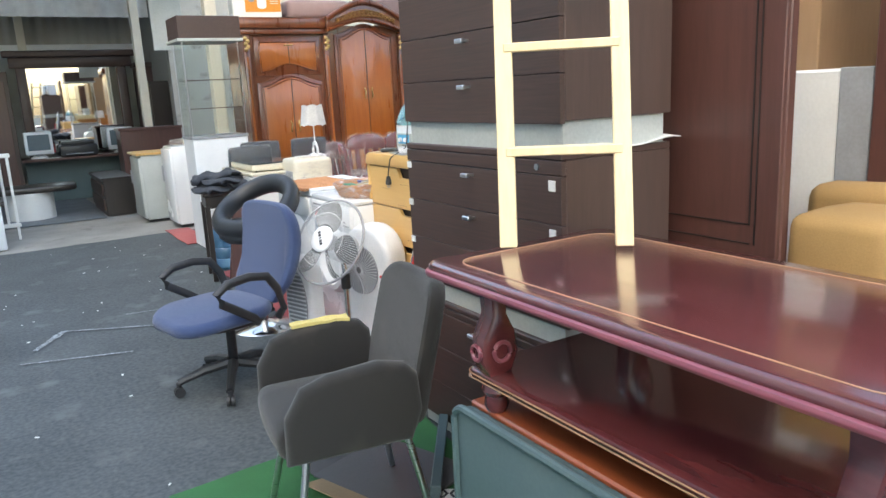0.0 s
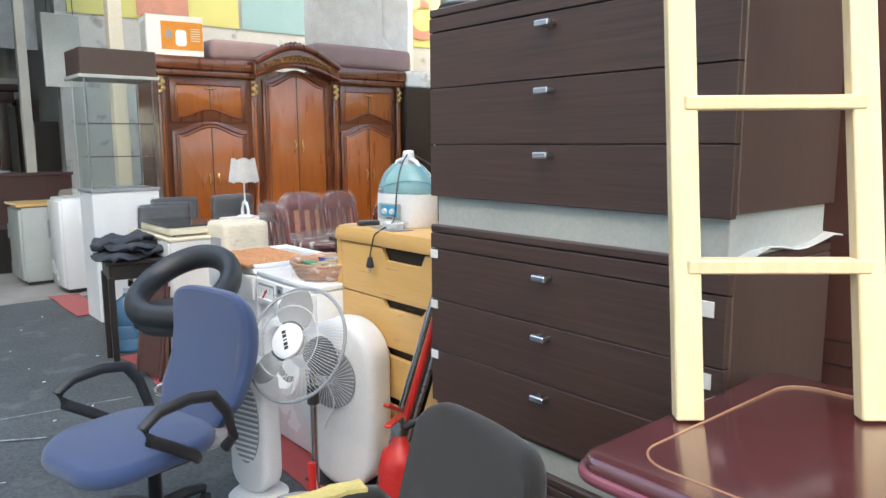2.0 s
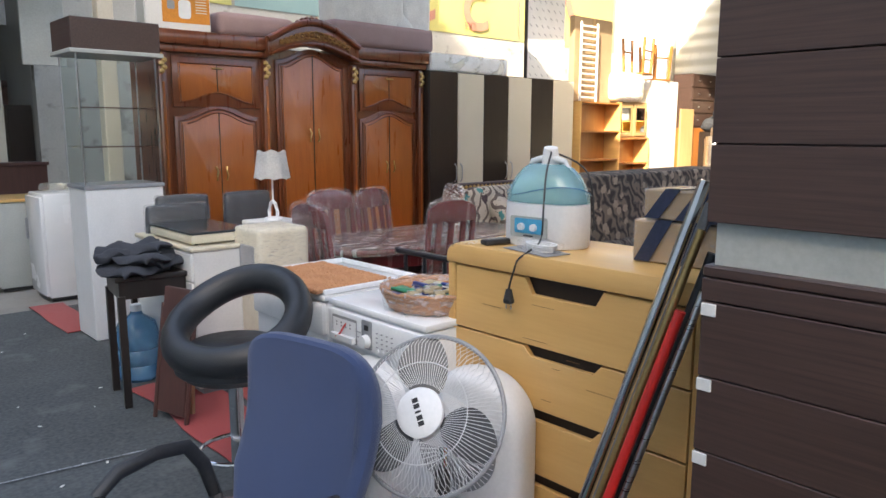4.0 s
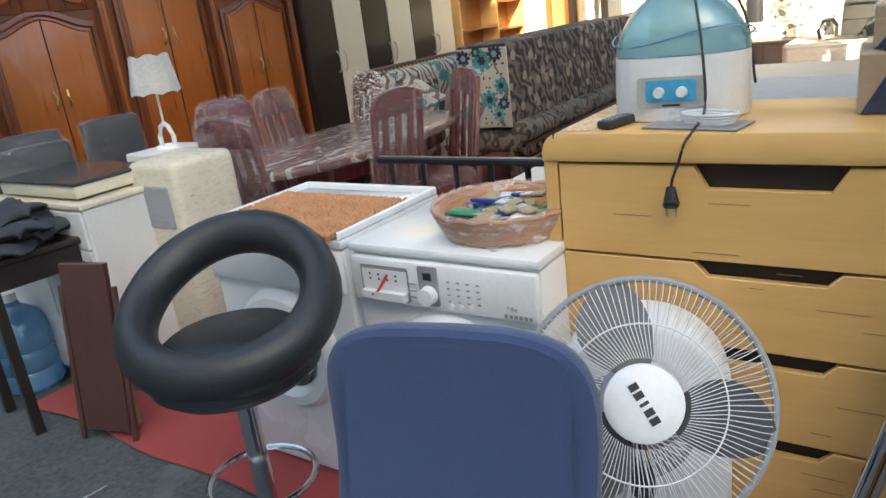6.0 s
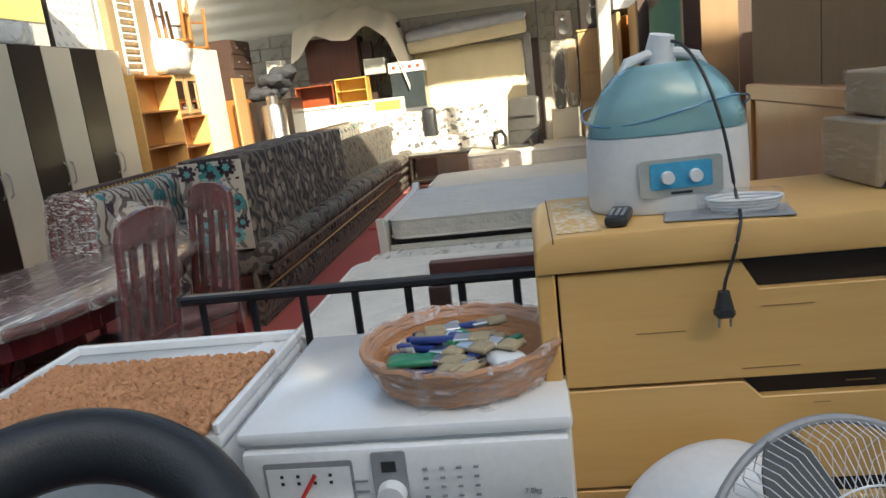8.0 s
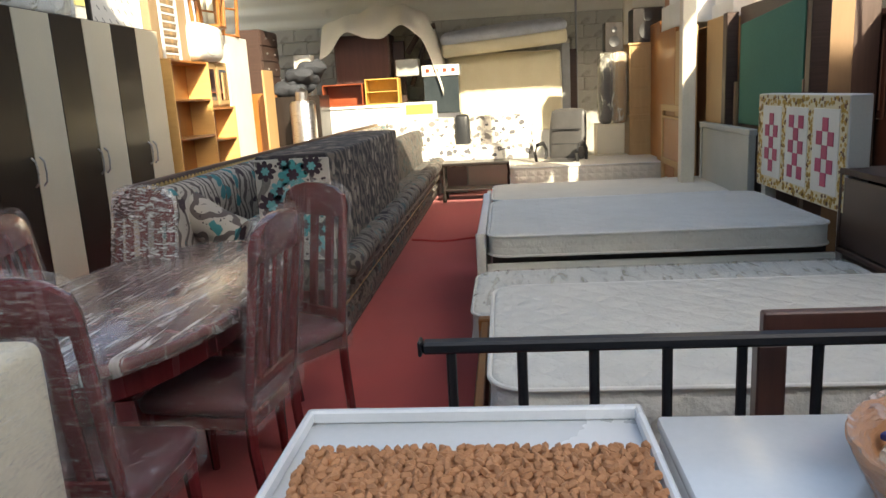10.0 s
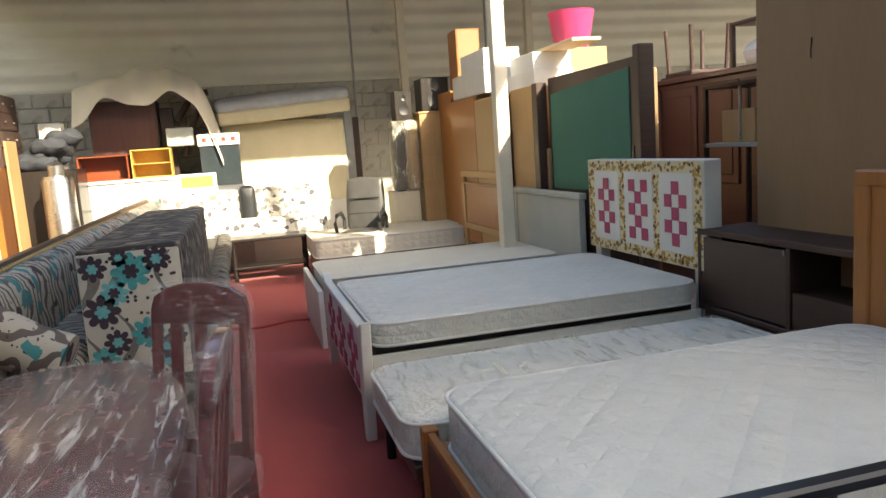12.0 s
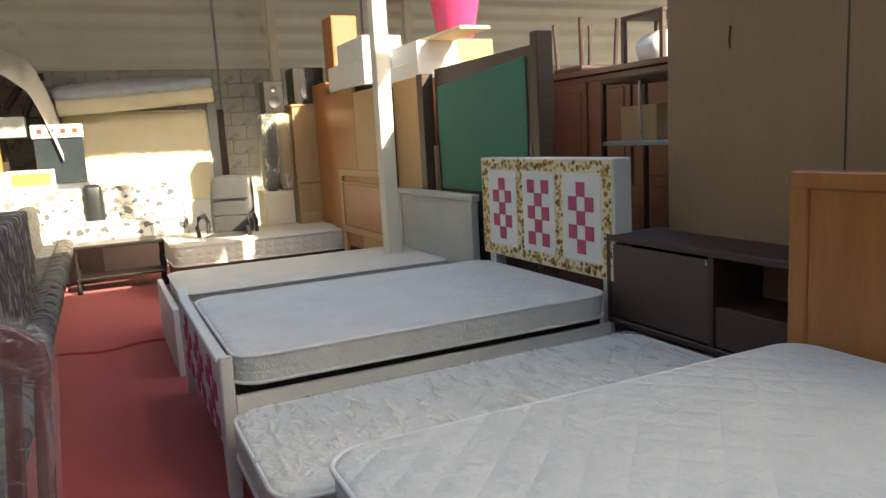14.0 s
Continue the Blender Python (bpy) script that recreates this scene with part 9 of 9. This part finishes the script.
part("body", box(0, 3.6, 0, 0.5, 0, 1.95, 0.008), M_REDBROWN, t)
part("top", box(-0.03, 3.63, -0.02, 0.55, 1.95, 2.0, 0.008), M_REDBROWN, t)
for k in range(6):
    d = part("door", box(0.03 + 0.6 * k, 0.57 + 0.6 * k, 0.5, 0.52, 1.0, 1.9, 0.006), M_REDBROWN, t)
    part("panel", box(0.1 + 0.6 * k, 0.5 + 0.6 * k, 0.515, 0.53, 1.08, 1.82, 0.01), M_REDBROWN, d)
t = thing("dark_cabinet", (8.3, 1.3, 0), "dark tall cabinet behind the boards", "cabinet")
part("body", box(0, 1.6, 0, 0.63, 0, 2.12, 0.01), M_WENGE_EDGE, t)
for x in (0.02, 0.81):
    part("door", box(x, x + 0.77, 0.63, 0.65, 0.06, 2.08, 0.005), M_WENGE, t)
part("plinth", box(0.02, 1.58, 0.6, 0.64, 0, 0.05, 0.002), M_BLACK_WOOD, t)
t = thing("chair", (5.55, 1.85, 1.39), "grey upholstered chair with carved pale legs stored on the shelf", "chair")
part("back", box(-0.2, 0.2, -0.03, 0.03, 0.1, 0.42, 0.02, 2), M_GREY_LEATHER, t)
part("leg", tube([(-0.18, 0, 0.1), (-0.2, 0.02, 0.04), (-0.17, 0.02, 0.0)], 0.018, 8), M_CREAM, t)
part("leg", tube([(0.18, 0, 0.1), (0.2, 0.02, 0.04), (0.17, 0.02, 0.0)], 0.018, 8), M_CREAM, t)
single("carton", box(5.85, 6.2, 1.75, 2.05, 1.39, 1.62, 0.004), M_TAN_WOOD, "tan box on the metal shelf", "box")
t = thing("wooden_bench", (3.0, 2.72, 0), "light wooden chair back behind the beech chest", "chair", turn=0)
part("rail", box(-0.62, 0.25, 0.0, 0.04, 1.18, 1.30, 0.012), M_PINE, t)
part("stile", box(-0.66, -0.60, -0.005, 0.045, 0, 1.32, 0.006), M_PINE, t)
part("panel", box(-0.60, 0.25, 0.008, 0.03, 0.4, 1.18, 0.004), M_ORANGE_WOOD, t)

# black chairs in film behind the lamp
def black_chair(at, turn):
    t = thing("dining_chair", at, "black leather chair wrapped in clear film", "chair", turn=turn, group="black chairs in film")
    part("seat", cushion(-0.2, 0.2, -0.2, 0.2, 0.42, 0.5, 0.03, 0.012), M_LEATHER, t)
    part("backrest", cushion(0.17, 0.23, -0.2, 0.2, 0.5, 1.06, 0.025, 0.01), M_LEATHER, t)
    part("film", crumple(box(0.155, 0.245, -0.21, 0.21, 0.52, 1.075, 0.03, 2), 0.007, 14), M_FILM, t, "clear film")
    for x in (-0.18, 0.18):
        for y in (-0.18, 0.18):
            part("leg", box(x - 0.018, x + 0.018, y - 0.018, y + 0.018, 0, 0.43, 0.003), M_BLACK_WOOD, t)
    return t


black_chair((2.4, 7.2, 0), 90)
black_chair((2.95, 7.2, 0), 95)
black_chair((2.1, 6.98, 0), -90)

# hanging boards and tarpaulin on the north side
t = thing("plywood_sheet", (1.92, 9.6, 2.13), "grey weathered board hung by cords from a steel bar", "board")
part("board", box(0, 0.37, -0.02, 0.02, 0, 0.75, 0.004), M_GREY_METAL, t)
for x in (0.06, 0.31):
    part("cord", rod((x, 0, 0.74), (x, 0, 2.36), 0.004, None, 6), M_BLACK_PLASTIC, t)
bm = sheet(-2.4, 2.1, 0, 1.5, 0, 40, 8, lambda x, y, z: (x, 9.0 + 0.08 * math.sin(x * 6) * (1 - y / 1.5) + 0.4 * y, 3.0 + 0.06 * math.sin(x * 9) * (1 - y / 1.5) + y), 0.005)
single("tarpaulin", bm, M_TARP, "brown tarpaulin awning hanging with a ragged edge", "tarpaulin")
single("tarpaulin_bar", rod((-2.4, 9.6, 4.5), (2.3, 9.6, 4.5), 0.03), M_POST, "steel bar that carries the tarpaulin", "bar", kind="structure")

# things lying by the tub chair
single("metal_channel", box(0, 0.04, -0.3, 0.3, 0, 0.1, 0.004, 1, None, pose(1.35, 2.35, 0.004, 0, 8, -35)), M_TEAL_BOARD, "dark grey metal channel lying on the floor", "channel")
t = thing("doormat", (1.22, 1.98, 0.012), "black and white geometric patterned mat", "mat", turn=-35)
part("mat", box(-0.16, 0.16, -0.2, 0.2, 0, 0.008, 0.003), M_WHITE_PAINT, t)
for i in range(5):
    for j in range(6):
        part("pattern", tube([(-0.125 + 0.062 * i + 0.024 * math.cos(a), -0.165 + 0.066 * j + 0.026 * math.sin(a), 0.0085) for a in [math.pi / 3 * k for k in range(6)]], 0.006, 4, True, squash=0.3), M_BLACK_PLASTIC, t)
t = thing("flat_carton", (1.2, 2.4, 0.014), "flattened dark carton on the floor", "carton", turn=20)
part("sheet", box(-0.2, 0.2, -0.25, 0.25, 0, 0.01, 0.002), M_GREY_LEATHER, t)
part("flap", box(-0.2, 0.2, 0, 0.12, 0, 0.004, 0.001, 1, None, pose(0, 0.25, 0.006, 12, 0, 0)), M_GREY_LEATHER, t)
part("flap", box(-0.1, 0, -0.2, 0.2, 0, 0.004, 0.001, 1, None, pose(-0.2, 0, 0.006, 0, 14, 0)), M_CARD, t, "brown torn flap")

# ---- blocks of the far wall, upper courses ----
block_me = finish(box(-0.022, 0.0, -0.193, 0.193, -0.093, 0.093, 0.008))
block_me.name = "block"
block_me.materials.append(M_BLOCK)
for r in range(7):
    for k in range(31):
        o = new("block", block_me)
        o.parent = wall_east
        o.location = (13.0, -2.9 + 0.4 * k + (0.2 if r % 2 else 0.0), 1.3 + 0.2 * r)
